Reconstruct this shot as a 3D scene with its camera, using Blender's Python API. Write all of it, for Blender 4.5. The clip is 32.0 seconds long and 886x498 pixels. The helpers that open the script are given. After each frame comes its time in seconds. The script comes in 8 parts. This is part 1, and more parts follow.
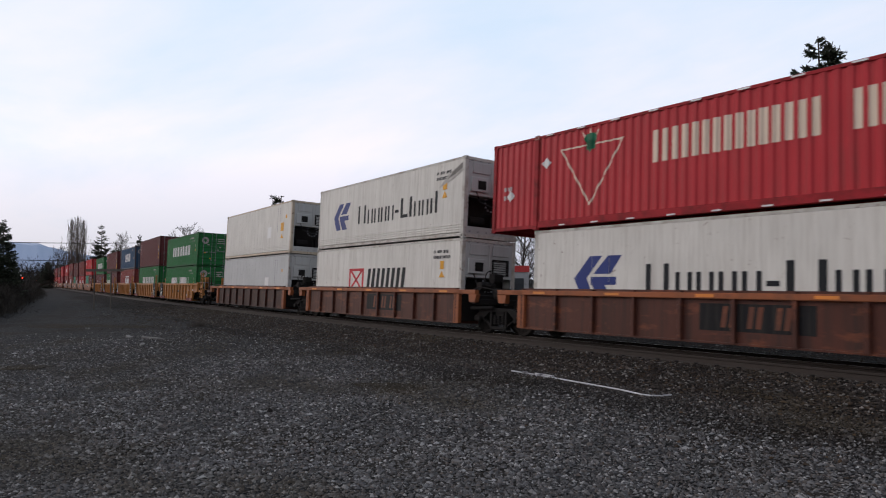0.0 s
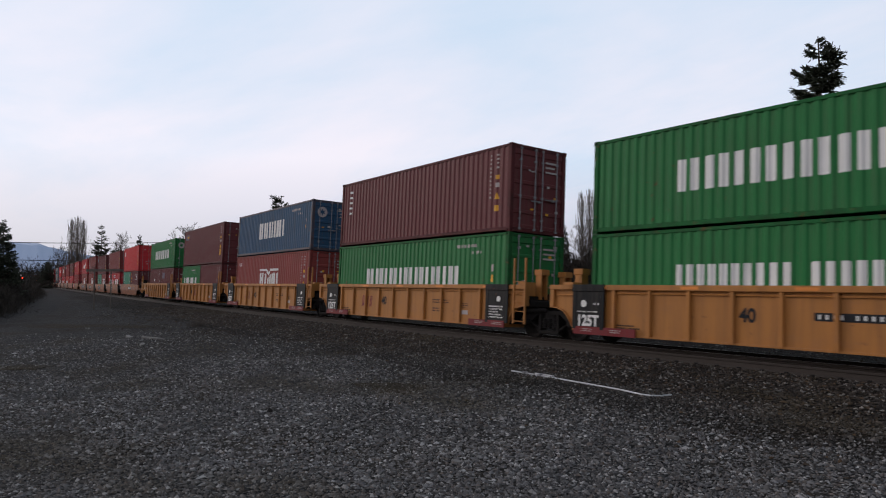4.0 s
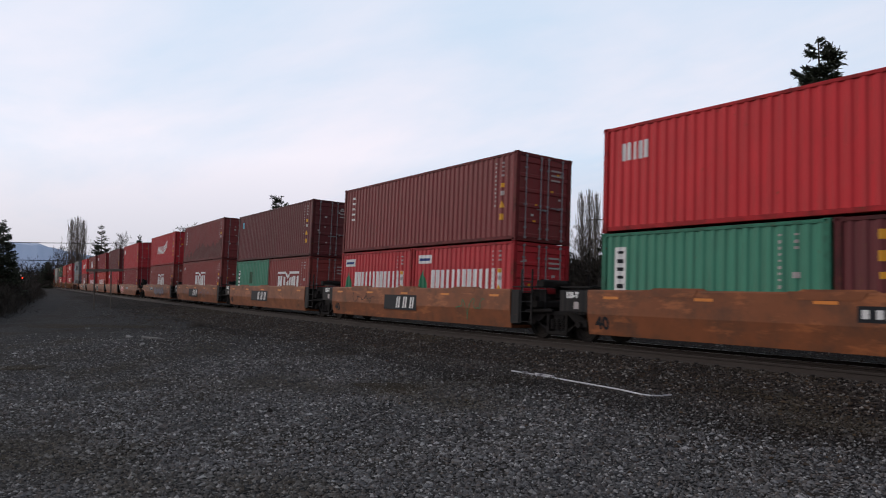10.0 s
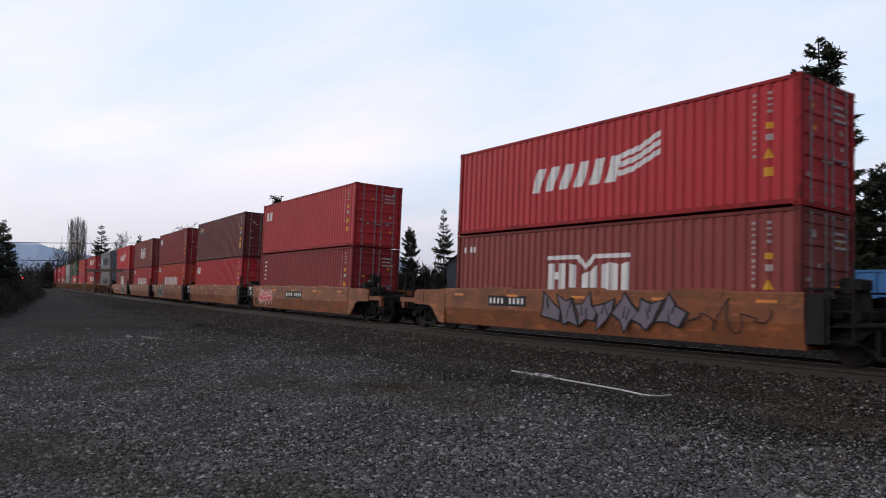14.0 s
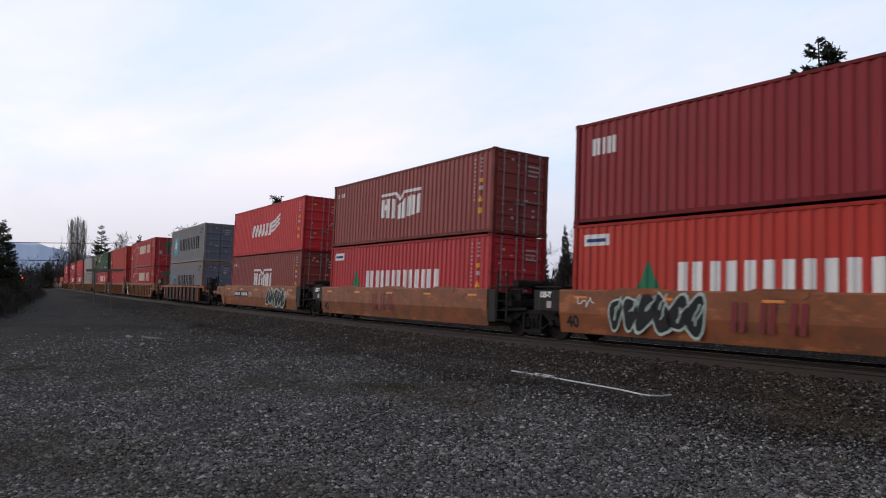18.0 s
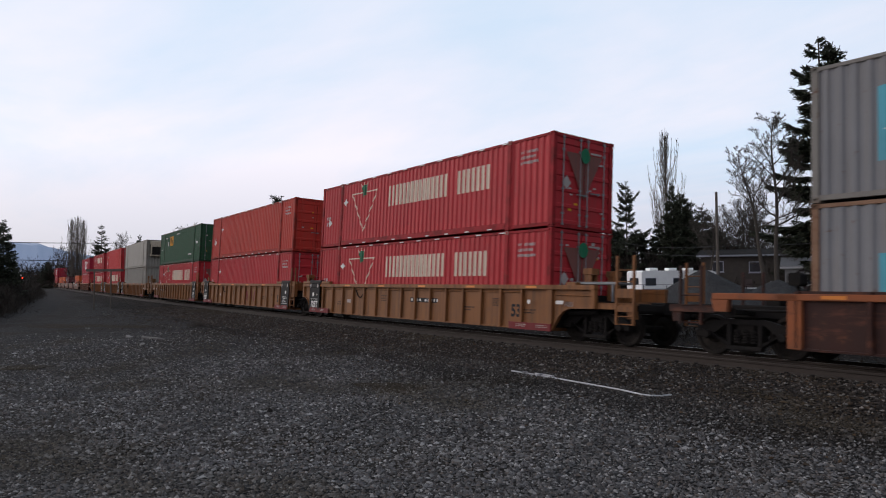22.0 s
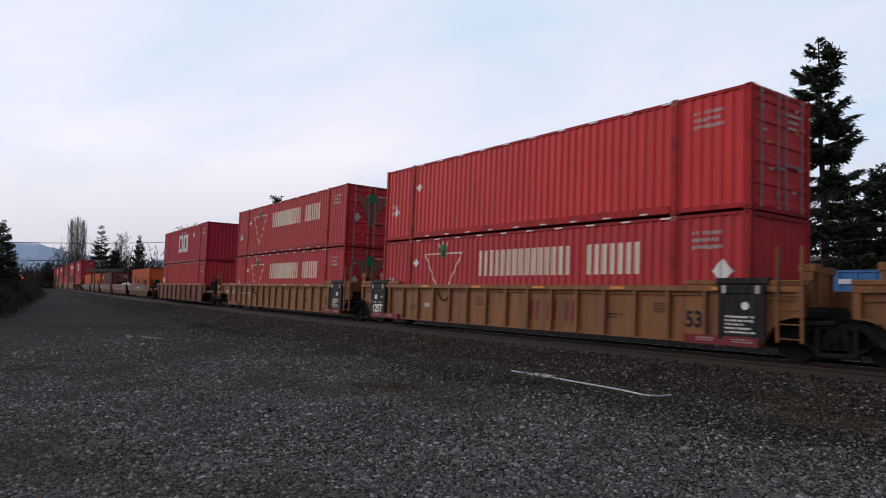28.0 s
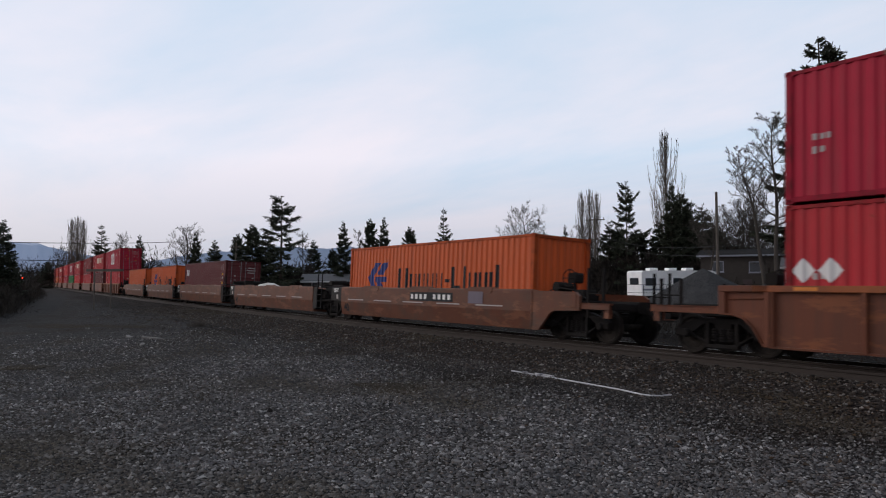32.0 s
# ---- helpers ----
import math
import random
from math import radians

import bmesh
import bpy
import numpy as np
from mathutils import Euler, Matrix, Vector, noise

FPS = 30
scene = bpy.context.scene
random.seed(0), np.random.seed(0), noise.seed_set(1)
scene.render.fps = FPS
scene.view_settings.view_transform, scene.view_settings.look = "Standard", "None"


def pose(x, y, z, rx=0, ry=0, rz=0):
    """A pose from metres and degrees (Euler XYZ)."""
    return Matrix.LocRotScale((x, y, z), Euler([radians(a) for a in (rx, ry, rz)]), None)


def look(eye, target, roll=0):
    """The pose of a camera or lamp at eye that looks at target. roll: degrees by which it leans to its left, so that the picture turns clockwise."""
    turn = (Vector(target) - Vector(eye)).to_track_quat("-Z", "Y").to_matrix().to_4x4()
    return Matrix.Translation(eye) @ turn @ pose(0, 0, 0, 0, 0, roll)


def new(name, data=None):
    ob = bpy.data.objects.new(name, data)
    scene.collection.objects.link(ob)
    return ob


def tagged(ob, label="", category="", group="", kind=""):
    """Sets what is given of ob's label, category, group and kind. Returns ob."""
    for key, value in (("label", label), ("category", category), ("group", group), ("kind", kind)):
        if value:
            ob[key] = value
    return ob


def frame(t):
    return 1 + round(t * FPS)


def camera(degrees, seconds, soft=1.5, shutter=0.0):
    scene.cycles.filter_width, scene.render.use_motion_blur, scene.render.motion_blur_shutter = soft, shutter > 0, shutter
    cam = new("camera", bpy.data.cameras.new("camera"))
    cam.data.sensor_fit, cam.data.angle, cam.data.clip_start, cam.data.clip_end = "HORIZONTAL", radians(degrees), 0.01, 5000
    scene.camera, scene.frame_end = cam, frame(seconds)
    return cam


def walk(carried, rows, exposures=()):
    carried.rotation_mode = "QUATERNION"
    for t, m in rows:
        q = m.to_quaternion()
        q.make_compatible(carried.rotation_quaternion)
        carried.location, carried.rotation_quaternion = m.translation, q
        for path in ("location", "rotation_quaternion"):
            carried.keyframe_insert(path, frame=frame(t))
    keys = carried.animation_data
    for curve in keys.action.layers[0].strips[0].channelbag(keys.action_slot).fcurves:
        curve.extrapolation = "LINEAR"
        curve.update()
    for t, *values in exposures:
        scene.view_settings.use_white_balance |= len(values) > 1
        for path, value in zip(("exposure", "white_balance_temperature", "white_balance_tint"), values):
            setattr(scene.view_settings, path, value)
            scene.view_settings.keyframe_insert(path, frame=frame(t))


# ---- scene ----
# The camera stands still on a tripod beside the track and sees a stack train pass.
# World: the origin is under the camera, +X is the train's way where it passes, +Y lies across the track.
EYE = (0.0, 0.0, 1.7795)
YAW, PITCH = radians(52.892), radians(2.505)
WAY = (-math.sin(YAW) * math.cos(PITCH), math.cos(YAW) * math.cos(PITCH), math.sin(PITCH))
cam = camera(64.608, 32.0, soft=1.05, shutter=0.16)
STAND = look(EYE, [e + w for e, w in zip(EYE, WAY)], -0.333)
walk(cam, [(0.0, STAND), (32.0, STAND)], exposures=[(0.0, -0.08), (2.0, -0.22), (3.0, -0.24), (6.0, -0.08), (9.0, -0.2), (13.0, -0.1), (18.0, -0.06), (19.0, -0.12), (21.0, -0.14), (24.0, -0.06), (25.0, -0.03), (28.0, -0.17), (30.0, -0.12), (32.0, -0.26)])

# ---- light: a bright overcast evening sky, the low sun veiled behind cloud ----
SUN_AZ, SUN_EL = radians(-122), radians(20)      # from +Y towards +X
sun = new("sun", bpy.data.lights.new("sun", "SUN"))
sun.data.energy, sun.data.angle, sun.data.color = 0.85, radians(28), (1.0, 0.93, 0.88)
sun_from = Vector((math.sin(SUN_AZ) * math.cos(SUN_EL), math.cos(SUN_AZ) * math.cos(SUN_EL), math.sin(SUN_EL)))
sun.matrix_world = look(sun_from * 100, (0, 0, 0))

world = bpy.data.worlds.new("overcast_sky")
scene.world = world
world.use_nodes = True


def sky_nodes():
    nt = world.node_tree
    nt.nodes.clear()
    n, link = nt.nodes.new, nt.links.new
    out, bg = n("ShaderNodeOutputWorld"), n("ShaderNodeBackground")
    link(bg.outputs[0], out.inputs[0])
    sky = n("ShaderNodeTexSky")
    sky.sky_type, sky.sun_disc = "NISHITA", False
    sky.sun_elevation, sky.sun_rotation = SUN_EL, SUN_AZ
    sky.air_density, sky.dust_density = 1.0, 1.5
    dim = n("ShaderNodeVectorMath")
    dim.operation = "SCALE"
    dim.inputs["Scale"].default_value = 0.10
    link(sky.outputs[0], dim.inputs[0])
    tc, sep = n("ShaderNodeTexCoord"), n("ShaderNodeSeparateXYZ")
    link(tc.outputs["Generated"], sep.inputs[0])
    # cloud deck: the direction laid out on a flat layer overhead
    up = n("ShaderNodeMath")
    up.operation = "MAXIMUM"
    up.inputs[1].default_value = 0.0
    link(sep.outputs[2], up.inputs[0])
    lift = n("ShaderNodeMath")
    lift.operation = "ADD"
    lift.inputs[1].default_value = 0.09
    link(up.outputs[0], lift.inputs[0])
    deck = n("ShaderNodeVectorMath")
    deck.operation = "DIVIDE"
    both = n("ShaderNodeCombineXYZ")
    for i in range(3):
        link(lift.outputs[0], both.inputs[i])
    link(tc.outputs["Generated"], deck.inputs[0])
    link(both.outputs[0], deck.inputs[1])
    turn = n("ShaderNodeMapping")
    turn.inputs["Rotation"].default_value = (0, 0, radians(25))
    turn.inputs["Scale"].default_value = (0.45, 1.0, 1.0)
    link(deck.outputs[0], turn.inputs["Vector"])
    cloud = n("ShaderNodeTexNoise")
    cloud.inputs["Scale"].default_value = 0.75
    cloud.inputs["Detail"].default_value = 7
    cloud.inputs["Roughness"].default_value = 0.55
    cloud.inputs["Distortion"].default_value = 0.4
    link(turn.outputs[0], cloud.inputs["Vector"])
    thick = n("ShaderNodeMapRange")
    thick.inputs["From Min"].default_value, thick.inputs["From Max"].default_value = 0.30, 0.60
    thick.inputs["To Min"].default_value, thick.inputs["To Max"].default_value = 0.0, 1.0
    drift = n("ShaderNodeVectorMath")
    drift.operation = "DOT_PRODUCT"
    drift.inputs[1].default_value = (-0.11, -0.145, -0.16)
    link(tc.outputs["Generated"], drift.inputs[0])
    bank = n("ShaderNodeMath")
    bank.operation = "ADD"
    link(cloud.outputs[0], bank.inputs[0])
    link(drift.outputs["Value"], bank.inputs[1])
    link(bank.outputs[0], thick.inputs["Value"])
    shade = n("ShaderNodeMix")
    shade.data_type = "RGBA"
    shade.inputs["A"].default_value = (0.80, 0.95, 1.15, 1)      # thin cloud, blue through it
    shade.inputs["B"].default_value = (1.15, 1.09, 1.20, 1)      # thick cloud
    link(thick.outputs[0], shade.inputs["Factor"])
    # the haze low over the land
    low = n("ShaderNodeMapRange")
    low.inputs["From Min"].default_value, low.inputs["From Max"].default_value = 0.02, 0.17
    low.inputs["To Min"].default_value, low.inputs["To Max"].default_value = 1.0, 0.0
    link(sep.outputs[2], low.inputs["Value"])
    haze = n("ShaderNodeMix")
    haze.data_type = "RGBA"
    haze.inputs["B"].default_value = (0.72, 0.73, 0.86, 1)
    link(low.outputs[0], haze.inputs["Factor"])
    link(shade.outputs["Result"], haze.inputs["A"])
    # the sky dims away from the sun and overhead
    side = n("ShaderNodeVectorMath")
    side.operation = "DOT_PRODUCT"
    side.inputs[1].default_value = (math.sin(SUN_AZ), math.cos(SUN_AZ), 0.0)
    link(tc.outputs["Generated"], side.inputs[0])
    fall = n("ShaderNodeMapRange")
    fall.interpolation_type = "SMOOTHSTEP"
    fall.inputs["From Min"].default_value, fall.inputs["From Max"].default_value = -1.0, -0.1
    fall.inputs["To Min"].default_value, fall.inputs["To Max"].default_value = 0.42, 1.0
    link(side.outputs["Value"], fall.inputs["Value"])
    high = n("ShaderNodeMapRange")
    high.interpolation_type = "SMOOTHSTEP"
    high.inputs["From Min"].default_value, high.inputs["From Max"].default_value = 0.42, 1.0
    high.inputs["To Min"].default_value, high.inputs["To Max"].default_value = 1.0, 0.72
    link(sep.outputs[2], high.inputs["Value"])
    dusk = n("ShaderNodeMath")
    dusk.operation = "MULTIPLY"
    link(fall.outputs[0], dusk.inputs[0])
    link(high.outputs[0], dusk.inputs[1])
    mix = n("ShaderNodeMix")
    mix.data_type = "RGBA"
    mix.inputs["Factor"].default_value = 0.88
    link(dim.outputs[0], mix.inputs["A"])
    link(haze.outputs["Result"], mix.inputs["B"])
    link(mix.outputs["Result"], bg.inputs["Color"])
    link(dusk.outputs[0], bg.inputs["Strength"])


sky_nodes()

# ---- materials ----
def lin(c):
    c = c / 255
    return c / 12.92 if c <= 0.04045 else ((c + 0.055) / 1.055) ** 2.4


def rgb(r, g, b, k=1.0):
    return tuple(min(0.92, lin(c) * k) for c in (r, g, b))


def surface(name, col, rough=0.6, metal=0.0, var=0.15, scale=3.0, bump=0.15, fine=60.0, dirt=(0.09, 0.075, 0.06), amount=0.25,
            streak=False, rand=0.0, spec=0.4, dirt_scale=1.5, rust=0.0, scuff=None):
    """Paint, metal or wood: a base colour with broad and fine variation, dirt or streaks, and fine relief."""
    m = bpy.data.materials.new(name)
    m.use_nodes = True
    nt = m.node_tree
    n, link = nt.nodes.new, nt.links.new
    bsdf = nt.nodes["Principled BSDF"]
    bsdf.inputs["Metallic"].default_value = metal
    bsdf.inputs["Specular IOR Level"].default_value = spec
    tc, info = n("ShaderNodeTexCoord"), n("ShaderNodeObjectInfo")
    off = n("ShaderNodeVectorMath")
    off.operation = "MULTIPLY_ADD"
    off.inputs[1].default_value = (37.0, 11.0, 23.0)
    comb = n("ShaderNodeCombineXYZ")
    for i in range(3):
        link(info.outputs["Random"], comb.inputs[i])
    link(comb.outputs[0], off.inputs[0])
    link(tc.outputs["Object"], off.inputs[2])
    vec = off.outputs[0]
    broad = n("ShaderNodeTexNoise")
    broad.inputs["Scale"].default_value, broad.inputs["Detail"].default_value = scale, 5
    link(vec, broad.inputs["Vector"])
    a = n("ShaderNodeMix")
    a.data_type = "RGBA"
    a.inputs["A"].default_value = (*[c * (1 - var) for c in col], 1)
    a.inputs["B"].default_value = (*[min(0.95, c * (1 + var)) for c in col], 1)
    link(broad.outputs[0], a.inputs["Factor"])
    stretch = n("ShaderNodeMapping")
    stretch.inputs["Scale"].default_value = (6.0, 6.0, 0.35) if streak else (1.0, 1.0, 1.0)
    link(vec, stretch.inputs["Vector"])
    spots = n("ShaderNodeTexNoise")
    spots.inputs["Scale"].default_value, spots.inputs["Detail"].default_value = dirt_scale, 6
    spots.inputs["Roughness"].default_value = 0.65
    link(stretch.outputs[0], spots.inputs["Vector"])
    ramp = n("ShaderNodeMapRange")
    ramp.inputs["From Min"].default_value, ramp.inputs["From Max"].default_value = 0.45, 0.75
    ramp.inputs["To Max"].default_value = amount
    link(spots.outputs[0], ramp.inputs["Value"])
    b = n("ShaderNodeMix")
    b.data_type = "RGBA"
    b.inputs["B"].default_value = (*dirt, 1)
    link(ramp.outputs[0], b.inputs["Factor"])
    link(a.outputs["Result"], b.inputs["A"])
    colour = b.outputs["Result"]
    if rust:
        pits = n("ShaderNodeTexNoise")
        pits.inputs["Scale"].default_value, pits.inputs["Detail"].default_value = 4.5, 8
        pits.inputs["Roughness"].default_value = 0.7
        link(vec, pits.inputs["Vector"])
        edge = n("ShaderNodeMapRange")
        edge.inputs["From Min"].default_value, edge.inputs["From Max"].default_value = 0.66 - 0.1 * rust, 0.72
        link(pits.outputs[0], edge.inputs["Value"])
        r = n("ShaderNodeMix")
        r.data_type = "RGBA"
        r.inputs["B"].default_value = (0.12, 0.045, 0.02, 1)
        link(edge.outputs[0], r.inputs["Factor"])
        link(colour, r.inputs["A"])
        colour = r.outputs["Result"]
    if scuff:      # patches where the top coat is rubbed thin, drawn out lengthwise
        long_way = n("ShaderNodeMapping")
        long_way.inputs["Scale"].default_value = (0.55, 1.0, 1.7)
        link(vec, long_way.inputs["Vector"])
        rub = n("ShaderNodeTexNoise")
        rub.inputs["Scale"].default_value, rub.inputs["Detail"].default_value = 1.5, 9
        rub.inputs["Roughness"].default_value = 0.72
        link(long_way.outputs[0], rub.inputs["Vector"])
        bare = n("ShaderNodeMapRange")
        bare.inputs["From Min"].default_value, bare.inputs["From Max"].default_value = 0.54, 0.62
        bare.inputs["To Max"].default_value = 0.55
        link(rub.outputs[0], bare.inputs["Value"])
        q = n("ShaderNodeMix")
        q.data_type = "RGBA"
        q.inputs["B"].default_value = (*scuff, 1)
        link(bare.outputs[0], q.inputs["Factor"])
        link(colour, q.inputs["A"])
        colour = q.outputs["Result"]
    if rand:
        tone = n("ShaderNodeMapRange")
        tone.inputs["To Min"].default_value, tone.inputs["To Max"].default_value = 1 - rand, 1 + rand
        link(info.outputs["Random"], tone.inputs["Value"])
        k = n("ShaderNodeVectorMath")
        k.operation = "SCALE"
        link(colour, k.inputs[0])
        link(tone.outputs[0], k.inputs["Scale"])
        colour = k.outputs[0]
    link(colour, bsdf.inputs["Base Color"])
    rr = n("ShaderNodeMapRange")
    rr.inputs["To Min"].default_value, rr.inputs["To Max"].default_value = max(0.03, rough - 0.12), min(1.0, rough + 0.15)
    link(spots.outputs[0], rr.inputs["Value"])
    link(rr.outputs[0], bsdf.inputs["Roughness"])
    if bump:
        grain = n("ShaderNodeTexNoise")
        grain.inputs["Scale"].default_value, grain.inputs["Detail"].default_value = fine, 3
        link(vec, grain.inputs["Vector"])
        bp = n("ShaderNodeBump")
        bp.inputs["Strength"].default_value, bp.inputs["Distance"].default_value = bump, 0.02
        link(grain.outputs[0], bp.inputs["Height"])
        link(bp.outputs[0], bsdf.inputs["Normal"])
    return m


def stony(name, cols, size, patch, patch_amount, bump=1.0, stretch=1.0):
    """Loose stone: cells of stone in several tones, with fines and soil in patches."""
    m = bpy.data.materials.new(name)
    m.use_nodes = True
    nt = m.node_tree
    n, link = nt.nodes.new, nt.links.new
    bsdf = nt.nodes["Principled BSDF"]
    bsdf.inputs["Roughness"].default_value = 0.85
    bsdf.inputs["Specular IOR Level"].default_value = 0.04
    tc = n("ShaderNodeTexCoord")
    cell = n("ShaderNodeTexVoronoi")
    cell.inputs["Scale"].default_value = 1 / size
    link(tc.outputs["Object"], cell.inputs["Vector"])
    bw = n("ShaderNodeRGBToBW")
    link(cell.outputs["Color"], bw.inputs[0])
    ramp = n("ShaderNodeValToRGB")
    el = ramp.color_ramp.elements
    el[0].position, el[0].color = 0.15, (*cols[0], 1)
    el[1].position, el[1].color = 0.95, (*cols[-1], 1)
    for i, c in enumerate(cols[1:-1]):
        e = el.new(0.4 + 0.3 * i)
        e.color = (*c, 1)
    link(bw.outputs[0], ramp.inputs[0])
    broad = n("ShaderNodeTexNoise")
    broad.inputs["Scale"].default_value, broad.inputs["Detail"].default_value = 0.35, 6
    link(tc.outputs["Object"], broad.inputs["Vector"])
    rng = n("ShaderNodeMapRange")
    rng.inputs["From Min"].default_value, rng.inputs["From Max"].default_value = 0.48, 0.68
    rng.inputs["To Max"].default_value = patch_amount
    link(broad.outputs[0], rng.inputs["Value"])
    mix = n("ShaderNodeMix")
    mix.data_type = "RGBA"
    mix.inputs["B"].default_value = (*patch, 1)
    link(rng.outputs[0], mix.inputs["Factor"])
    link(ramp.outputs[0], mix.inputs["A"])
    tone = n("ShaderNodeTexNoise")
    tone.inputs["Scale"].default_value, tone.inputs["Detail"].default_value = 1.3, 4
    link(tc.outputs["Object"], tone.inputs["Vector"])
    tr = n("ShaderNodeMapRange")
    tr.inputs["To Min"].default_value, tr.inputs["To Max"].default_value = 0.6, 1.35
    link(tone.outputs[0], tr.inputs["Value"])
    k = n("ShaderNodeVectorMath")
    k.operation = "SCALE"
    link(mix.outputs["Result"], k.inputs[0])
    link(tr.outputs[0], k.inputs["Scale"])
    link(k.outputs[0], bsdf.inputs["Base Color"])
    bp = n("ShaderNodeBump")
    bp.inputs["Strength"].default_value, bp.inputs["Distance"].default_value = bump, size * 0.6
    bp.invert = True
    link(cell.outputs["Distance"], bp.inputs["Height"])
    link(bp.outputs[0], bsdf.inputs["Normal"])
    return m


def island_stone(name, cols):
    """One loose stone after another, each in its own tone."""
    m = bpy.data.materials.new(name)
    m.use_nodes = True
    nt = m.node_tree
    n, link = nt.nodes.new, nt.links.new
    bsdf = nt.nodes["Principled BSDF"]
    bsdf.inputs["Roughness"].default_value = 0.8
    bsdf.inputs["Specular IOR Level"].default_value = 0.15
    geo = n("ShaderNodeNewGeometry")
    ramp = n("ShaderNodeValToRGB")
    el = ramp.color_ramp.elements
    el[0].position, el[0].color = 0.0, (*cols[0], 1)
    el[1].position, el[1].color = 1.0, (*cols[-1], 1)
    for i, c in enumerate(cols[1:-1]):
        e = el.new((i + 1) / (len(cols) - 1))
        e.color = (*c, 1)
    link(geo.outputs["Random Per Island"], ramp.inputs[0])
    tc, noi = n("ShaderNodeTexCoord"), n("ShaderNodeTexNoise")
    noi.inputs["Scale"].default_value, noi.inputs["Detail"].default_value = 0.6, 8
    link(tc.outputs["Object"], noi.inputs["Vector"])
    tr = n("ShaderNodeMapRange")
    tr.inputs["To Min"].default_value, tr.inputs["To Max"].default_value = 0.55, 1.7
    link(noi.outputs[0], tr.inputs["Value"])
    k = n("ShaderNodeVectorMath")
    k.operation = "SCALE"
    link(ramp.outputs[0], k.inputs[0])
    link(tr.outputs[0], k.inputs["Scale"])
    soil = n("ShaderNodeTexNoise")
    soil.inputs["Scale"].default_value, soil.inputs["Detail"].default_value = 0.22, 5
    link(tc.outputs["Object"], soil.inputs["Vector"])
    much = n("ShaderNodeMapRange")
    much.inputs["From Min"].default_value, much.inputs["From Max"].default_value = 0.54, 0.66
    much.inputs["To Max"].default_value = 0.65
    link(soil.outputs[0], much.inputs["Value"])
    earth = n("ShaderNodeMix")
    earth.data_type = "RGBA"
    earth.inputs["B"].default_value = (0.05, 0.038, 0.022, 1)
    link(much.outputs[0], earth.inputs["Factor"])
    link(k.outputs[0], earth.inputs["A"])
    link(earth.outputs["Result"], bsdf.inputs["Base Color"])
    return m


def foliage(name, dark, light, rough=0.8):
    m = bpy.data.materials.new(name)
    m.use_nodes = True
    nt = m.node_tree
    n, link = nt.nodes.new, nt.links.new
    bsdf = nt.nodes["Principled BSDF"]
    bsdf.inputs["Roughness"].default_value = rough
    bsdf.inputs["Specular IOR Level"].default_value = 0.2
    geo = n("ShaderNodeNewGeometry")
    mix = n("ShaderNodeMix")
    mix.data_type = "RGBA"
    mix.inputs["A"].default_value, mix.inputs["B"].default_value = (*dark, 1), (*light, 1)
    link(geo.outputs["Random Per Island"], mix.inputs["Factor"])
    link(mix.outputs["Result"], bsdf.inputs["Base Color"])
    return m


K = 0.84
PAINT, COLOURS = {}, {}


def paint(key, r, g, b, **kw):
    opts = dict(rough=0.55, var=0.16, scale=0.8, bump=0.06, amount=0.32, streak=True, rand=0.03, rust=0.15, spec=0.2)
    opts.update(kw)
    PAINT[key] = surface("paint_" + key, rgb(r, g, b, K), **opts)
    COLOURS[key] = (r, g, b)


def edge_paint(key):
    """The same paint on posts, rails and fittings, where it is chipped, rusty and grimy."""
    name = key + "_edge"
    if name not in PAINT:
        pale = min(COLOURS[key]) > 120
        PAINT[name] = surface("paint_" + name, rgb(*COLOURS[key], K * (0.85 if pale else 0.7)), rough=0.65, var=0.2, scale=2.5, bump=0.1, amount=0.75, streak=False, rust=0.75, spec=0.15, dirt_scale=2.2,
                              dirt=(0.16, 0.10, 0.06) if pale else (0.022, 0.016, 0.013))
    return PAINT[name]


paint("maroon", 103, 48, 50)
paint("maroon_faded", 128, 56, 56, amount=0.4)
paint("maroon_mid", 106, 48, 50)
paint("red", 184, 48, 55)
paint("red_bright", 204, 51, 56)
paint("red_dark", 140, 40, 46)
paint("brown_red", 138, 62, 58)
paint("orange_red", 188, 57, 46)
paint("crimson", 176, 34, 58)
paint("green", 34, 112, 58)
paint("green_dark", 38, 82, 56)
paint("teal", 72, 138, 112)
paint("blue", 44, 80, 110, rust=0.6, amount=0.4)
paint("blue_worn", 74, 72, 82, rust=1.1, dirt=(0.06, 0.035, 0.022), amount=0.7, streak=False)
paint("white", 216, 212, 203, rust=0.22, amount=0.4, dirt=(0.25, 0.21, 0.17))
paint("white_grey", 186, 186, 184, rust=0.05, dirt=(0.3, 0.28, 0.25))
paint("grey", 128, 128, 130, rust=0.45, dirt=(0.22, 0.18, 0.14))
paint("grey_blue", 104, 110, 126, rust=0.5, dirt=(0.12, 0.1, 0.09), amount=0.4)
paint("grey_rusty", 138, 106, 84, rust=1.2, dirt=(0.1, 0.05, 0.03), amount=0.7, streak=False)
paint("grey_worn", 132, 128, 122, rust=0.8, dirt=(0.14, 0.1, 0.07))
paint("grey_warm", 146, 142, 134, rust=0.1)
paint("orange", 206, 92, 42)
paint("well_ochre", 136, 89, 52, scuff=rgb(112, 76, 52), amount=0.85, rust=0.4, dirt=(0.06, 0.037, 0.025), dirt_scale=0.8)
paint("well_yellow", 172, 115, 59, scuff=rgb(146, 100, 62), amount=0.45, rust=0.3, dirt=(0.09, 0.055, 0.035), dirt_scale=0.8)
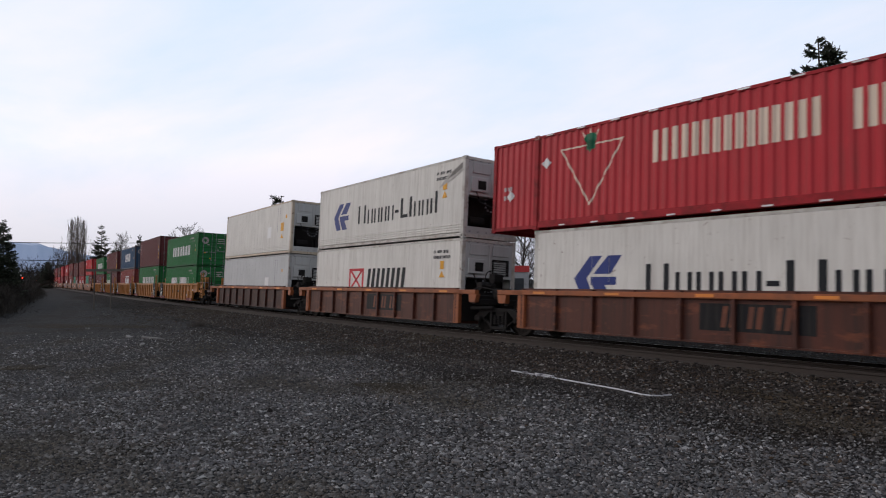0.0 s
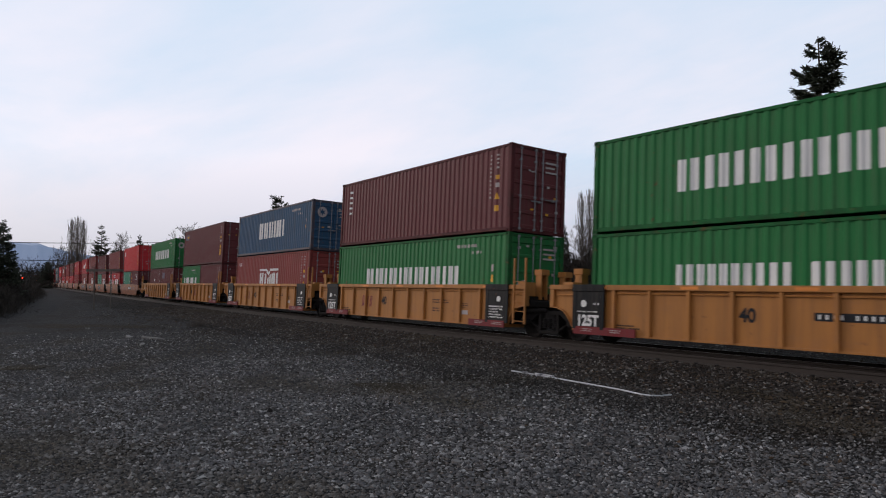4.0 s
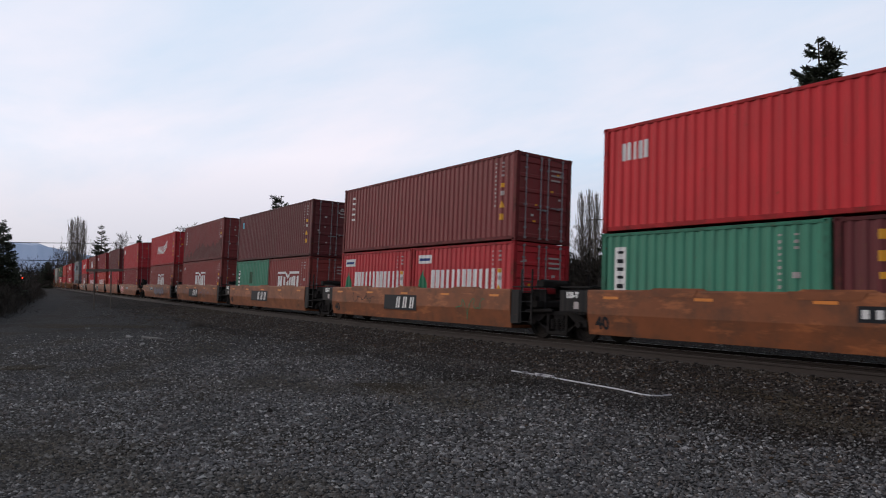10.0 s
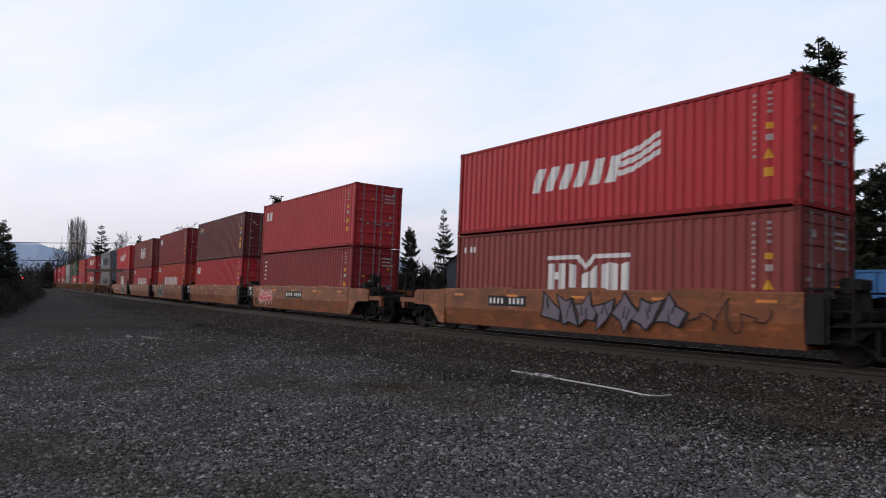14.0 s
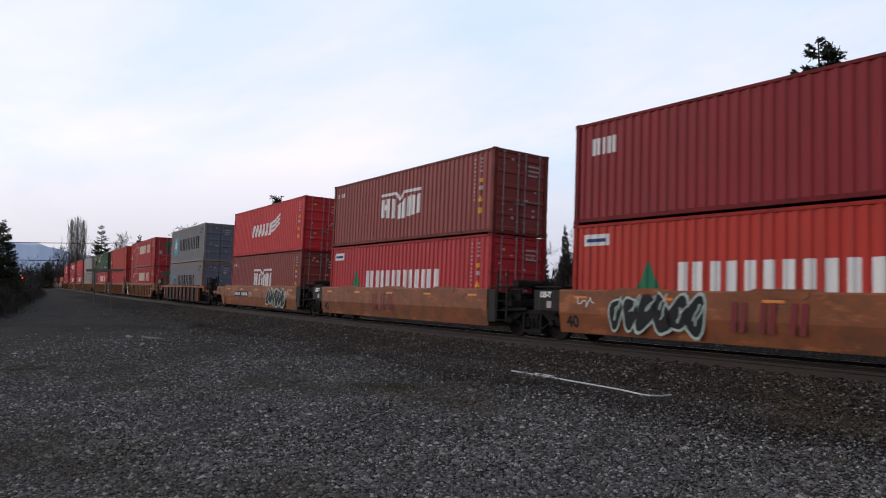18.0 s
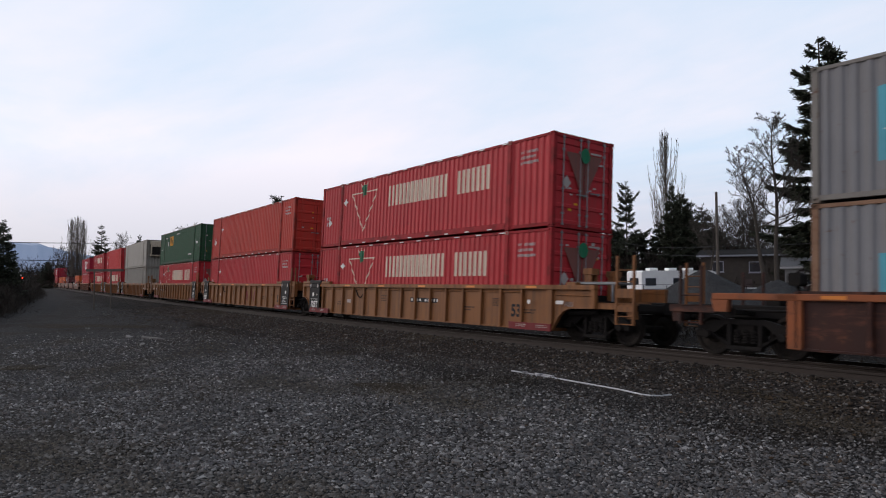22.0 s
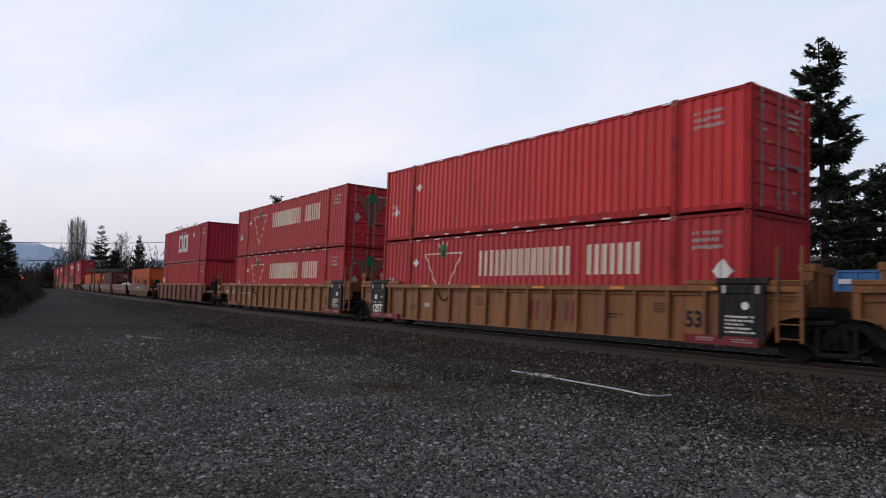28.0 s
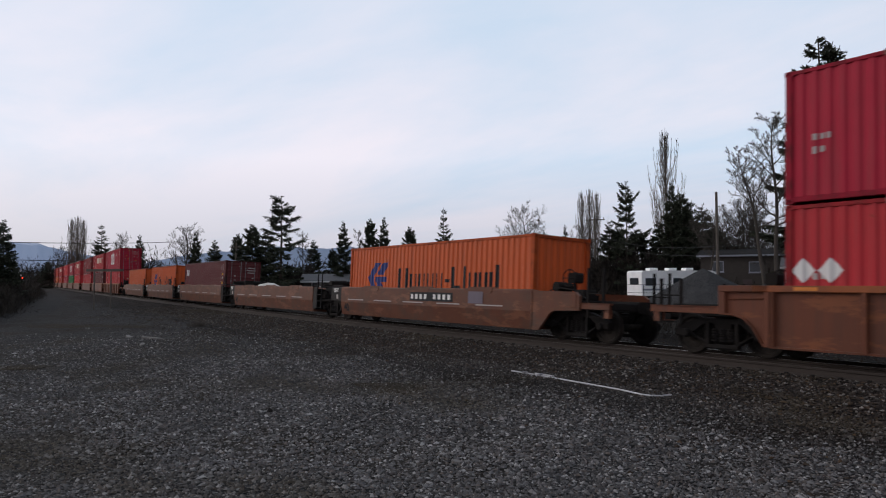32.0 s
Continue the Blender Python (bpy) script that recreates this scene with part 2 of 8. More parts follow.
paint("well_orange", 132, 78, 48, scuff=rgb(166, 102, 62), var=0.24, amount=0.8, rust=0.5, dirt=(0.06, 0.038, 0.026), streak=False, scale=2.0)
paint("pale_tan", 140, 104, 94, rust=0.1)
paint("white_worn", 196, 182, 162, rust=0.9, dirt=(0.2, 0.12, 0.07), amount=0.5)
paint("well_brown", 84, 47, 36, scuff=rgb(118, 66, 42), amount=0.9, rust=0.5, dirt=(0.022, 0.016, 0.014), streak=True, dirt_scale=0.7)
paint("well_rust", 108, 62, 44, scuff=rgb(134, 80, 50), amount=0.75, rust=0.5, dirt=(0.06, 0.035, 0.025), streak=True, dirt_scale=0.7)
paint("chord_rust", 150, 86, 52, scuff=rgb(104, 62, 46), amount=0.7, rust=0.45, dirt=(0.08, 0.045, 0.03), streak=False, dirt_scale=1.6)
paint("well_dark", 60, 34, 28, scuff=rgb(96, 56, 40), amount=0.8, rust=0.6, dirt=(0.02, 0.015, 0.013), streak=True, dirt_scale=0.7)
paint("well_tan", 100, 58, 40, scuff=rgb(128, 84, 62), var=0.3, scale=1.6, amount=0.75, rust=0.8, dirt=(0.07, 0.05, 0.04), streak=False)
paint("black_panel", 26, 26, 28, rust=0.1, spec=0.12)
paint("ink_dim", 176, 166, 162, rust=0.0, amount=0.2)
paint("maroon_dull", 100, 54, 52, amount=0.3)
paint("dark_red", 116, 30, 36)
paint("ink_white", 226, 224, 220, rust=0.0, amount=0.12)
paint("soot_thin", 178, 173, 165, rust=0.0, amount=0.5, dirt=(0.12, 0.11, 0.1))
paint("soot", 112, 107, 102, rust=0.0, amount=0.5, dirt=(0.05, 0.045, 0.04))
paint("logo_faded", 126, 78, 72, rust=0.3, amount=0.6)
paint("ink_mint", 168, 186, 176, rust=0.0, amount=0.2)
paint("ink_cream", 226, 206, 184, rust=0.0, amount=0.2)
paint("ink_black", 34, 36, 40, spec=0.12, rust=0.0, amount=0.1)
paint("ink_navy", 40, 56, 118, rust=0.0, amount=0.1)
paint("ink_green", 24, 112, 78, rust=0.0)
paint("ink_yellow", 224, 160, 40, rust=0.0)
paint("ink_sky", 92, 170, 188, rust=0.0)
paint("ink_red", 200, 44, 56, rust=0.0)
paint("ink_wine", 118, 40, 46, rust=0.0)
paint("ink_grey", 112, 102, 114, rust=0.0)
paint("ink_blue", 60, 130, 190, rust=0.0)
STEEL = surface("dark_running_gear_steel", (0.013, 0.0115, 0.011), rough=0.8, metal=0.0, spec=0.12, var=0.3, amount=0.4, dirt=(0.022, 0.017, 0.013))
WHEEL = surface("worn_wheel_steel", (0.0125, 0.0105, 0.0095), rough=0.75, metal=0.0, spec=0.12, var=0.3, amount=0.4)
TREAD = surface("polished_tread_steel", (0.42, 0.4, 0.38), rough=0.3, metal=0.9, var=0.1, amount=0.1)
GALV = surface("galvanised_steel", (0.2, 0.2, 0.21), rough=0.5, metal=0.4, var=0.12, amount=0.2, bump=0.05)
GALV_BRIGHT = surface("pale_weathered_aluminium", (0.4, 0.4, 0.41), rough=0.5, metal=0.1, var=0.1, amount=0.2, bump=0.05)
RUBBER = surface("black_rubber", (0.02, 0.02, 0.021), rough=0.8, var=0.2)
REFLECT = surface("worn_orange_reflector", rgb(206, 122, 40), rough=0.5, var=0.2, amount=0.4, dirt=(0.12, 0.07, 0.03))
RAIL_SIDE = surface("rusty_rail_steel", (0.03, 0.0215, 0.0165), rough=0.8, metal=0.0, var=0.25, amount=0.4, scale=1.0, dirt=(0.035, 0.026, 0.02))
TIE = surface("creosoted_sleeper_wood", (0.017, 0.0135, 0.0115), rough=0.9, var=0.3, amount=0.4, rand=0.25, bump=0.4, fine=25)
GRAVEL = stony("grey_gravel", [(0.0122, 0.0116, 0.0114), (0.0245, 0.0233, 0.0229), (0.04, 0.0383, 0.0375), (0.08, 0.0775, 0.076)], 0.045, (0.0245, 0.0188, 0.0122), 0.8)
BALLAST = stony("brown_ballast", [(0.006, 0.005, 0.0045), (0.0155, 0.013, 0.0115), (0.029, 0.024, 0.021), (0.06, 0.05, 0.044)], 0.06, (0.011, 0.009, 0.008), 0.5)
VERGE = stony("dark_trodden_soil", [(0.007, 0.0062, 0.0057), (0.013, 0.0115, 0.0105), (0.0205, 0.0183, 0.0168), (0.048, 0.044, 0.041)], 0.035, (0.0135, 0.0098, 0.0063), 0.8)
STONES = island_stone("loose_grey_stone", [(0.025, 0.024, 0.024), (0.097, 0.092, 0.090), (0.051, 0.048, 0.047), (0.148, 0.139, 0.135), (0.073, 0.063, 0.057), (0.057, 0.056, 0.059), (0.171, 0.163, 0.157), (0.034, 0.032, 0.031), (0.108, 0.091, 0.080), (0.063, 0.059, 0.059), (0.091, 0.089, 0.091), (0.308, 0.296, 0.285), (0.040, 0.038, 0.038)])
BSTONES = island_stone("loose_brown_ballast_stone", [(0.0077, 0.0065, 0.0056), (0.0310, 0.0249, 0.0206), (0.0138, 0.0116, 0.0103), (0.0533, 0.0430, 0.0361), (0.0181, 0.0146, 0.0125), (0.0387, 0.0258, 0.0163), (0.0172, 0.0142, 0.0125), (0.0860, 0.0722, 0.0619), (0.0258, 0.0211, 0.0181), (0.0112, 0.0095, 0.0086), (0.0645, 0.0413, 0.0241), (0.0224, 0.0189, 0.0172), (0.1634, 0.1505, 0.1376), (0.0103, 0.0090, 0.0082)])
VERGE_STONES = island_stone("grey_brown_verge_stone", [(0.0129, 0.0116, 0.0108), (0.0430, 0.0378, 0.0344), (0.0224, 0.0202, 0.0189), (0.0645, 0.0568, 0.0516), (0.0310, 0.0267, 0.0237), (0.0473, 0.0378, 0.0310), (0.0189, 0.0168, 0.0155), (0.0903, 0.0826, 0.0765), (0.0361, 0.0327, 0.0310), (0.0258, 0.0228, 0.0211), (0.1720, 0.1634, 0.1548), (0.0155, 0.0142, 0.0133)])
# ballast stone with the shade under the train put into its colour
SHADED_STONES = island_stone("shade_darkened_ballast_stone", [(0.006, 0.0055, 0.005), (0.016, 0.013, 0.012), (0.011, 0.009, 0.008), (0.024, 0.02, 0.018), (0.014, 0.012, 0.011)])
NEEDLES = foliage("conifer_needles", (0.016, 0.02, 0.014), (0.07, 0.078, 0.05))
BARK = surface("brown_bark", (0.06, 0.048, 0.04), rough=0.9, var=0.3, amount=0.3, bump=0.4, fine=12)
TWIG = surface("grey_bare_twigs", (0.05, 0.041, 0.034), rough=0.9, var=0.25, amount=0.2)
POPLAR = surface("pale_poplar_twigs", (0.135, 0.112, 0.092), rough=0.9, var=0.25, amount=0.2)
BRUSH = foliage("dark_winter_brush", (0.012, 0.010, 0.009), (0.042, 0.034, 0.026))
WOODPOLE = surface("weathered_pole_wood", (0.10, 0.085, 0.072), rough=0.9, var=0.2, amount=0.3, bump=0.3, fine=20)
WIRE = surface("black_cable", (0.02, 0.02, 0.022), rough=0.7)
RED_GLOW = bpy.data.materials.new("lit_red_signal_lens")
RED_GLOW.use_nodes = True
RED_GLOW.node_tree.nodes["Principled BSDF"].inputs["Base Color"].default_value = (0.4, 0.02, 0.015, 1)
RED_GLOW.node_tree.nodes["Principled BSDF"].inputs["Emission Color"].default_value = (1.0, 0.06, 0.03, 1)
RED_GLOW.node_tree.nodes["Principled BSDF"].inputs["Emission Strength"].default_value = 3.0

# ---- mesh helpers ----
class Solid:
    """Vertices and faces of one mesh, put together from simple pieces."""

    def __init__(self):
        self.v, self.f = [], []

    def add(self, verts, faces):
        k = len(self.v)
        self.v += [tuple(p) for p in verts]
        self.f += [tuple(i + k for i in f) for f in faces]
        return self

    def box(self, x0, x1, y0, y1, z0, z1, c=0.0):
        """A box; c bevels its long edges."""
        if c <= 0:
            v = [(x, y, z) for x in (x0, x1) for y in (y0, y1) for z in (z0, z1)]
            return self.add(v, [(0, 1, 3, 2), (4, 6, 7, 5), (0, 4, 5, 1), (2, 3, 7, 6), (0, 2, 6, 4), (1, 5, 7, 3)])
        ax = max(range(3), key=lambda i: (x1 - x0, y1 - y0, z1 - z0)[i])
        lo, hi = (x0, y0, z0), (x1, y1, z1)
        p, q = [i for i in range(3) if i != ax]
        ring = [(lo[p] + c, lo[q]), (hi[p] - c, lo[q]), (hi[p], lo[q] + c), (hi[p], hi[q] - c), (hi[p] - c, hi[q]), (lo[p] + c, hi[q]), (lo[p], hi[q] - c), (lo[p], lo[q] + c)]
        v = []
        for e in (lo[ax], hi[ax]):
            for a, b in ring:
                w = [0, 0, 0]
                w[ax], w[p], w[q] = e, a, b
                v.append(w)
        f = [(i, (i + 1) % 8, (i + 1) % 8 + 8, i + 8) for i in range(8)] + [tuple(range(7, -1, -1)), tuple(range(8, 16))]
        return self.add(v, f)

    def prism(self, poly, y0, y1):
        """A polygon in x and z, drawn out along y."""
        n = len(poly)
        v = [(x, y0, z) for x, z in poly] + [(x, y1, z) for x, z in poly]
        return self.add(v, [(i, (i + 1) % n, (i + 1) % n + n, i + n) for i in range(n)] + [tuple(range(n - 1, -1, -1)), tuple(range(n, 2 * n))])

    def section(self, poly, x0, x1):
        """A polygon in y and z, drawn out along x."""
        n = len(poly)
        v = [(x0, y, z) for y, z in poly] + [(x1, y, z) for y, z in poly]
        return self.add(v, [(i, (i + 1) % n, (i + 1) % n + n, i + n) for i in range(n)] + [tuple(range(n - 1, -1, -1)), tuple(range(n, 2 * n))])

    def tube(self, a, b, r0, r1=None, sides=8, cap=True):
        a, b = Vector(a), Vector(b)
        r1 = r0 if r1 is None else r1
        w = (b - a).normalized()
        u = w.orthogonal().normalized()
        t = w.cross(u)
        v = []
        for c, r in ((a, r0), (b, r1)):
            for i in range(sides):
                k = 2 * math.pi * i / sides
                v.append(c + u * (r * math.cos(k)) + t * (r * math.sin(k)))
        f = [(i, (i + 1) % sides, (i + 1) % sides + sides, i + sides) for i in range(sides)]
        if cap:
            f += [tuple(range(sides - 1, -1, -1)), tuple(range(sides, 2 * sides))]
        return self.add(v, f)

    def pipe(self, pts, r, sides=8):
        for a, b in zip(pts, pts[1:]):
            self.tube(a, b, r, r, sides)
        return self

    def disc(self, axis_points, sides=20):
        """A body of revolution about the y axis: pairs of (y, radius)."""
        v, f = [], []
        for y, r in axis_points:
            for i in range(sides):
                k = 2 * math.pi * i / sides
                v.append((r * math.cos(k), y, r * math.sin(k)))
        n = len(axis_points)
        for j in range(n - 1):
            f += [(j * sides + i, j * sides + (i + 1) % sides, (j + 1) * sides + (i + 1) % sides, (j + 1) * sides + i) for i in range(sides)]
        f += [tuple(range(sides - 1, -1, -1)), tuple(range((n - 1) * sides, n * sides))]
        return self.add(v, f)

    def moved(self, m):
        self.v = [tuple(m @ Vector(p)) for p in self.v]
        return self

    def join(self, other, m=None):
        return self.add([tuple(m @ Vector(p)) for p in other.v] if m else other.v, other.f)

    def mesh(self, name):
        me = bpy.data.meshes.new(name)
        me.from_pydata(self.v, [], self.f)
        me.materials.append(None)
        me.update()
        return me


MESHES = {}


def cached(key, make):
    if key not in MESHES:
        got = make()
        MESHES[key] = got.mesh(key) if isinstance(got, Solid) else got
    return MESHES[key]


def dressed(ob, material):
    ob.material_slots[0].link = "OBJECT"
    ob.material_slots[0].material = material
    return ob


def part(name, me, material, parent, label="", at=None):
    """One mesh object under a thing or under a part."""
    if isinstance(me, Solid):
        me = me.mesh(name)
    ob = dressed(new(name, me), material)
    ob.parent = parent
    if at is not None:
        ob.matrix_basis = at
    if label:
        ob["label"] = label
    return ob


def thing(name, at, label, category, group="", kind=""):
    ob = new(name)
    ob.empty_display_size = 0.3
    ob.matrix_basis = at
    return tagged(ob, label, category, group, kind)


def single(name, me, material, at, label, category, group="", kind=""):
    """A thing that is one mesh."""
    if isinstance(me, Solid):
        me = me.mesh(name)
    ob = dressed(new(name, me), material)
    ob.matrix_basis = at
    return tagged(ob, label, category, group, kind)


# ---- the track: straight in the distance, easing into a right-hand curve where it passes ----
BEND, EASE, TRACK_Y, CANT = 2.24514e-3, 2.58070e-5, 16.009, radians(3.2087)
STEP = 1.0
_s = np.arange(-900, 701, STEP)
_k = np.maximum(BEND + EASE * np.minimum(_s, 0), 0) * np.where(_s > 0, 1.0, 1.0)
_h = np.concatenate([[0], np.cumsum((_k[1:] + _k[:-1]) / 2 * STEP)])
_zero = int(900 / STEP)
_h -= _h[_zero]
_x = np.concatenate([[0], np.cumsum((np.cos(_h[1:]) + np.cos(_h[:-1])) / 2 * STEP)])
_y = np.concatenate([[0], np.cumsum((np.sin(_h[1:]) + np.sin(_h[:-1])) / 2 * STEP)])
_x, _y = _x - _x[_zero], _y - _y[_zero] + TRACK_Y
RAIL_TOP = -0.06


def on_track(s):
    """The pose of a thing that rides on the track at s metres along it."""
    x, y, h = float(np.interp(s, _s, _x)), float(np.interp(s, _s, _y)), float(np.interp(s, _s, _h))
    lean = CANT * min(1.0, max(0.0, (s + 110) / 60))
    return Matrix.Translation((x, y, 0)) @ Matrix.Rotation(h, 4, "Z") @ Matrix.Rotation(-lean, 4, "X")


def swept(profile, s0, s1, step):
    """A closed profile in y and z, carried along the track."""
    so = Solid()
    n = len(profile)
    ss = np.arange(s0, s1 + 1e-6, step)
    v, f = [], []
    for s in ss:
        m = on_track(float(s))
        v += [tuple(m @ Vector((0, y, z))) for y, z in profile]
    for j in range(len(ss) - 1):
        f += [(j * n + i, j * n + (i + 1) % n, (j + 1) * n + (i + 1) % n, (j + 1) * n + i) for i in range(n)]
    so.v, so.f = v, f
    return so


GROUND_Z = -0.42


def roughness(x, y):
    return 0.05 * noise.noise((x * 0.13, y * 0.13, 3.0)) + 0.02 * noise.noise((x * 0.6, y * 0.6, 7.0))


def ground_height(x, y):
    r = math.hypot(x, y)
    z = GROUND_Z + roughness(x, y) * max(0.0, min(1.0, (140 - r) / 80))
    return z


def build_ground():
    xs = sorted({round(v, 2) for v in [*np.arange(-75, 20, 1.0), *(-75 - 6 * 1.17 ** np.arange(0, 40)), *(20 + 6 * 1.17 ** np.arange(0, 40))] if abs(v) < 3600})
    ys = sorted({round(v, 2) for v in [*np.arange(-12, 40, 1.0), *(-12 - 6 * 1.17 ** np.arange(0, 40)), *(40 + 6 * 1.17 ** np.arange(0, 40))] if abs(v) < 3600})
    so = Solid()
    so.v = [(x, y, ground_height(x, y)) for x in xs for y in ys]
    n = len(ys)
    so.f = [(i * n + j, (i + 1) * n + j, (i + 1) * n + j + 1, i * n + j + 1) for i in range(len(xs) - 1) for j in range(n - 1)]
    me = so.mesh("ground")
    me.polygons.foreach_set("use_smooth", [True] * len(me.polygons))
    single("ground", me, GRAVEL, Matrix(), "dark grey gravel lot with soil patches beside the track", "ground", kind="structure")


def build_track():
    bed = [(-5.4, -0.83), (-3.6, -0.54), (-1.75, -0.315), (-1.2, -0.300), (1.2, -0.29), (1.75, -0.255), (2.4, -0.22), (4.5, -0.12), (8.0, 0.03), (8.0, -1.4), (-5.4, -1.4)]
    single("ballast_bed", swept(bed, -620, 120, 2.0), BALLAST, Matrix(), "brown crushed-stone ballast bed under the railway track", "ballast", kind="structure")
    head = RAIL_TOP
    prof = [(-0.036, head - 0.005), (-0.028, head), (0.028, head), (0.036, head - 0.005), (0.034, head - 0.04), (0.009, head - 0.055), (0.009, head - 0.145), (0.07, head - 0.165), (0.07, head - 0.18),
            (-0.07, head - 0.18), (-0.07, head - 0.165), (-0.009, head - 0.145), (-0.009, head - 0.055), (-0.034, head - 0.04)]
    shine = [(-0.026, head + 0.0015), (0.026, head + 0.0015), (0.026, head - 0.004), (-0.026, head - 0.004)]
    for side in (-0.7535, 0.7535):
        rail = single("rail", swept([(y + side, z) for y, z in prof], -620, 120, 2.0), RAIL_SIDE, Matrix(), "rust-brown steel rail with a polished head, on sleepers", "rail", group="rails of the track", kind="structure")
        part("running_surface", swept([(y + side, z) for y, z in shine], -620, 120, 2.0), TREAD, rail, "polished bright steel")
    spare = [(y - 1.50, z - 0.055) for y, z in prof]
    single("spare_rail", swept(spare, -400, 120, 2.0), RAIL_SIDE, Matrix(), "rusty spare rail lying along the sleeper ends", "rail", kind="structure")
    tie = cached("sleeper", lambda: Solid().box(-0.115, 0.115, -1.3, 1.3, RAIL_TOP - 0.38, RAIL_TOP - 0.185, 0.012))
    plate = cached("tie_plate", lambda: Solid().box(-0.09, 0.09, -0.93, -0.58, RAIL_TOP - 0.185, RAIL_TOP - 0.172).box(-0.09, 0.09, 0.58, 0.93, RAIL_TOP - 0.185, RAIL_TOP - 0.172))
    rnd = random.Random(5)
    track = thing("sleeper_row", Matrix(), "dark creosoted wooden sleepers bedded in ballast", "sleepers", kind="structure")
    for i in range(230):
        s = 6 - i * 0.53
        m = on_track(s) @ pose(0, rnd.uniform(-0.05, 0.05), rnd.uniform(-0.012, 0.006), 0, 0, rnd.uniform(-0.8, 0.8))
        part("sleeper", tie, TIE, track, at=m)
    rest = Solid()
    one = Solid().box(-0.115, 0.115, -1.3, 1.3, RAIL_TOP - 0.38, RAIL_TOP - 0.185)
    for i in range(230, 560):
        rest.join(one, on_track(6 - i * 0.53))
    part("far_sleepers", rest, TIE, track)["kind"] = "stuff"
    plates = Solid()
    pl = Solid().box(-0.09, 0.09, -0.93, -0.58, RAIL_TOP - 0.185, RAIL_TOP - 0.17).box(-0.09, 0.09, 0.58, 0.93, RAIL_TOP - 0.185, RAIL_TOP - 0.17)
    for i in range(150):
        plates.join(pl, on_track(6 - i * 0.53))
    part("tie_plates", plates, RAIL_SIDE, track)["kind"] = "stuff"
    # anchors on the foot of the spare rail, and spike heads at the near rail
    clips = Solid()
    clip_one = Solid()
    for dx in (-0.1,):
        clip_one.prism([(dx - 0.03, RAIL_TOP - 0.27), (dx + 0.03, RAIL_TOP - 0.27), (dx + 0.035, RAIL_TOP - 0.20), (dx - 0.035, RAIL_TOP - 0.20)], -1.60, -1.545)
    for dx in (-0.06, 0.05):
        clip_one.box(dx - 0.016, dx + 0.016, -0.87, -0.82, RAIL_TOP - 0.175, RAIL_TOP - 0.125)
    for i in range(150):
        clips.join(clip_one, on_track(6 - i * 0.53))
    part("rail_clips", clips, STEEL, track)["kind"] = "stuff"


def scattered(name, xyz, size, material, label, seed):
    """Many loose stones as one mesh: squashed, turned octahedra with uneven corners."""
    rg = np.random.default_rng(seed)
    n = len(xyz)
    base = np.array([(1, 0, 0), (-1, 0, 0), (0, 1, 0), (0, -1, 0), (0, 0, 1), (0, 0, -1)], float)
    v = np.repeat(base[None], n, 0) * rg.uniform(0.65, 1.2, (n, 6, 1)) + rg.uniform(-0.3, 0.3, (n, 6, 3))
    v *= size[:, None, None] * np.stack([rg.uniform(0.7, 1.3, n), rg.uniform(0.6, 1.0, n), rg.uniform(0.4, 0.75, n)], -1)[:, None]
    a = rg.uniform(0, 6.283, n)
    c, s = np.cos(a)[:, None], np.sin(a)[:, None]
    x, y = v[..., 0] * c - v[..., 1] * s, v[..., 0] * s + v[..., 1] * c
    v = np.stack([x, y, v[..., 2]], -1) + xyz[:, None]
    tri = np.array([(0, 2, 4), (2, 1, 4), (1, 3, 4), (3, 0, 4), (2, 0, 5), (1, 2, 5), (3, 1, 5), (0, 3, 5)])
    f = (tri[None] + 6 * np.arange(n)[:, None, None]).reshape(-1)
    me = bpy.data.meshes.new(name)
    me.vertices.add(n * 6)
    me.vertices.foreach_set("co", v.reshape(-1))
    me.loops.add(len(f))
    me.loops.foreach_set("vertex_index", f)
    me.polygons.add(n * 8)
    me.polygons.foreach_set("loop_start", np.arange(0, n * 24, 3))
    me.materials.append(None)
    me.update(calc_edges=True)
    me.shade_flat()
    single(name, me, material, Matrix(), label, "gravel", kind="stuff")


def verge_end(x):
    """How far from the track the dark soil beside the ballast gives way to the gravel lot."""
    return 6.0 + 1.2 * np.clip((x + 14) / 12, 0, 1) + 0.5 * np.sin(x * 0.35) + 0.3 * np.sin(x * 0.9 + 1)


def build_verge():
    so, n = Solid(), 9
    xs = np.arange(-120, 6, 0.75)
    for x in xs:
        y = float(np.interp(x, _x, _y))
        reach = float(verge_end(x)) + 0.25 * noise.noise((x * 0.9, 4.0, 0.0))
        for k in range(n):
            lat = 2.4 + (reach - 2.4) * k / (n - 1)
            so.v.append((x, y - lat, ground_height(x, y - lat) + (0.012 if k < n - 1 else 0.004)))
    so.f = [(i * n + j + 1, (i + 1) * n + j + 1, (i + 1) * n + j, i * n + j) for i in range(len(xs) - 1) for j in range(n - 1)]
    single("soil_verge", so, VERGE, Matrix(), "dark trodden soil and fine stones along the ballast", "soil", kind="structure")


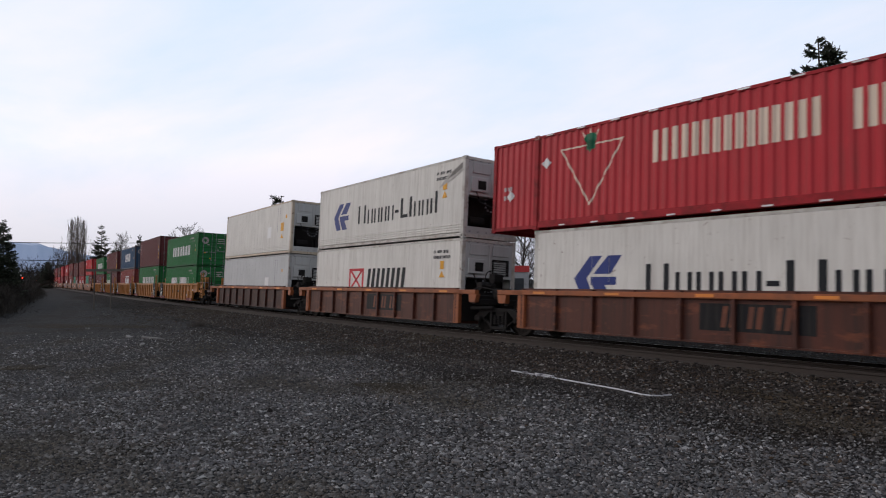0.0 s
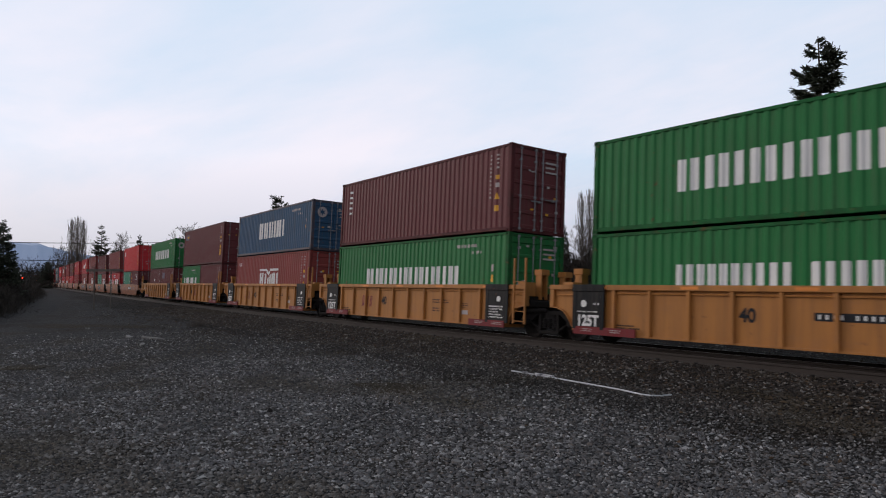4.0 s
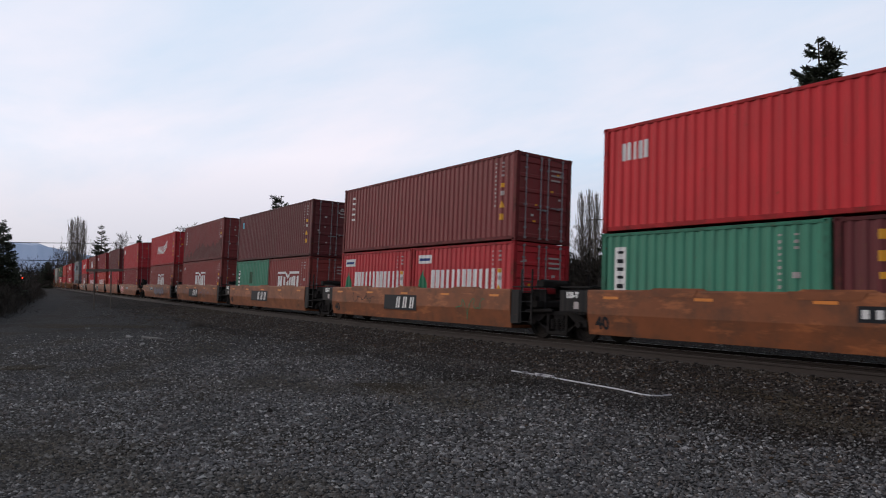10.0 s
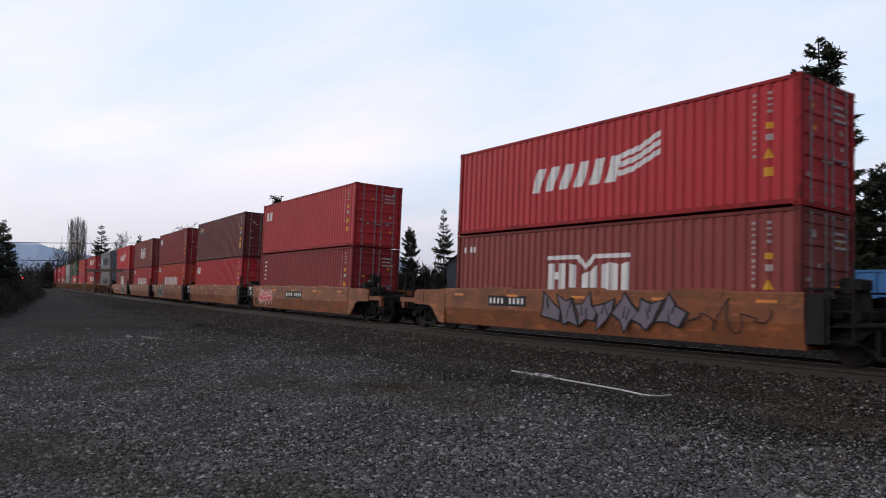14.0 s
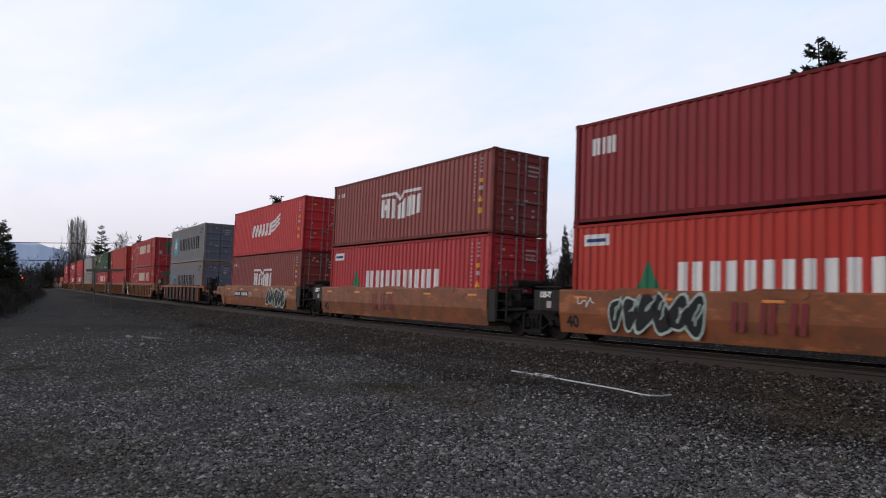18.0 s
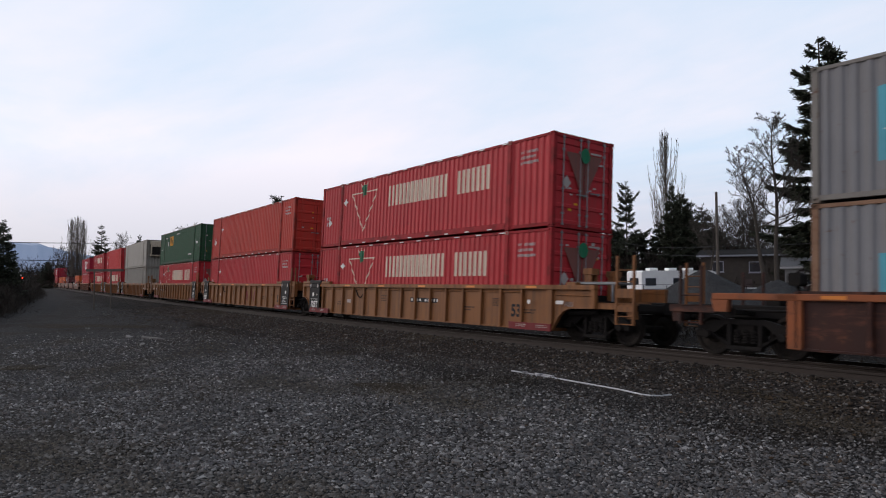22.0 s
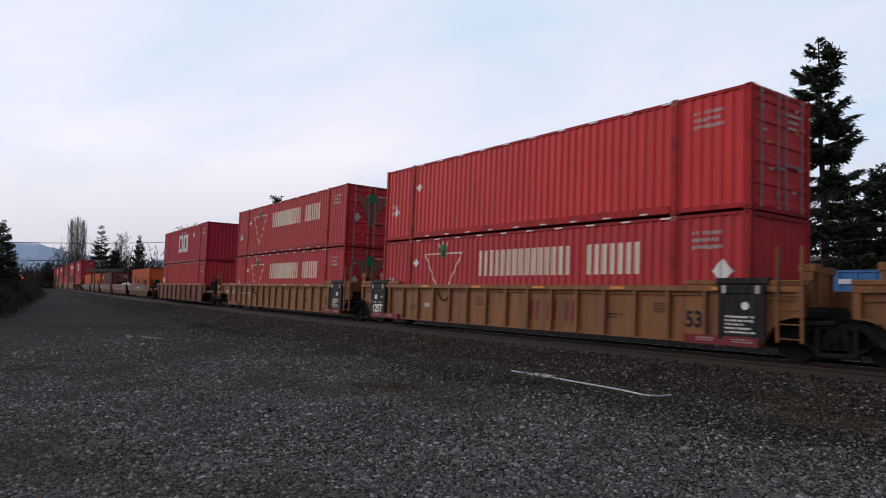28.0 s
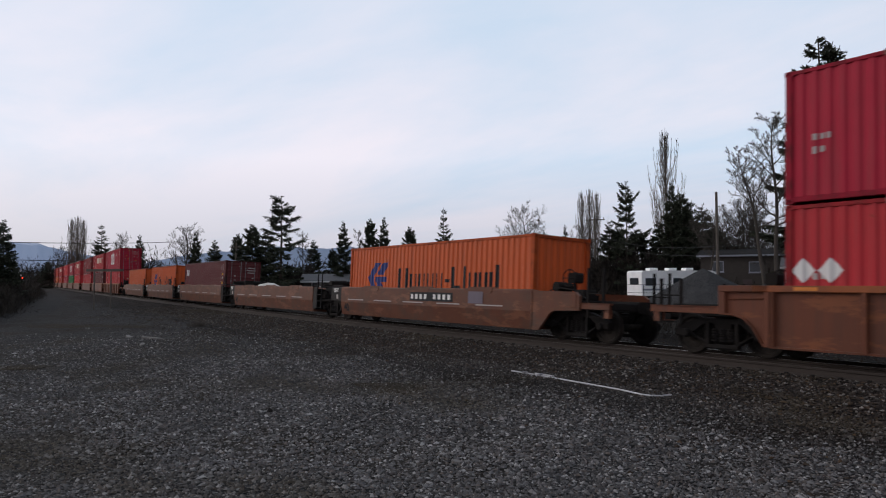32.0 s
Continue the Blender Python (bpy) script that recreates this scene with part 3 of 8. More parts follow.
def build_stones():
    rg = np.random.default_rng(11)
    # gravel of the lot, thickest where it is nearest
    pts, size = [], []
    for count, r0, r1, power in ((16000, 4.5, 7.0, 2.0), (170000, 7.0, 36.0, 0.35)):
        az = rg.uniform(radians(17), radians(89), count)
        r = rg.uniform(r0 ** power, r1 ** power, count) ** (1 / power)
        pts.append(np.stack([-r * np.sin(az), r * np.cos(az)], -1))
        size.append(rg.uniform(0.011, 0.029, count) * rg.choice([0.7, 1.0, 1.0, 1.5], count) * (1 + 0.012 * r))
    p, size = np.concatenate(pts), np.concatenate(size)
    ty = np.interp(p[:, 0], _x, _y)
    # thinning out into the distance, where fines cover them
    near = rg.uniform(0, 1, len(p)) < np.clip((36 - np.hypot(p[:, 0], p[:, 1])) / 17, 0, 1)
    p, size, ty = p[near], size[near], ty[near]
    # smaller and darker on the verge along the ballast
    edge = ty - verge_end(p[:, 0]) + rg.normal(0.3, 1.1, len(p))
    keep = p[:, 1] < edge
    soil = ~keep & (p[:, 1] < ty - 3.2 + rg.normal(0, 0.3, len(p)))
    mixed, small = p[soil], size[soil] * 0.85
    zv = np.array([ground_height(x, y) for x, y in mixed]) + small * 0.4 + 0.01
    scattered("verge_stones", np.column_stack([mixed, zv]), small, VERGE_STONES, "small dark stones trodden into the verge", 7)
    p, size = p[keep], size[keep]
    z = np.array([ground_height(x, y) for x, y in p]) + size * 0.15
    scattered("gravel", np.column_stack([p, z]), size, STONES, "loose grey gravel of mixed sizes lying on the lot", 1)
    # ballast shoulder, thinning out into the lot, and the bed between and behind the rails
    n = 84000
    s = -60 + 64 * rg.uniform(0, 1, n) ** 0.72
    lat = np.concatenate([rg.uniform(-5.2, -1.0, n - 22000), -4.4 - np.abs(rg.normal(0, 2.2, 8000)), rg.uniform(-0.6, 5.0, 14000)])
    prof_y, prof_z = [-12, -5.4, -3.6, -1.75, -1.2, 1.2, 1.75, 2.4, 4.5, 8.0], [-2.1, -0.83, -0.54, -0.315, -0.300, -0.29, -0.255, -0.22, -0.12, 0.03]
    size = rg.uniform(0.018, 0.046, n) * rg.choice([0.8, 1.0, 1.0, 1.3], n)
    hx, hy, hh = np.interp(s, _s, _x), np.interp(s, _s, _y), np.interp(s, _s, _h)
    lean = CANT * np.clip((s + 110) / 60, 0, 1)
    zl = np.interp(lat, prof_y, prof_z)
    l2, z2 = lat * np.cos(lean) + zl * np.sin(lean), zl * np.cos(lean) - lat * np.sin(lean)
    px, py = hx - l2 * np.sin(hh), hy + l2 * np.cos(hh)
    gz = np.array([ground_height(x, y) for x, y in zip(px, py)])
    out = np.column_stack([px, py, np.maximum(z2, gz) + size * 0.2])
    # the ballast shoulder ends in an uneven edge
    inner = (np.abs(lat) < 0.75) | (np.abs(lat + 1.5) < 0.09)
    scattered("ballast_stones", out[~inner], size[~inner], BSTONES, "loose brown ballast stones on the track shoulder", 2)
    # between the rails the stones' dark colour stands in for the train's shade
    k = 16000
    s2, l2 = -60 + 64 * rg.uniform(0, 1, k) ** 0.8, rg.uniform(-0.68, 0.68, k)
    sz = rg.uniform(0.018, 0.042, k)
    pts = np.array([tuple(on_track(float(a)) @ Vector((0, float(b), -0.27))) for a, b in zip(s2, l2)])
    scattered("shaded_stones", pts, sz, SHADED_STONES, "ballast stones between the rails, coloured dark for the shade under the train", 3)


build_ground()
build_track()

# ---- the train ----
SPEED, GAIN = 14.33876, 0.0577123


def run(t):
    """How far the train goes from 16 s to t, in metres."""
    return SPEED * (t - 16) + 0.5 * GAIN * (t - 16) ** 2


RIDERS = []      # every car and container: the object, its place along the train, its height and how it is set on the car


PITCH_ = 0.278


def corrugation(x):
    """How deep the wall lies behind its outer face, metres."""
    u = (x / PITCH_) % 1.0
    if u < 0.30:
        return 0.0
    if u < 0.48:
        return 0.036 * (u - 0.30) / 0.18
    if u < 0.82:
        return 0.036
    return 0.036 * (1 - u) / 0.18


def breaks(x0, x1):
    out = [x0]
    k = math.floor(x0 / PITCH_)
    while k * PITCH_ < x1:
        for e in (0.0, 0.30, 0.48, 0.82):
            x = (k + e) * PITCH_
            if x0 + 1e-4 < x < x1 - 1e-4:
                out.append(x)
        k += 1
    return out + [x1]


def clip(poly, a, b):
    """The part of a polygon in x and z between two uprights."""
    for edge, sign in ((a, 1), (b, -1)):
        out = []
        for i, p in enumerate(poly):
            q = poly[(i + 1) % len(poly)]
            ip, iq = sign * (p[0] - edge) >= -1e-9, sign * (q[0] - edge) >= -1e-9
            if ip:
                out.append(p)
            if ip != iq:
                t = (edge - p[0]) / (q[0] - p[0])
                out.append((edge, p[1] + t * (q[1] - p[1])))
        poly = out
        if len(poly) < 3:
            return []
    return poly


def painted(polys, wall, ribbed, lift=0.004):
    """Marks painted on the wall that faces -y: polygons in x and z, following its ribs."""
    so = Solid()
    flat = []
    for poly in polys:
        flat += poly if isinstance(poly[0], list) else [poly]
    for poly in flat:
        xs = [p[0] for p in poly]
        cuts = breaks(min(xs), max(xs)) if ribbed else [min(xs), max(xs)]
        for a, b in zip(cuts, cuts[1:]):
            got = clip(poly, a, b)
            if len(got) >= 3:
                v = [(x, wall + (corrugation(x) if ribbed else 0.0) - lift, z) for x, z in got]
                so.add(v, [tuple(range(len(v)))])
    return so


def oblong(x0, x1, z0, z1, slant=0.0):
    return [(x0, z0), (x1, z0), (x1 + slant, z1), (x0 + slant, z1)]


def block(x0, x1, z0, z1, slant=0.0):
    """A plain upright block with cut corners."""
    c = min(0.05 * (x1 - x0), 0.05 * (z1 - z0))
    k = slant / (z1 - z0)
    pts = [(x0 + c, z0), (x1 - c, z0), (x1, z0 + c), (x1, z1 - c), (x1 - c, z1), (x0 + c, z1), (x0, z1 - c), (x0, z0 + c)]
    return [(x + k * (z - z0), z) for x, z in pts]


def word(x0, x1, z0, z1, letters, slant=0.0, gap=0.2, stem=0.38):
    """A word as plain upright bars, a pair for each place; a space leaves a gap, an i is a single bar, an o a solid block."""
    widths = [0.5 if c in " i" else 1.0 for c in letters]
    unit = (x1 - x0) / sum(widths)
    out, x = [], x0
    for c, w in zip(letters, widths):
        g = gap * unit * (0.7 if c == "i" else 1.0)
        a, b = x + g / 2, x + w * unit - g / 2
        if c == "x":
            k = stem * (b - a)
            out += [block(a, a + k, z0, z1, slant), block(b - k, b, z0, z1, slant)]
        elif c != " ":
            out.append(block(a, b, z0, z1, slant))
        x += w * unit
    return out


def rows_of_bars(x0, x1, z1, lines, height=0.11, seed=1):
    """Small writing that cannot be read: short bars in lines."""
    rnd = random.Random(seed)
    out = []
    for i in range(lines):
        z = z1 - i * height * 1.7
        x = x0
        end = x1 - rnd.uniform(0, 0.35) * (x1 - x0)
        while x < end:
            w = rnd.uniform(0.35, 0.8) * height
            out.append(oblong(x, min(x + w, end), z - height * rnd.uniform(0.75, 1.0), z))
            x += w + height * (0.3 if rnd.random() < 0.85 else 1.0)
    return out


def column_of_bars(x0, x1, z0, z1, step=0.13):
    out, z = [], z1
    while z - step * 0.7 > z0:
        k = 0.5 + 0.35 * ((z * 37.7) % 1.0)
        out.append(oblong(x0 + (x1 - x0) * 0.3 * (1 - k), x1, z - step * 0.62 * k, z))
        z -= step
    return out


def diamond(x, z, r):
    return [(x - r, z), (x, z - r), (x + r, z), (x, z + r)]


def star(x, z, r, inner=0.45, points=7, turn=0.0):
    out = []
    for i in range(points * 2):
        a = math.pi * i / points + turn
        k = r if i % 2 == 0 else r * inner
        out.append((x + k * math.sin(a), z + k * math.cos(a)))
    return [[(x, z), out[i], out[(i + 1) % len(out)]] for i in range(len(out))]


def disc_marks(x, z, r, n=14):
    return [[(x + r * math.cos(2 * math.pi * i / n), z + r * math.sin(2 * math.pi * i / n)) for i in range(n)]]


def ring(points, width):
    """The outline of a polygon as a band."""
    cx, cz = sum(p[0] for p in points) / len(points), sum(p[1] for p in points) / len(points)
    r = max(math.hypot(p[0] - cx, p[1] - cz) for p in points)
    k = 1 - width / r * 2
    inner = [(cx + (x - cx) * k, cz + (z - cz) * k) for x, z in points]
    n = len(points)
    return [[points[i], points[(i + 1) % n], inner[(i + 1) % n], inner[i]] for i in range(n)]


# the container shells, each mesh built once for its length and height
def side_mesh(L, H, W, ribbed):
    so = Solid()
    x0, x1, z0, z1 = -L / 2 + 0.14, L / 2 - 0.14, 0.15, H - 0.09
    y = -W / 2 + 0.012
    if ribbed:
        xs = breaks(x0, x1)
        v = [(x, y + corrugation(x), z) for x in xs for z in (z0, z1)]
        v += [(x, y + 0.05, z) for x in (x0, x1) for z in (z0, z1)]
        n = len(xs)
        f = [(2 * i, 2 * i + 2, 2 * i + 3, 2 * i + 1) for i in range(n - 1)]
        f.append((2 * n + 2, 2 * n, 2 * n + 1, 2 * n + 3))
        so.add(v, f)
    else:
        prof = [(y + 0.05, z0)]
        for k in range(4):
            zz = z0 + 0.03 + 0.085 * k
            prof += [(y, zz), (y - 0.014, zz + 0.012), (y - 0.014, zz + 0.05), (y, zz + 0.062)]
        prof += [(y, z1), (y + 0.05, z1)]
        so.section(prof, x0, x1)
    return so


def seams_mesh(L, H, W):
    so = Solid()
    x = -L / 2 + 0.5
    y = -W / 2 + 0.012
    while x < L / 2 - 0.3:
        so.box(x, x + 0.025, y - 0.004, y + 0.01, 0.56, H - 0.1)
        x += 0.61
    return so


def frame_mesh(L, H, W, long_box):
    so = Solid()
    for sx in (-1, 1):
        for sy in (-1, 1):
            x, y = sx * (L / 2 - 0.08), sy * (W / 2 - 0.08)
            so.box(x - 0.075, x + 0.075, y - 0.078, y + 0.078, 0.1, H - 0.1, 0.012)
    for sy in (-1, 1):
        y = sy * (W / 2 - 0.04)
        so.box(-L / 2 + 0.15, L / 2 - 0.15, y - 0.034 + 0.012 * (sy < 0), y + 0.034 - 0.012 * (sy > 0), 0.04, 0.16, 0.01)
        so.box(-L / 2 + 0.15, L / 2 - 0.15, y - 0.036, y + 0.036, H - 0.1, H - 0.012, 0.01)
        if long_box:
            for sx in (-1, 1):
                so.box(sx * 6.02 - 0.09, sx * 6.02 + 0.09, sy * (W / 2 - 0.012) - 0.03, sy * (W / 2 - 0.012) + 0.03, 0.0, H + 0.01, 0.008)
                so.box(sx * 6.02 + 0.13, sx * 6.02 + 0.16, sy * (W / 2 - 0.02) - 0.02, sy * (W / 2 - 0.02) + 0.02, 0.0, H - 0.1)
            so.box(-5.9, 5.9, y - 0.044, y + 0.044, 0.05, 0.25, 0.01)
    for sx in (-1, 1):
        x = sx * (L / 2 - 0.06)
        so.box(x - 0.05, x + 0.05, -W / 2 + 0.16, W / 2 - 0.16, 0.012, 0.14)
        so.box(x - 0.05, x + 0.05, -W / 2 + 0.16, W / 2 - 0.16, H - 0.12, H - 0.012)
    return so


def roof_mesh(L, H, W):
    so = Solid()
    n = int(L / 0.42)
    for i in range(n):
        a = -L / 2 + 0.1 + (L - 0.2) * i / n
        b = a + (L - 0.2) / n
        so.box(a, b - 0.09, -W / 2 + 0.07, W / 2 - 0.07, H - 0.06, H - 0.032)
        so.box(b - 0.09, b, -W / 2 + 0.07, W / 2 - 0.07, H - 0.07, H - 0.045)
    return so


def end_mesh(H, W):
    """The closed end wall, ribbed, facing +x at x = 0."""
    so = Solid()
    ys = breaks(-W / 2 + 0.15, W / 2 - 0.15)
    v = [(-corrugation(y) - 0.01, y, z) for y in ys for z in (0.13, H - 0.11)]
    so.add(v, [(2 * i, 2 * i + 2, 2 * i + 3, 2 * i + 1) for i in range(len(ys) - 1)])
    so.box(-0.09, -0.06, -W / 2 + 0.15, W / 2 - 0.15, 0.13, H - 0.11)
    return so


def door_mesh(H, W):
    """One door leaf with pressed ribs, facing +x; it spans y from 0 to its width."""
    w = W / 2 - 0.17
    prof = [(-0.05, 0.15), (0.0, 0.15), (0.0, 0.24)]
    n = 5
    for i in range(n):
        z0 = 0.24 + (H - 0.46) * i / n
        z1 = 0.24 + (H - 0.46) * (i + 1) / n
        prof += [(-0.03, z0 + 0.03), (-0.03, z1 - 0.12), (0.0, z1 - 0.09), (0.0, z1)]
    prof += [(0.0, H - 0.13), (-0.05, H - 0.13)]
    return Solid().prism(prof, 0.012, w)


def lockbar_mesh(H):
    so = Solid().tube((0.03, 0, 0.08), (0.03, 0, H - 0.06), 0.018, sides=6)
    for z in (0.12, 0.45, 1.2, H - 0.5, H - 0.12):
        so.box(0.0, 0.045, -0.045, 0.045, z - 0.03, z + 0.03)
    return so


def handle_mesh():
    return Solid().box(0.03, 0.05, -0.02, 0.42, 1.05, 1.085).box(0.0, 0.06, 0.3, 0.36, 1.03, 1.1)


def casting_mesh():
    """A corner fitting: a heavy block with an oval pocket in each upright face."""
    so = Solid().box(-0.089, 0.089, -0.081, 0.081, 0.0, 0.03).box(-0.089, 0.089, -0.081, 0.081, 0.09, 0.118)
    for x in (-0.067, 0.067):
        for y in (-0.06, 0.06):
            so.box(x - 0.022, x + 0.022, y - 0.021, y + 0.021, 0.03, 0.09)
    return so.box(-0.05, 0.05, -0.045, 0.045, 0.03, 0.09)


def reefer_unit(H, W):
    """The cooling machine in the end of a refrigerated container, facing +x, in pieces."""
    frame = Solid()
    y0, y1 = -W / 2 + 0.2, W / 2 - 0.2
    frame.box(-0.1, -0.02, -W / 2 + 0.15, W / 2 - 0.15, H * 0.52, H - 0.13)
    frame.box(-0.1, -0.02, -W / 2 + 0.15, y0, 0.14, H * 0.52).box(-0.1, -0.02, y1, W / 2 - 0.15, 0.14, H * 0.52)
    frame.box(-0.1, -0.02, y0, y1, 0.14, 0.4)
    for k in range(2):
        ya = y0 + 0.15 + k * (y1 - y0) * 0.5
        frame.box(-0.03, 0.01, ya, ya + (y1 - y0) * 0.36, H * 0.80, H * 0.93, 0.01)
        frame.box(-0.03, 0.015, ya + 0.05, ya + (y1 - y0) * 0.3, H * 0.57, H * 0.74, 0.01)
    hollow = Solid().box(-0.5, -0.46, y0, y1, 0.4, H * 0.52).box(-0.5, -0.04, y0, y1, 0.38, 0.4)
    gear = Solid()
    gear.tube((-0.3, y0 + 0.2, 0.62), (-0.3, y0 + 0.85, 0.62), 0.17, sides=12)
    gear.box(-0.4, -0.1, y1 - 0.75, y1 - 0.1, 0.42, 0.98, 0.02)
    gear.tube((-0.12, 0.1, 0.45), (-0.12, 0.1, 1.4), 0.03, sides=6).tube((-0.12, -0.3, 0.9), (-0.12, 0.6, 0.9), 0.025, sides=6)
    fan = Solid()
    for i in range(12):
        a, b = 2 * math.pi * i / 12, 2 * math.pi * (i + 1) / 12
        fan.box(-0.02, 0.0, 0.28 * math.cos(a) - 0.03, 0.28 * math.cos(a) + 0.03, H * 0.44 - 0.03 + 0.28 * math.sin(a), H * 0.44 + 0.03 + 0.28 * math.sin(a))
    grille = Solid().box(0.0, 0.012, 0.12, y1 - 0.12, H * 0.56, H * 0.76)
    for k in range(7):
        z = H * 0.565 + k * H * 0.027
        grille.prism([(0.012, z), (0.035, z), (0.012, z + 0.03)], 0.14, y1 - 0.14)
    ribs = Solid().box(0.0, 0.03, y0, y1, H * 0.525, H * 0.545).box(0.0, 0.03, -0.03, 0.03, H * 0.545, H * 0.93)
    bolts = Solid()
    for k in range(6):
        y = y0 + 0.1 + k * (y1 - y0 - 0.2) / 5
        bolts.box(0.0, 0.022, y - 0.025, y + 0.025, H * 0.945, H * 0.955).box(-0.02, 0.01, y - 0.02, y + 0.02, 0.2, 0.24)
    box = Solid().box(0.0, 0.07, y0 + 0.06, y0 + 0.78, H * 0.57, H * 0.75, 0.015)
    shown = Solid().box(0.07, 0.078, y0 + 0.34, y0 + 0.7, H * 0.60, H * 0.71)
    cable = Solid().pipe([(0.04, y0 + 0.3, H * 0.57), (0.06, y0 + 0.45, H * 0.45), (0.02, 0.0, H * 0.40), (-0.1, 0.3, H * 0.42)], 0.02, 6)
    return frame, hollow, gear, fan, grille, box, shown, ribs, bolts, cable


SIZES = {"20": (6.058, 2.438), "40": (12.192, 2.438), "53": (16.154, 2.591)}


def container(size, H, colour, label, s, z, along=0.0, end="doors", ribbed=True, marks=(), bars="steel", trim=None, doors=None, logo=False, nose=False, emblem=False, far=False, group="containers on the train"):
    """A shipping container on the train. s: its car's place along the train at 16 s; along: metres ahead of the car's middle; z: its floor's height."""
    L, W = SIZES[size]
    body = PAINT[colour]
    box = thing("shipping_container", on_track(s + run(0)), label, "container", group)
    key = f"{size}_{H}_{ribbed}"
    fr = part("frame", cached("frame_" + key, lambda: frame_mesh(L, H, W, size == "53")), PAINT[trim] if trim else edge_paint(colour), box)
    side = cached("side_" + key, lambda: side_mesh(L, H, W, ribbed))
    part("side_wall", side, body, box)
    part("side_wall", side, body, box, at=pose(0, 0, 0, 0, 0, 180))
    if not ribbed:
        part("panel_seams", cached("seams_" + key, lambda: seams_mesh(L, H, W)), body, box)["kind"] = "stuff"
    part("roof", cached("roof_" + key, lambda: roof_mesh(L, H, W)), body, box)
    wall = cached(f"end_{H}_{W}", lambda: end_mesh(H, W))
    part("end_wall", wall, body, box, at=pose(-L / 2 + 0.02, 0, 0, 0, 0, 180))
    if end == "doors":
        leaf = cached(f"door_{H}_{W}", lambda: door_mesh(H, W))
        mirror = cached(f"door2_{H}_{W}", lambda: door_mesh(H, W).moved(Matrix.Diagonal((1, -1, 1, 1))))
        bar = cached(f"lockbar_{H}", lambda: lockbar_mesh(H))
        grip = cached("door_handle", handle_mesh)
        for me, sign in ((leaf, 1), (mirror, -1)):
            d = part("door", me, PAINT[doors] if doors else body, box, at=pose(L / 2 - 0.03, 0, 0))
            for y in ((0.16, W / 2 - 0.42) if not far else ()):
                b = part("locking_bar", bar, GALV if bars == "steel" else body, d, at=pose(0, sign * y, 0))
            if not far:
                part("handle", grip, GALV, d, at=pose(0, sign * 0.3, 0.1 if sign > 0 else 0.0))
    elif end == "wall":
        part("end_wall", wall, body, box, at=pose(L / 2 - 0.02, 0, 0))
    else:
        fr_, hollow, gear, fan, grille, control, dark, ribs, bolts, cable = cached_reefer(H, W)
        u = part("cooling_unit", fr_, PAINT["white_grey"], box, "stained off-white cooling unit panel", at=pose(L / 2, 0, 0))
        part("recess", hollow, STEEL, u, "dark recess")
        part("machinery", gear, STEEL, u)
        part("fan_guard", fan, GALV, u)["kind"] = "stuff"
        part("grille", grille, STEEL, u, "dark louvred grille")
        part("control_box", control, PAINT["white_grey"], u)
        part("display", dark, STEEL, u, "dark display")
        part("stiffener", ribs, PAINT["white_grey"], u)
        part("bolts", bolts, GALV, u)["kind"] = "stuff"
        part("cable", cable, RUBBER, u, "black cable")
    if nose:
        unit = part("cooling_unit", Solid().box(L / 2, L / 2 + 0.42, -0.95, 0.95, H - 1.75, H - 0.15, 0.06), PAINT["white_worn"], box, "nose-mounted cooling unit")
        part("grille", Solid().box(L / 2 + 0.42, L / 2 + 0.44, -0.8, 0.8, H - 1.6, H - 0.75), STEEL, unit, "dark grille")
        part("side_grille", Solid().box(L / 2 + 0.06, L / 2 + 0.36, -0.965, -0.95, H - 1.5, H - 0.5), STEEL, unit, "dark grille")
    if emblem and not far:
        n, x = 20, L / 2 - 0.022
        em = part("round_emblem", Solid().add([(x, -0.66 + 0.27 * math.cos(2 * math.pi * k / n), H - 0.62 + 0.27 * math.sin(2 * math.pi * k / n)) for k in range(n)], [tuple(range(n))]), PAINT["ink_dim"], box, "pale round emblem on the door")
        part("emblem_star", Solid().add([(x + 0.003, -0.66 + (0.19 if k % 2 else 0.08) * math.cos(math.pi * k / 6), H - 0.62 + (0.19 if k % 2 else 0.08) * math.sin(math.pi * k / 6)) for k in range(12)], [tuple(range(12))]), body, em)
    if logo and not far:
        x = L / 2 + 0.002
        tri = Solid()
        for y0, y1 in ((-0.78, -0.02), (0.02, 0.78)):
            edge = lambda y: H - 0.55 - 1.45 * (1 - abs(y) / 0.78)
            tri.add([(x, y0, H - 0.55), (x, y0, edge(y0)), (x, y1, edge(y1)), (x, y1, H - 0.55)], [(0, 1, 2, 3)])
        part("door_logo", tri, PAINT["logo_faded"], box, "faded pale triangle across the doors")
        n = 14
        part("logo_dot", Solid().add([(x + 0.05, 0.2 * math.cos(2 * math.pi * k / n), H - 0.6 + 0.24 * math.sin(2 * math.pi * k / n)) for k in range(n)], [tuple(range(n))]), PAINT["ink_green"], box)
        part("placard", Solid().add([(x + 0.004, -0.92, H - 1.5), (x + 0.004, -0.74, H - 1.72), (x + 0.004, -0.56, H - 1.5), (x + 0.004, -0.74, H - 1.28)], [(0, 1, 2, 3)]), PAINT["ink_dim"], box)
    cast = cached("corner_casting", casting_mesh)
    for sx in (-1, 1):
        for sy in ((-1, 1) if not far else ()):
            for zz in (0.0, H - 0.118):
                part("corner_casting", cast, edge_paint(trim or colour), box, at=pose(sx * (L / 2 - 0.087), sy * (W / 2 - 0.079), zz))
    if size == "53" and not far:
        for sx in (-1, 1):
            for zz in (0.0, H - 0.118):
                part("corner_casting", cast, PAINT["pale_tan"] if zz > 0 else edge_paint(colour), box, at=pose(sx * 6.02, -W / 2 + 0.062, zz))
    wall_y = -W / 2 + 0.012
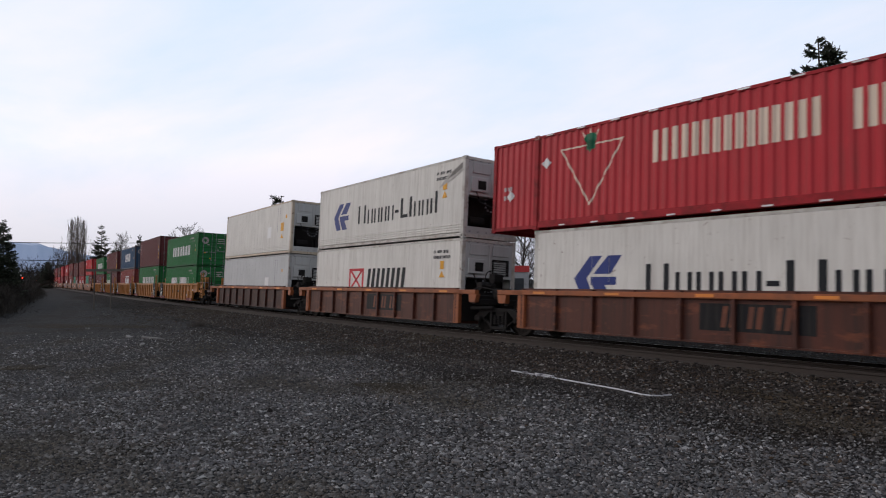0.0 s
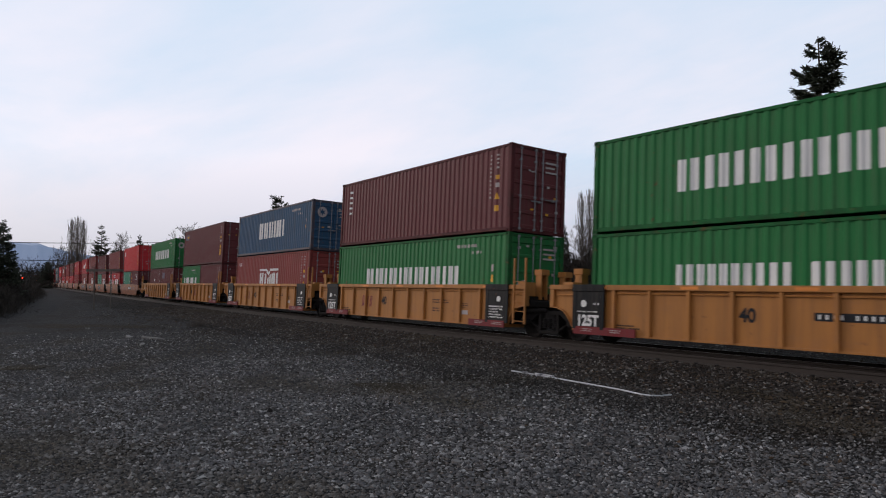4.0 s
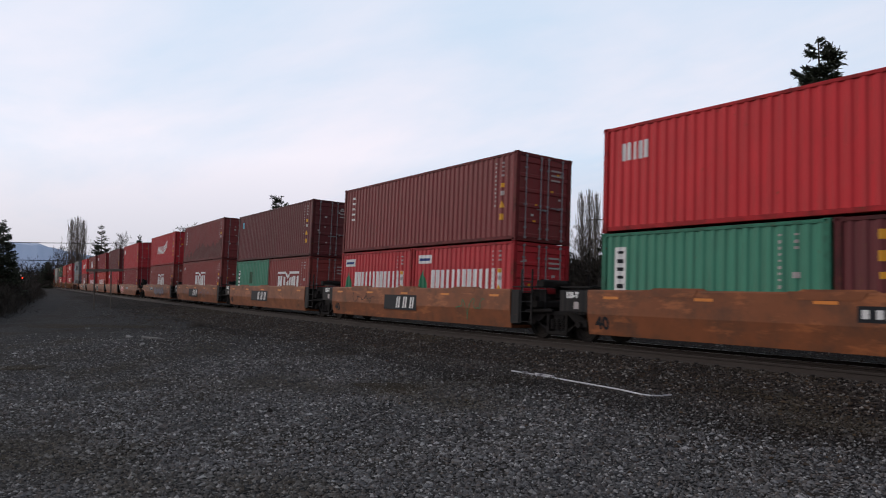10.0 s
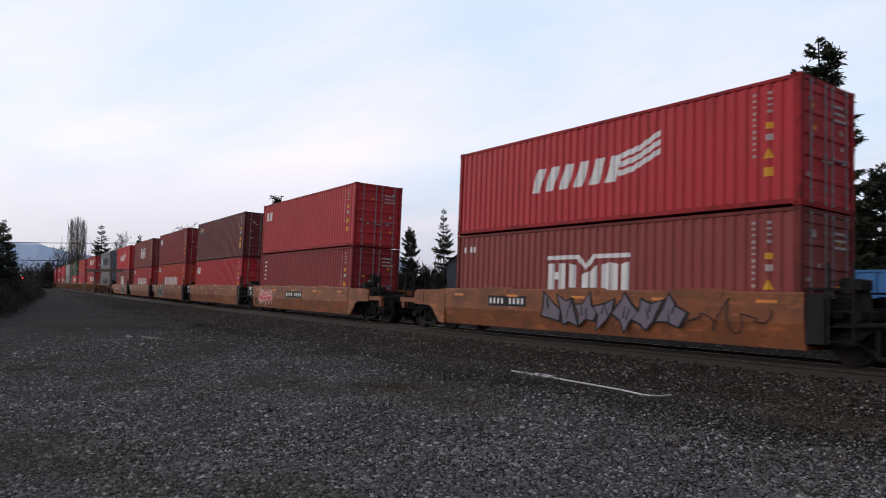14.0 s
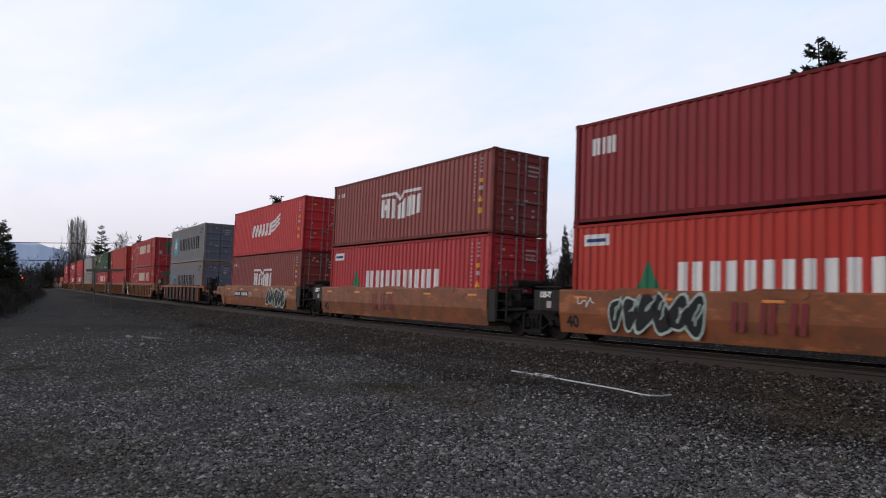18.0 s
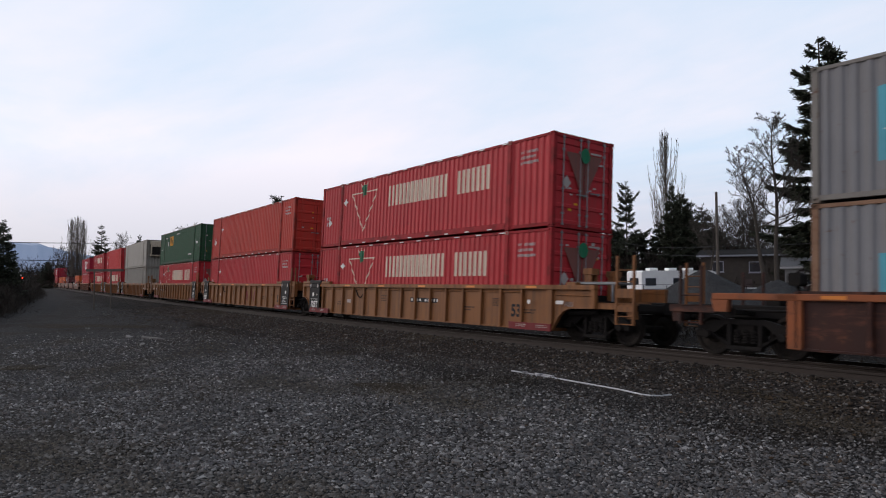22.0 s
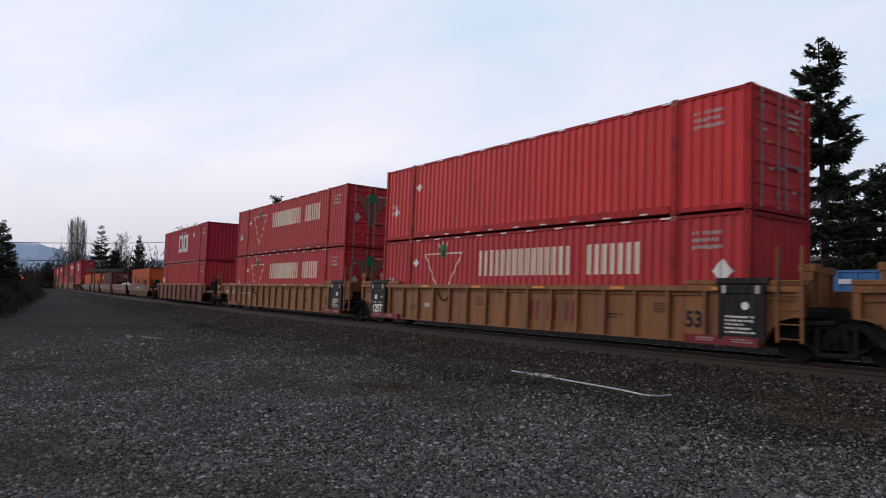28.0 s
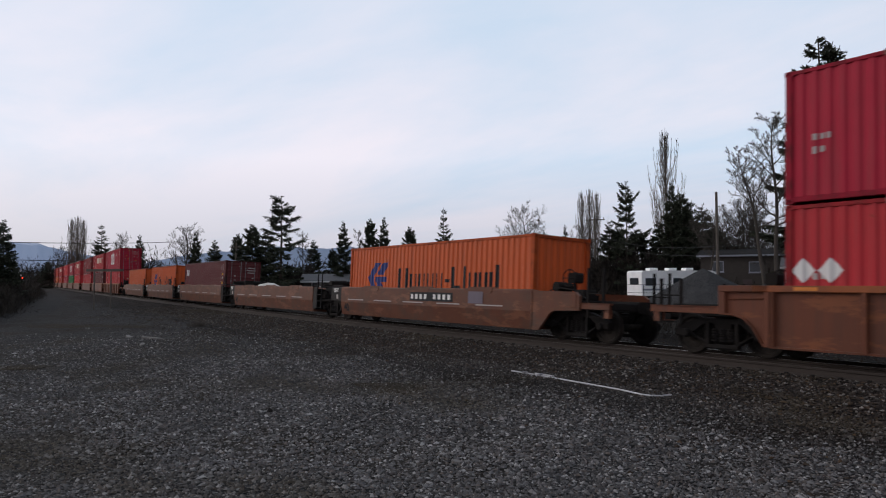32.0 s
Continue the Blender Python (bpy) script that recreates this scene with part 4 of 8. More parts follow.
    for level, (name, ink, polys) in enumerate(marks):
        up = 0.004 + 0.003 * level
        if name == "brand_mark" and not far:
            for poly in polys:
                part("letter_block", painted([poly], wall_y, ribbed, up), PAINT[ink], box)
        elif polys:
            on_rail = name == "reflector_strip"
            pt = part(name, painted(polys, wall_y - (0.02 if on_rail else 0.0), ribbed and not on_rail, up), PAINT[ink], box)
            if len(polys) > 1:
                pt["kind"] = "stuff"
    RIDERS.append((box, s, pose(along, 0, z)))
    return box


REEFER = {}


def cached_reefer(H, W):
    if (H, W) not in REEFER:
        REEFER[(H, W)] = [p.mesh("cooling_unit") for p in reefer_unit(H, W)]
    return REEFER[(H, W)]


def end_marks(box, L, W, H, items):
    """Small plates on the doors: colour and rectangles in y and z on the end that faces +x."""
    for ink, rects in items:
        so = Solid()
        for y0, y1, z0, z1 in rects:
            so.add([(L / 2 - 0.024, y0, z0), (L / 2 - 0.024, y1, z0), (L / 2 - 0.024, y1, z1), (L / 2 - 0.024, y0, z1)], [(0, 1, 2, 3)])
        part("door_markings", so, PAINT[ink], box)["kind"] = "stuff"


# ---- well cars ----
def ladder_mesh(h):
    so = Solid()
    for x in (0.0, 0.52):
        so.box(x, x + 0.06, -0.03, 0.03, 0.0, h, 0.008)
    for i in range(5):
        z = 0.08 + i * 0.3
        so.tube((0.03, -0.01, z), (0.55, -0.01, z), 0.014, sides=6)
    return so


def wheelset_mesh():
    so = Solid().tube((0, -0.72, 0), (0, 0.72, 0), 0.085, sides=10)
    for s in (-1, 1):
        so.disc([(s * 0.665, 0.1), (s * 0.67, 0.2), (s * 0.715, 0.34), (s * 0.68, 0.39), (s * 0.675, 0.495), (s * 0.70, 0.5), (s * 0.71, 0.475), (s * 0.80, 0.465), (s * 0.805, 0.40), (s * 0.755, 0.36), (s * 0.765, 0.2), (s * 0.82, 0.12)], 24)
    return so


def side_frame_mesh():
    """The cast side frame of a bogie, about its middle, facing -y: an arched top bar, sloping lower bars and a spring seat, open between them."""
    so = Solid()
    so.prism([(-1.2, 0.52), (-1.16, 0.42), (-0.72, 0.46), (-0.46, 0.66), (0.46, 0.66), (0.72, 0.46), (1.16, 0.42), (1.2, 0.52), (1.0, 0.64), (0.5, 0.78), (-0.5, 0.78), (-1.0, 0.64)], -0.07, 0.07)
    for k in (-1, 1):
        so.prism([(k * 0.98, 0.48), (k * 0.84, 0.48), (k * 0.34, 0.12), (k * 0.34, 0.24), (k * 0.42, 0.26)][::k], -0.06, 0.06)
        so.box(k * 0.37 - 0.05, k * 0.37 + 0.05, -0.09, 0.09, 0.14, 0.70, 0.012)
        so.box(k * 1.06 - 0.14, k * 1.06 + 0.14, -0.11, 0.11, 0.33, 0.52, 0.03)
    return so.box(-0.4, 0.4, -0.1, 0.1, 0.08, 0.18, 0.02)


def spring_mesh():
    """One coil spring standing upright, as a ringed body."""
    so = Solid()
    prof = [(0.24, 0.06)]
    for k in range(5):
        z = 0.25 + k * 0.062
        prof += [(z, 0.088), (z + 0.034, 0.088), (z + 0.048, 0.062)]
    n = 10
    for z, r in prof:
        so.v += [(r * math.cos(2 * math.pi * i / n), r * math.sin(2 * math.pi * i / n), z) for i in range(n)]
    so.f = [(j * n + i, j * n + (i + 1) % n, (j + 1) * n + (i + 1) % n, (j + 1) * n + i) for j in range(len(prof) - 1) for i in range(n)]
    return so


def cap_mesh():
    return Solid().disc([(-0.11, 0.05), (-0.105, 0.085), (-0.02, 0.11), (0.0, 0.11)], 12)


SPINNERS = []


def bogie(car, x, s, far=False):
    b = part("bogie", cached("bolster", lambda: Solid().box(-0.2, 0.2, -1.0, 1.0, 0.42, 0.72, 0.03).tube((0, 0, 0.6), (0, 0, 0.86), 0.3, sides=14).box(-0.75, -0.68, -0.95, 0.95, 0.3, 0.4).box(0.68, 0.75, -0.95, 0.95, 0.3, 0.4)), STEEL, car, "black cast-steel bogie", at=pose(x, 0, 0))
    for sy in (-1, 1):
        part("side_frame", cached("side_frame", side_frame_mesh), STEEL, b, at=pose(0, sy * 0.98, 0))
        if not far:
            for dx in (-0.2, 0.0, 0.2):
                part("spring", cached("spring", spring_mesh), STEEL, b, at=pose(dx, sy * 0.98, 0))
        for dx in ((-0.915, 0.915) if not far else ()):
            part("axle_cap", cached("axle_cap", cap_mesh), STEEL, b, at=pose(dx, sy * 1.06, 0.41, 0, 0, 0 if sy < 0 else 180))
    for dx in (-0.915, 0.915):
        w = part("wheelset", cached("wheelset", wheelset_mesh), WHEEL, b, "wheelset with worn steel treads", at=pose(dx, 0, 0.465 + RAIL_TOP))
        SPINNERS.append((w, s + x + dx, dx))
    return b


def side_ribbed(hw):
    """The plate of a ribbed side, with its foot flange."""
    return Solid().box(-hw, hw, -1.44, -1.41, 0.22, 1.42).box(-hw, hw, -1.5, -1.40, 0.20, 0.245)


def side_smooth(hw):
    """The folded plate of a smooth side: upright above, drawn in below, with folded lips on the top edge."""
    so = Solid().section([(-1.50, 0.74), (-1.50, 1.36), (-1.48, 1.40), (-1.38, 1.40), (-1.36, 1.36), (-1.36, 0.25), (-1.40, 0.2)], -hw, hw)
    return so


def lip_mesh():
    return Solid().prism([(-0.75, 1.30), (-0.65, 1.24), (0.65, 1.24), (0.75, 1.30), (0.78, 1.41), (-0.78, 1.41)], -1.512, -1.499)


def notch_mesh():
    return Solid().prism([(-0.8, 1.40), (0.8, 1.40), (0.68, 1.455), (-0.68, 1.455)], -1.47, -1.40)


def rib_mesh():
    so = Solid().box(-0.05, 0.05, -1.54, -1.44, 0.24, 1.40, 0.012)
    return so.box(-0.06, 0.06, -1.53, -1.43, 0.22, 0.3)


def flipped(so):
    """The same piece for the other side of the car."""
    out = Solid()
    out.v = [(x, -y, z) for x, y, z in so.v]
    out.f = [tuple(reversed(f)) for f in so.f]
    return out


# The pieces of a car's end; x runs outwards from the end of the well, the near side faces -y.
def arch_panel(reach, top):
    """The ribbed side drawn on past the well, with its arch over the wheels."""
    pts = [(0, 0.22), (0.10, 0.22), (0.24, 0.44), (0.38, 0.64), (0.56, 0.80), (0.80, 0.88), (reach, 0.90), (reach, top - 0.2), (reach - 0.1, top - 0.13), (0, top - 0.13)]
    so = Solid().prism(pts, -1.45, -1.41)
    so.box(-0.12, 0.10, -1.54, -1.44, 0.22, top - 0.1, 0.012)
    so.box(reach - 0.16, reach, -1.54, -1.40, 0.90, top - 0.1, 0.012)
    edge = [(0.10, 0.22), (0.24, 0.44), (0.38, 0.64), (0.56, 0.80), (0.80, 0.88), (reach, 0.90)]
    for (xa, za), (xb, zb) in zip(edge, edge[1:]):
        so.prism([(xa, za - 0.015), (xb, zb - 0.015), (xb, zb + 0.015), (xa, za + 0.015)], -1.53, -1.41)
    so.tube((0.15, -1.47, top - 0.28), (reach - 0.2, -1.47, top - 0.30), 0.02, sides=6)
    return so.box(0.0, reach, -1.55, -1.39, top - 0.14, top, 0.012)


def smooth_panel(reach):
    pts = [(0, 0.2), (0.36, 0.2), (0.58, 0.44), (0.82, 0.70), (1.0, 0.79), (reach, 0.82), (reach, 1.22), (reach - 0.16, 1.34), (0.3, 1.36), (0, 1.40)]
    so = Solid().prism(pts, -1.49, -1.40)
    so.box(reach - 0.62, reach - 0.12, -1.505, -1.49, 0.9, 1.26, 0.01)
    return so.box(0.02, 0.08, -1.51, -1.49, 0.2, 1.38)


def open_chord(reach):
    """The top member alone, carried out over the open wheels, with a bracket at its end."""
    so = Solid().box(-0.1, reach, -1.55, -1.39, 1.21, 1.358, 0.015)
    so.box(-0.16, 0.14, -1.54, -1.40, 0.22, 1.25, 0.015)
    return so.prism([(reach - 0.38, 1.22), (reach - 0.34, 0.94), (reach - 0.04, 0.94), (reach + 0.04, 1.22)], -1.53, -1.36)


def shelf_mesh(a, b, z):
    so = Solid().box(a, b, -1.44, -1.2, z - 0.05, z, 0.01).box(a, b, -1.44, -1.40, z - 0.17, z)
    return so.box(b - 0.3, b - 0.05, -1.40, -1.25, z - 0.4, z - 0.04, 0.015)


def tower_mesh(x):
    """The tall climbing frame at the corner of a car."""
    so = Solid()
    for k in (0.0, 0.56):
        so.box(x + k, x + k + 0.07, -1.48, -1.41, 0.5, 2.3, 0.01)
        so.box(x + k, x + k + 0.06, -1.40, -0.8, 1.05, 1.11)
    so.box(x + 0.05, x + 0.58, -1.47, -1.45, 1.2, 1.44).box(x + 0.05, x + 0.58, -1.47, -1.43, 0.84, 0.98)
    for z in (0.52, 0.72, 1.62, 1.92):
        so.tube((x + 0.03, -1.46, z), (x + 0.6, -1.46, z), 0.016, sides=6)
    return so


def centre_sill_mesh(reach):
    """The dark beam that runs out to the coupler, with its cross members, pipes and levers."""
    so = Solid().box(0.0, reach, -0.36, 0.36, 0.80, 1.12, 0.03).box(-0.05, 0.05, -1.38, 1.38, 0.3, 1.3)
    so.box(reach - 0.24, reach - 0.06, -1.3, 1.3, 0.86, 1.06, 0.02)
    so.box(reach * 0.5 - 0.1, reach * 0.5 + 0.1, -1.2, 1.2, 0.88, 1.02, 0.02)
    for y, z in ((-0.9, 1.0), (-0.62, 0.92), (0.8, 1.0)):
        so.tube((0.0, y, z), (reach - 0.1, y, z - 0.04), 0.03, sides=6)
    so.box(0.25, 0.75, -1.1, -0.5, 0.98, 1.2, 0.03)
    return so.tube((0.5, -1.25, 0.74), (1.5, -1.1, 0.78), 0.06, sides=8)


def walkway_mesh(a, b):
    so = Solid()
    n = max(2, int((b - a) / 0.09))
    for i in range(n):
        x = a + (b - a) * i / n
        so.box(x, x + 0.05, -1.12, -0.45, 1.60, 1.63)
    for y in (-1.12, -0.49):
        so.box(a, b, y, y + 0.04, 1.57, 1.635)
    for x in (a + 0.1, b - 0.15):
        so.box(x, x + 0.05, -1.1, -1.05, 1.1, 1.6)
    return so


def gear_mesh():
    """Brake gear on an end: a hand wheel on its post, a drum, valves and bent pipes."""
    so = Solid().tube((0.5, -0.95, 1.5), (0.5, -0.35, 1.5), 0.15, sides=12).tube((0.95, -0.6, 1.12), (0.95, -0.6, 1.95), 0.045, sides=8)
    so.box(0.82, 1.12, -0.78, -0.42, 1.62, 1.92, 0.04)
    for i in range(12):
        p, q = [(0.95 + 0.26 * math.cos(2 * math.pi * k / 12), -0.85, 1.76 + 0.26 * math.sin(2 * math.pi * k / 12)) for k in (i, i + 1)]
        so.tube(p, q, 0.018, sides=5)
    so.tube((0.7, -0.85, 1.76), (1.2, -0.85, 1.76), 0.014, sides=5).tube((0.95, -0.85, 1.5), (0.95, -0.85, 2.0), 0.014, sides=5)
    so.box(1.35, 1.7, -1.0, -0.5, 1.12, 1.42, 0.03).pipe([(0.3, -1.2, 1.3), (0.9, -1.25, 1.46), (1.5, -1.2, 1.4), (1.9, -1.1, 1.15)], 0.022, 6)
    return so


def rail_posts_mesh(a, b, top):
    so = Solid()
    for x in (a, b):
        so.box(x, x + 0.07, -1.42, -1.35, 0.62, top, 0.01)
    for z in (0.66, 1.3):
        so.tube((a + 0.03, -1.39, z), (b + 0.03, -1.39, z), 0.016, sides=6)
    return so


def black_joint_mesh(reach, ladder):
    """The black end of a smooth unit over a shared bogie: a panel, a thin deck and, on one corner, a ladder."""
    so = Solid().box(0.0, 0.4 if ladder else reach, -1.47, -1.41, 0.35 if ladder else 0.78, 1.38, 0.01)
    so.box(0.0, reach, -1.44, -0.9, 1.46, 1.49).box(0.4, reach, -1.0, -0.94, 0.7, 1.4)
    if ladder:
        for x in (0.44, 0.92):
            so.box(x, x + 0.05, -1.47, -1.42, 0.36, 2.0, 0.008)
        for k in range(5):
            so.tube((0.46, -1.45, 0.42 + 0.3 * k), (0.95, -1.45, 0.42 + 0.3 * k), 0.014, sides=6)
    return so


def hose_mesh():
    return Solid().pipe([(0, 0, 0), (0.12, 0.03, -0.2), (0.3, 0.05, -0.32), (0.5, 0.05, -0.28)], 0.028, 6)


def coupler_mesh():
    return Solid().box(-0.7, 0.15, -0.11, 0.11, 0.76, 0.96, 0.02).box(0.1, 0.4, -0.17, 0.17, 0.70, 1.0, 0.04).box(0.3, 0.45, -0.2, 0.02, 0.72, 0.98, 0.03)


def text_mesh(body, size):
    cu = bpy.data.curves.new("writing", "FONT")
    cu.body, cu.size, cu.align_x, cu.align_y, cu.offset = body, size, "CENTER", "CENTER", 0.016
    ob = bpy.data.objects.new("writing", cu)
    scene.collection.objects.link(ob)
    bpy.context.view_layer.update()
    me = bpy.data.meshes.new_from_object(ob.evaluated_get(bpy.context.evaluated_depsgraph_get()))
    bpy.data.objects.remove(ob)
    me.materials.clear()
    me.materials.append(None)
    return me


def lettering(body, size, ink, car, x, y, z, label=""):
    me = cached(f"text_{body}_{size}", lambda: text_mesh(body, size))
    return part("lettering", me, PAINT[ink], car, label, at=pose(x, y, z, 90, 0, 0) @ Matrix.Diagonal((0.92, 1.0, 1.0, 1.0)))


STYLE = {
    "yellow": dict(paint="well_yellow", ribbed=True, label="yellow ribbed double-stack well car with black end panels"),
    "orange": dict(paint="well_orange", ribbed=False, label="weathered orange smooth-sided well car with scuffed paint"),
    "brown": dict(paint="well_brown", ribbed=True, label="rust-brown ribbed well car, dirty and worn"),
    "tan": dict(paint="well_tan", ribbed=False, label="faded brown smooth-sided well car with a row of slots"),
}


def well_car(style, size, s, front, rear, marks=None, label="", far=False, coat=""):
    """One unit of a stack car. front, rear: whether that end is the coupler end of the whole car."""
    st = STYLE[style]
    body = PAINT[{"brown53": "well_rust", "yellow53": "well_ochre"}.get(style + size, st["paint"]) if not coat else coat]
    long_ = size == "53"
    hw = 8.32 if long_ else 6.30
    joint = 9.88 if long_ else 7.87
    outer = 11.6 if long_ else 9.6
    yellow, ribbed = style == "yellow", st["ribbed"]
    top = 1.53 if yellow or (style == "brown" and long_) else 1.40
    if style == "brown" and not long_:
        top = 1.36
    car = thing("well_car", on_track(s + run(0)), label or st["label"], "well car", "cars of the stack train")
    key = f"{style}_{size}"
    if ribbed:
        side = cached("wellside_" + key, lambda: side_ribbed(hw))
    else:
        side = cached("wellside_" + key, lambda: side_smooth(hw))
    for turn in (0, 180):
        sd = part("side", side, body, car, at=pose(0, 0, 0, 0, 0, turn))
        if ribbed:
            part("top_chord", cached(f"chord_{key}", lambda: Solid().box(-hw - 0.35, hw + 0.35, -1.55, -1.38, top - 0.14, top, 0.012)), PAINT["chord_rust"] if style == "brown" else body, car, at=pose(0, 0, 0, 0, 0, turn))
            n = (15 if yellow else 10) if long_ else 10
            span = hw - (1.25 if yellow else 0.05)
            for i in range(n if not far else 0):
                x = -span + 2 * span * i / (n - 1)
                part("rib", cached("rib", rib_mesh), body, sd, at=pose(x, 0, 0))
            if yellow:
                part("pipe", cached(f"pipe_{key}", lambda: Solid().tube((-hw + 1.2, -1.47, 1.31), (hw - 1.2, -1.47, 1.31), 0.022, sides=6)), body, sd)
        else:
            n = 5
            for i in range(3):
                x = (i - 1) * 3.7
                part("folded_lip", cached("lip", lip_mesh), body, sd, at=pose(x, 0, 0))
                part("folded_lip", cached("notch", notch_mesh), body, sd, at=pose(x + 0.2, 0, 0))
        part("floor", cached(f"floor_{key}", lambda: Solid().box(-hw + 0.1, -hw + 1.2, -1.38, 1.38, 0.2, 0.345).box(hw - 1.2, hw - 0.1, -1.38, 1.38, 0.2, 0.345).box(-0.4, 0.4, -1.38, 1.38, 0.2, 0.345)
             .box(-hw, hw, -1.38, -1.2, 0.2, 0.32).box(-hw, hw, 1.2, 1.38, 0.2, 0.32)), body, car) if turn == 0 else None
    # small reflectors along the top edge, on the near side
    rf = cached("reflector", lambda: Solid().box(-0.24, 0.24, -0.008, 0.0, -0.035, 0.035))
    for i in range(0 if far or style == "tan" else (6 if long_ else 5)):
        x = -hw + 0.8 + (2 * hw - 1.6) * i / (5 if long_ else 4)
        part("reflector", rf, REFLECT, car, at=pose(x, -1.551 if ribbed else -1.501, top - (0.07 if ribbed else 0.21)))
    # ends
    for sign, is_outer in ((1, front), (-1, rear)):
        at = pose(sign * hw, 0, 0, 0, 0, 0 if sign > 0 else 180)
        reach = (outer if is_outer else joint) - hw - (0.15 if is_outer else 0.5)

        def both(name, key_, make, material, lab=""):
            part(name, cached(key_, make), material, car, lab, at=at)
            part(name, cached(key_ + "_far", lambda: flipped(make())), material, car, lab, at=at)

        part("centre_sill", cached(f"sill_{reach:.2f}", lambda: centre_sill_mesh(reach)), STEEL, car, "black centre sill with pipes", at=at)
        if yellow or (style == "brown" and long_):
            out = (1.75 if yellow else 1.15) if is_outer else reach
            both("end_panel", f"arch_{out:.2f}_{top}", lambda: arch_panel(out, top), body)
            if is_outer:
                both("step_shelf", f"shelf_{out:.2f}", lambda: shelf_mesh(out, reach - 0.1, 1.06), body)
                if not far and not yellow:
                    both("end_rail", f"posts_{reach:.2f}", lambda: rail_posts_mesh(reach - 0.95, reach - 0.4, 1.7), STEEL)
                    part("brake_gear", cached("end_gear", gear_mesh), STEEL, car, at=at)
                if not far and yellow:
                    both("climbing_frame", f"tower_{reach:.2f}", lambda: tower_mesh(reach - 0.72), body)
                    part("walkway", cached("walkway", lambda: walkway_mesh(0.35, 2.1)), GALV, car, "thin grey grating walkway", at=at)
        elif style == "brown":
            out = 1.85 if is_outer else reach
            both("end_chord", f"endchord_{out:.2f}", lambda: open_chord(out), PAINT["chord_rust"])
            if is_outer:
                both("step_shelf", f"shelfb_{out:.2f}", lambda: shelf_mesh(out, reach - 0.1, 1.08), body)
                both("end_rail", f"posts_{reach:.2f}", lambda: rail_posts_mesh(reach - 0.95, reach - 0.4, 2.0), body)
            part("brake_gear", cached("end_gear", gear_mesh), STEEL, car, at=at)
        elif is_outer:
            both("end_panel", "smooth_panel", lambda: smooth_panel(2.0), body)
            both("step_shelf", f"shelfo_{reach:.2f}", lambda: shelf_mesh(2.0, reach - 0.1, 1.04), body)
            both("end_rail", f"posts_{reach:.2f}", lambda: rail_posts_mesh(reach - 0.95, reach - 0.4, 2.0), STEEL)
            part("brake_gear", cached("end_gear", gear_mesh), STEEL, car, at=at)
        else:
            both("end_panel", f"blackend_{sign}", lambda: black_joint_mesh(reach, sign > 0), PAINT["black_panel"], "black end panel with thin deck")
            if sign < 0:
                xx = -hw - 0.55
                part("label_plate", painted([oblong(xx + 0.02, xx + 0.20, 0.86, 1.06)], -1.474, False), PAINT["ink_dim"], car)
                if not far:
                    lettering("125-T", 0.21, "ink_white", car, xx - 0.05, -1.478, 1.24)
                    forty = lettering("40", 0.46, "ink_black", car, -hw + 0.5, 0, 0)
                    forty.matrix_basis = pose(-hw + 0.5, -1.461, 0.5, 100.5, 0, 0)
            part("brake_gear", cached("joint_gear", lambda: Solid().tube((0.35, -0.5, 1.62), (0.35, 0.5, 1.62), 0.13, sides=12).box(0.55, 0.85, -0.9, -0.4, 1.49, 1.7, 0.03).box(0.1, 0.3, 0.3, 0.8, 1.2, 1.75, 0.03)), STEEL, car, at=at)
        # guide blocks that steer the boxes into the well
        block_ = cached("guide_block", lambda: Solid().box(0.14, 0.2, -0.14, 0.14, 1.1, 2.0, 0.01).box(0.2, 0.4, -0.14, -0.09, 1.1, 1.95).box(0.2, 0.4, 0.09, 0.14, 1.1, 1.95).box(0.1, 0.44, -0.16, 0.16, 1.86, 2.04, 0.015))
        low_ = cached("guide_block_low", lambda: Solid().box(0.1, 0.5, -0.2, 0.2, 1.2, 1.62, 0.02))
        if yellow and not far:
            part("guide_block", block_, body, car, at=pose(sign * (hw + 0.45), 0, 0) @ pose(0, -0.6, 0, 0, 0, 0 if sign > 0 else 180))
            part("guide_block", block_, body, car, at=pose(sign * (hw + 0.1), 0, 0) @ pose(0, 0.75, 0, 0, 0, 0 if sign > 0 else 180))
            part("guide_block", low_, body, car, at=pose(sign * (hw + 0.3), 0, 0) @ pose(0, -1.1, 0, 0, 0, 0 if sign > 0 else 180))
        part("air_hose", cached("hose", hose_mesh), RUBBER, car, at=pose(sign * (hw + reach - 0.1), 0.3, 1.05, 0, 0, 0 if sign > 0 else 180))
        if is_outer:
            part("coupler", cached("coupler", coupler_mesh), STEEL, car, at=pose(sign * (outer - 0.05), 0, 0, 0, 0, 0 if sign > 0 else 180))
            bogie(car, sign * (hw + (1.5 if style in ("orange", "tan") else 1.35)), s, far)
    if not rear:
        bogie(car, -joint, s, far)
    # ladder at the forward corner of the near side
    if yellow and not far and not front:
        part("ladder", cached("ladder", lambda: ladder_mesh(2.0)), body, car, at=pose(hw + 0.5, -1.56, 0.34))
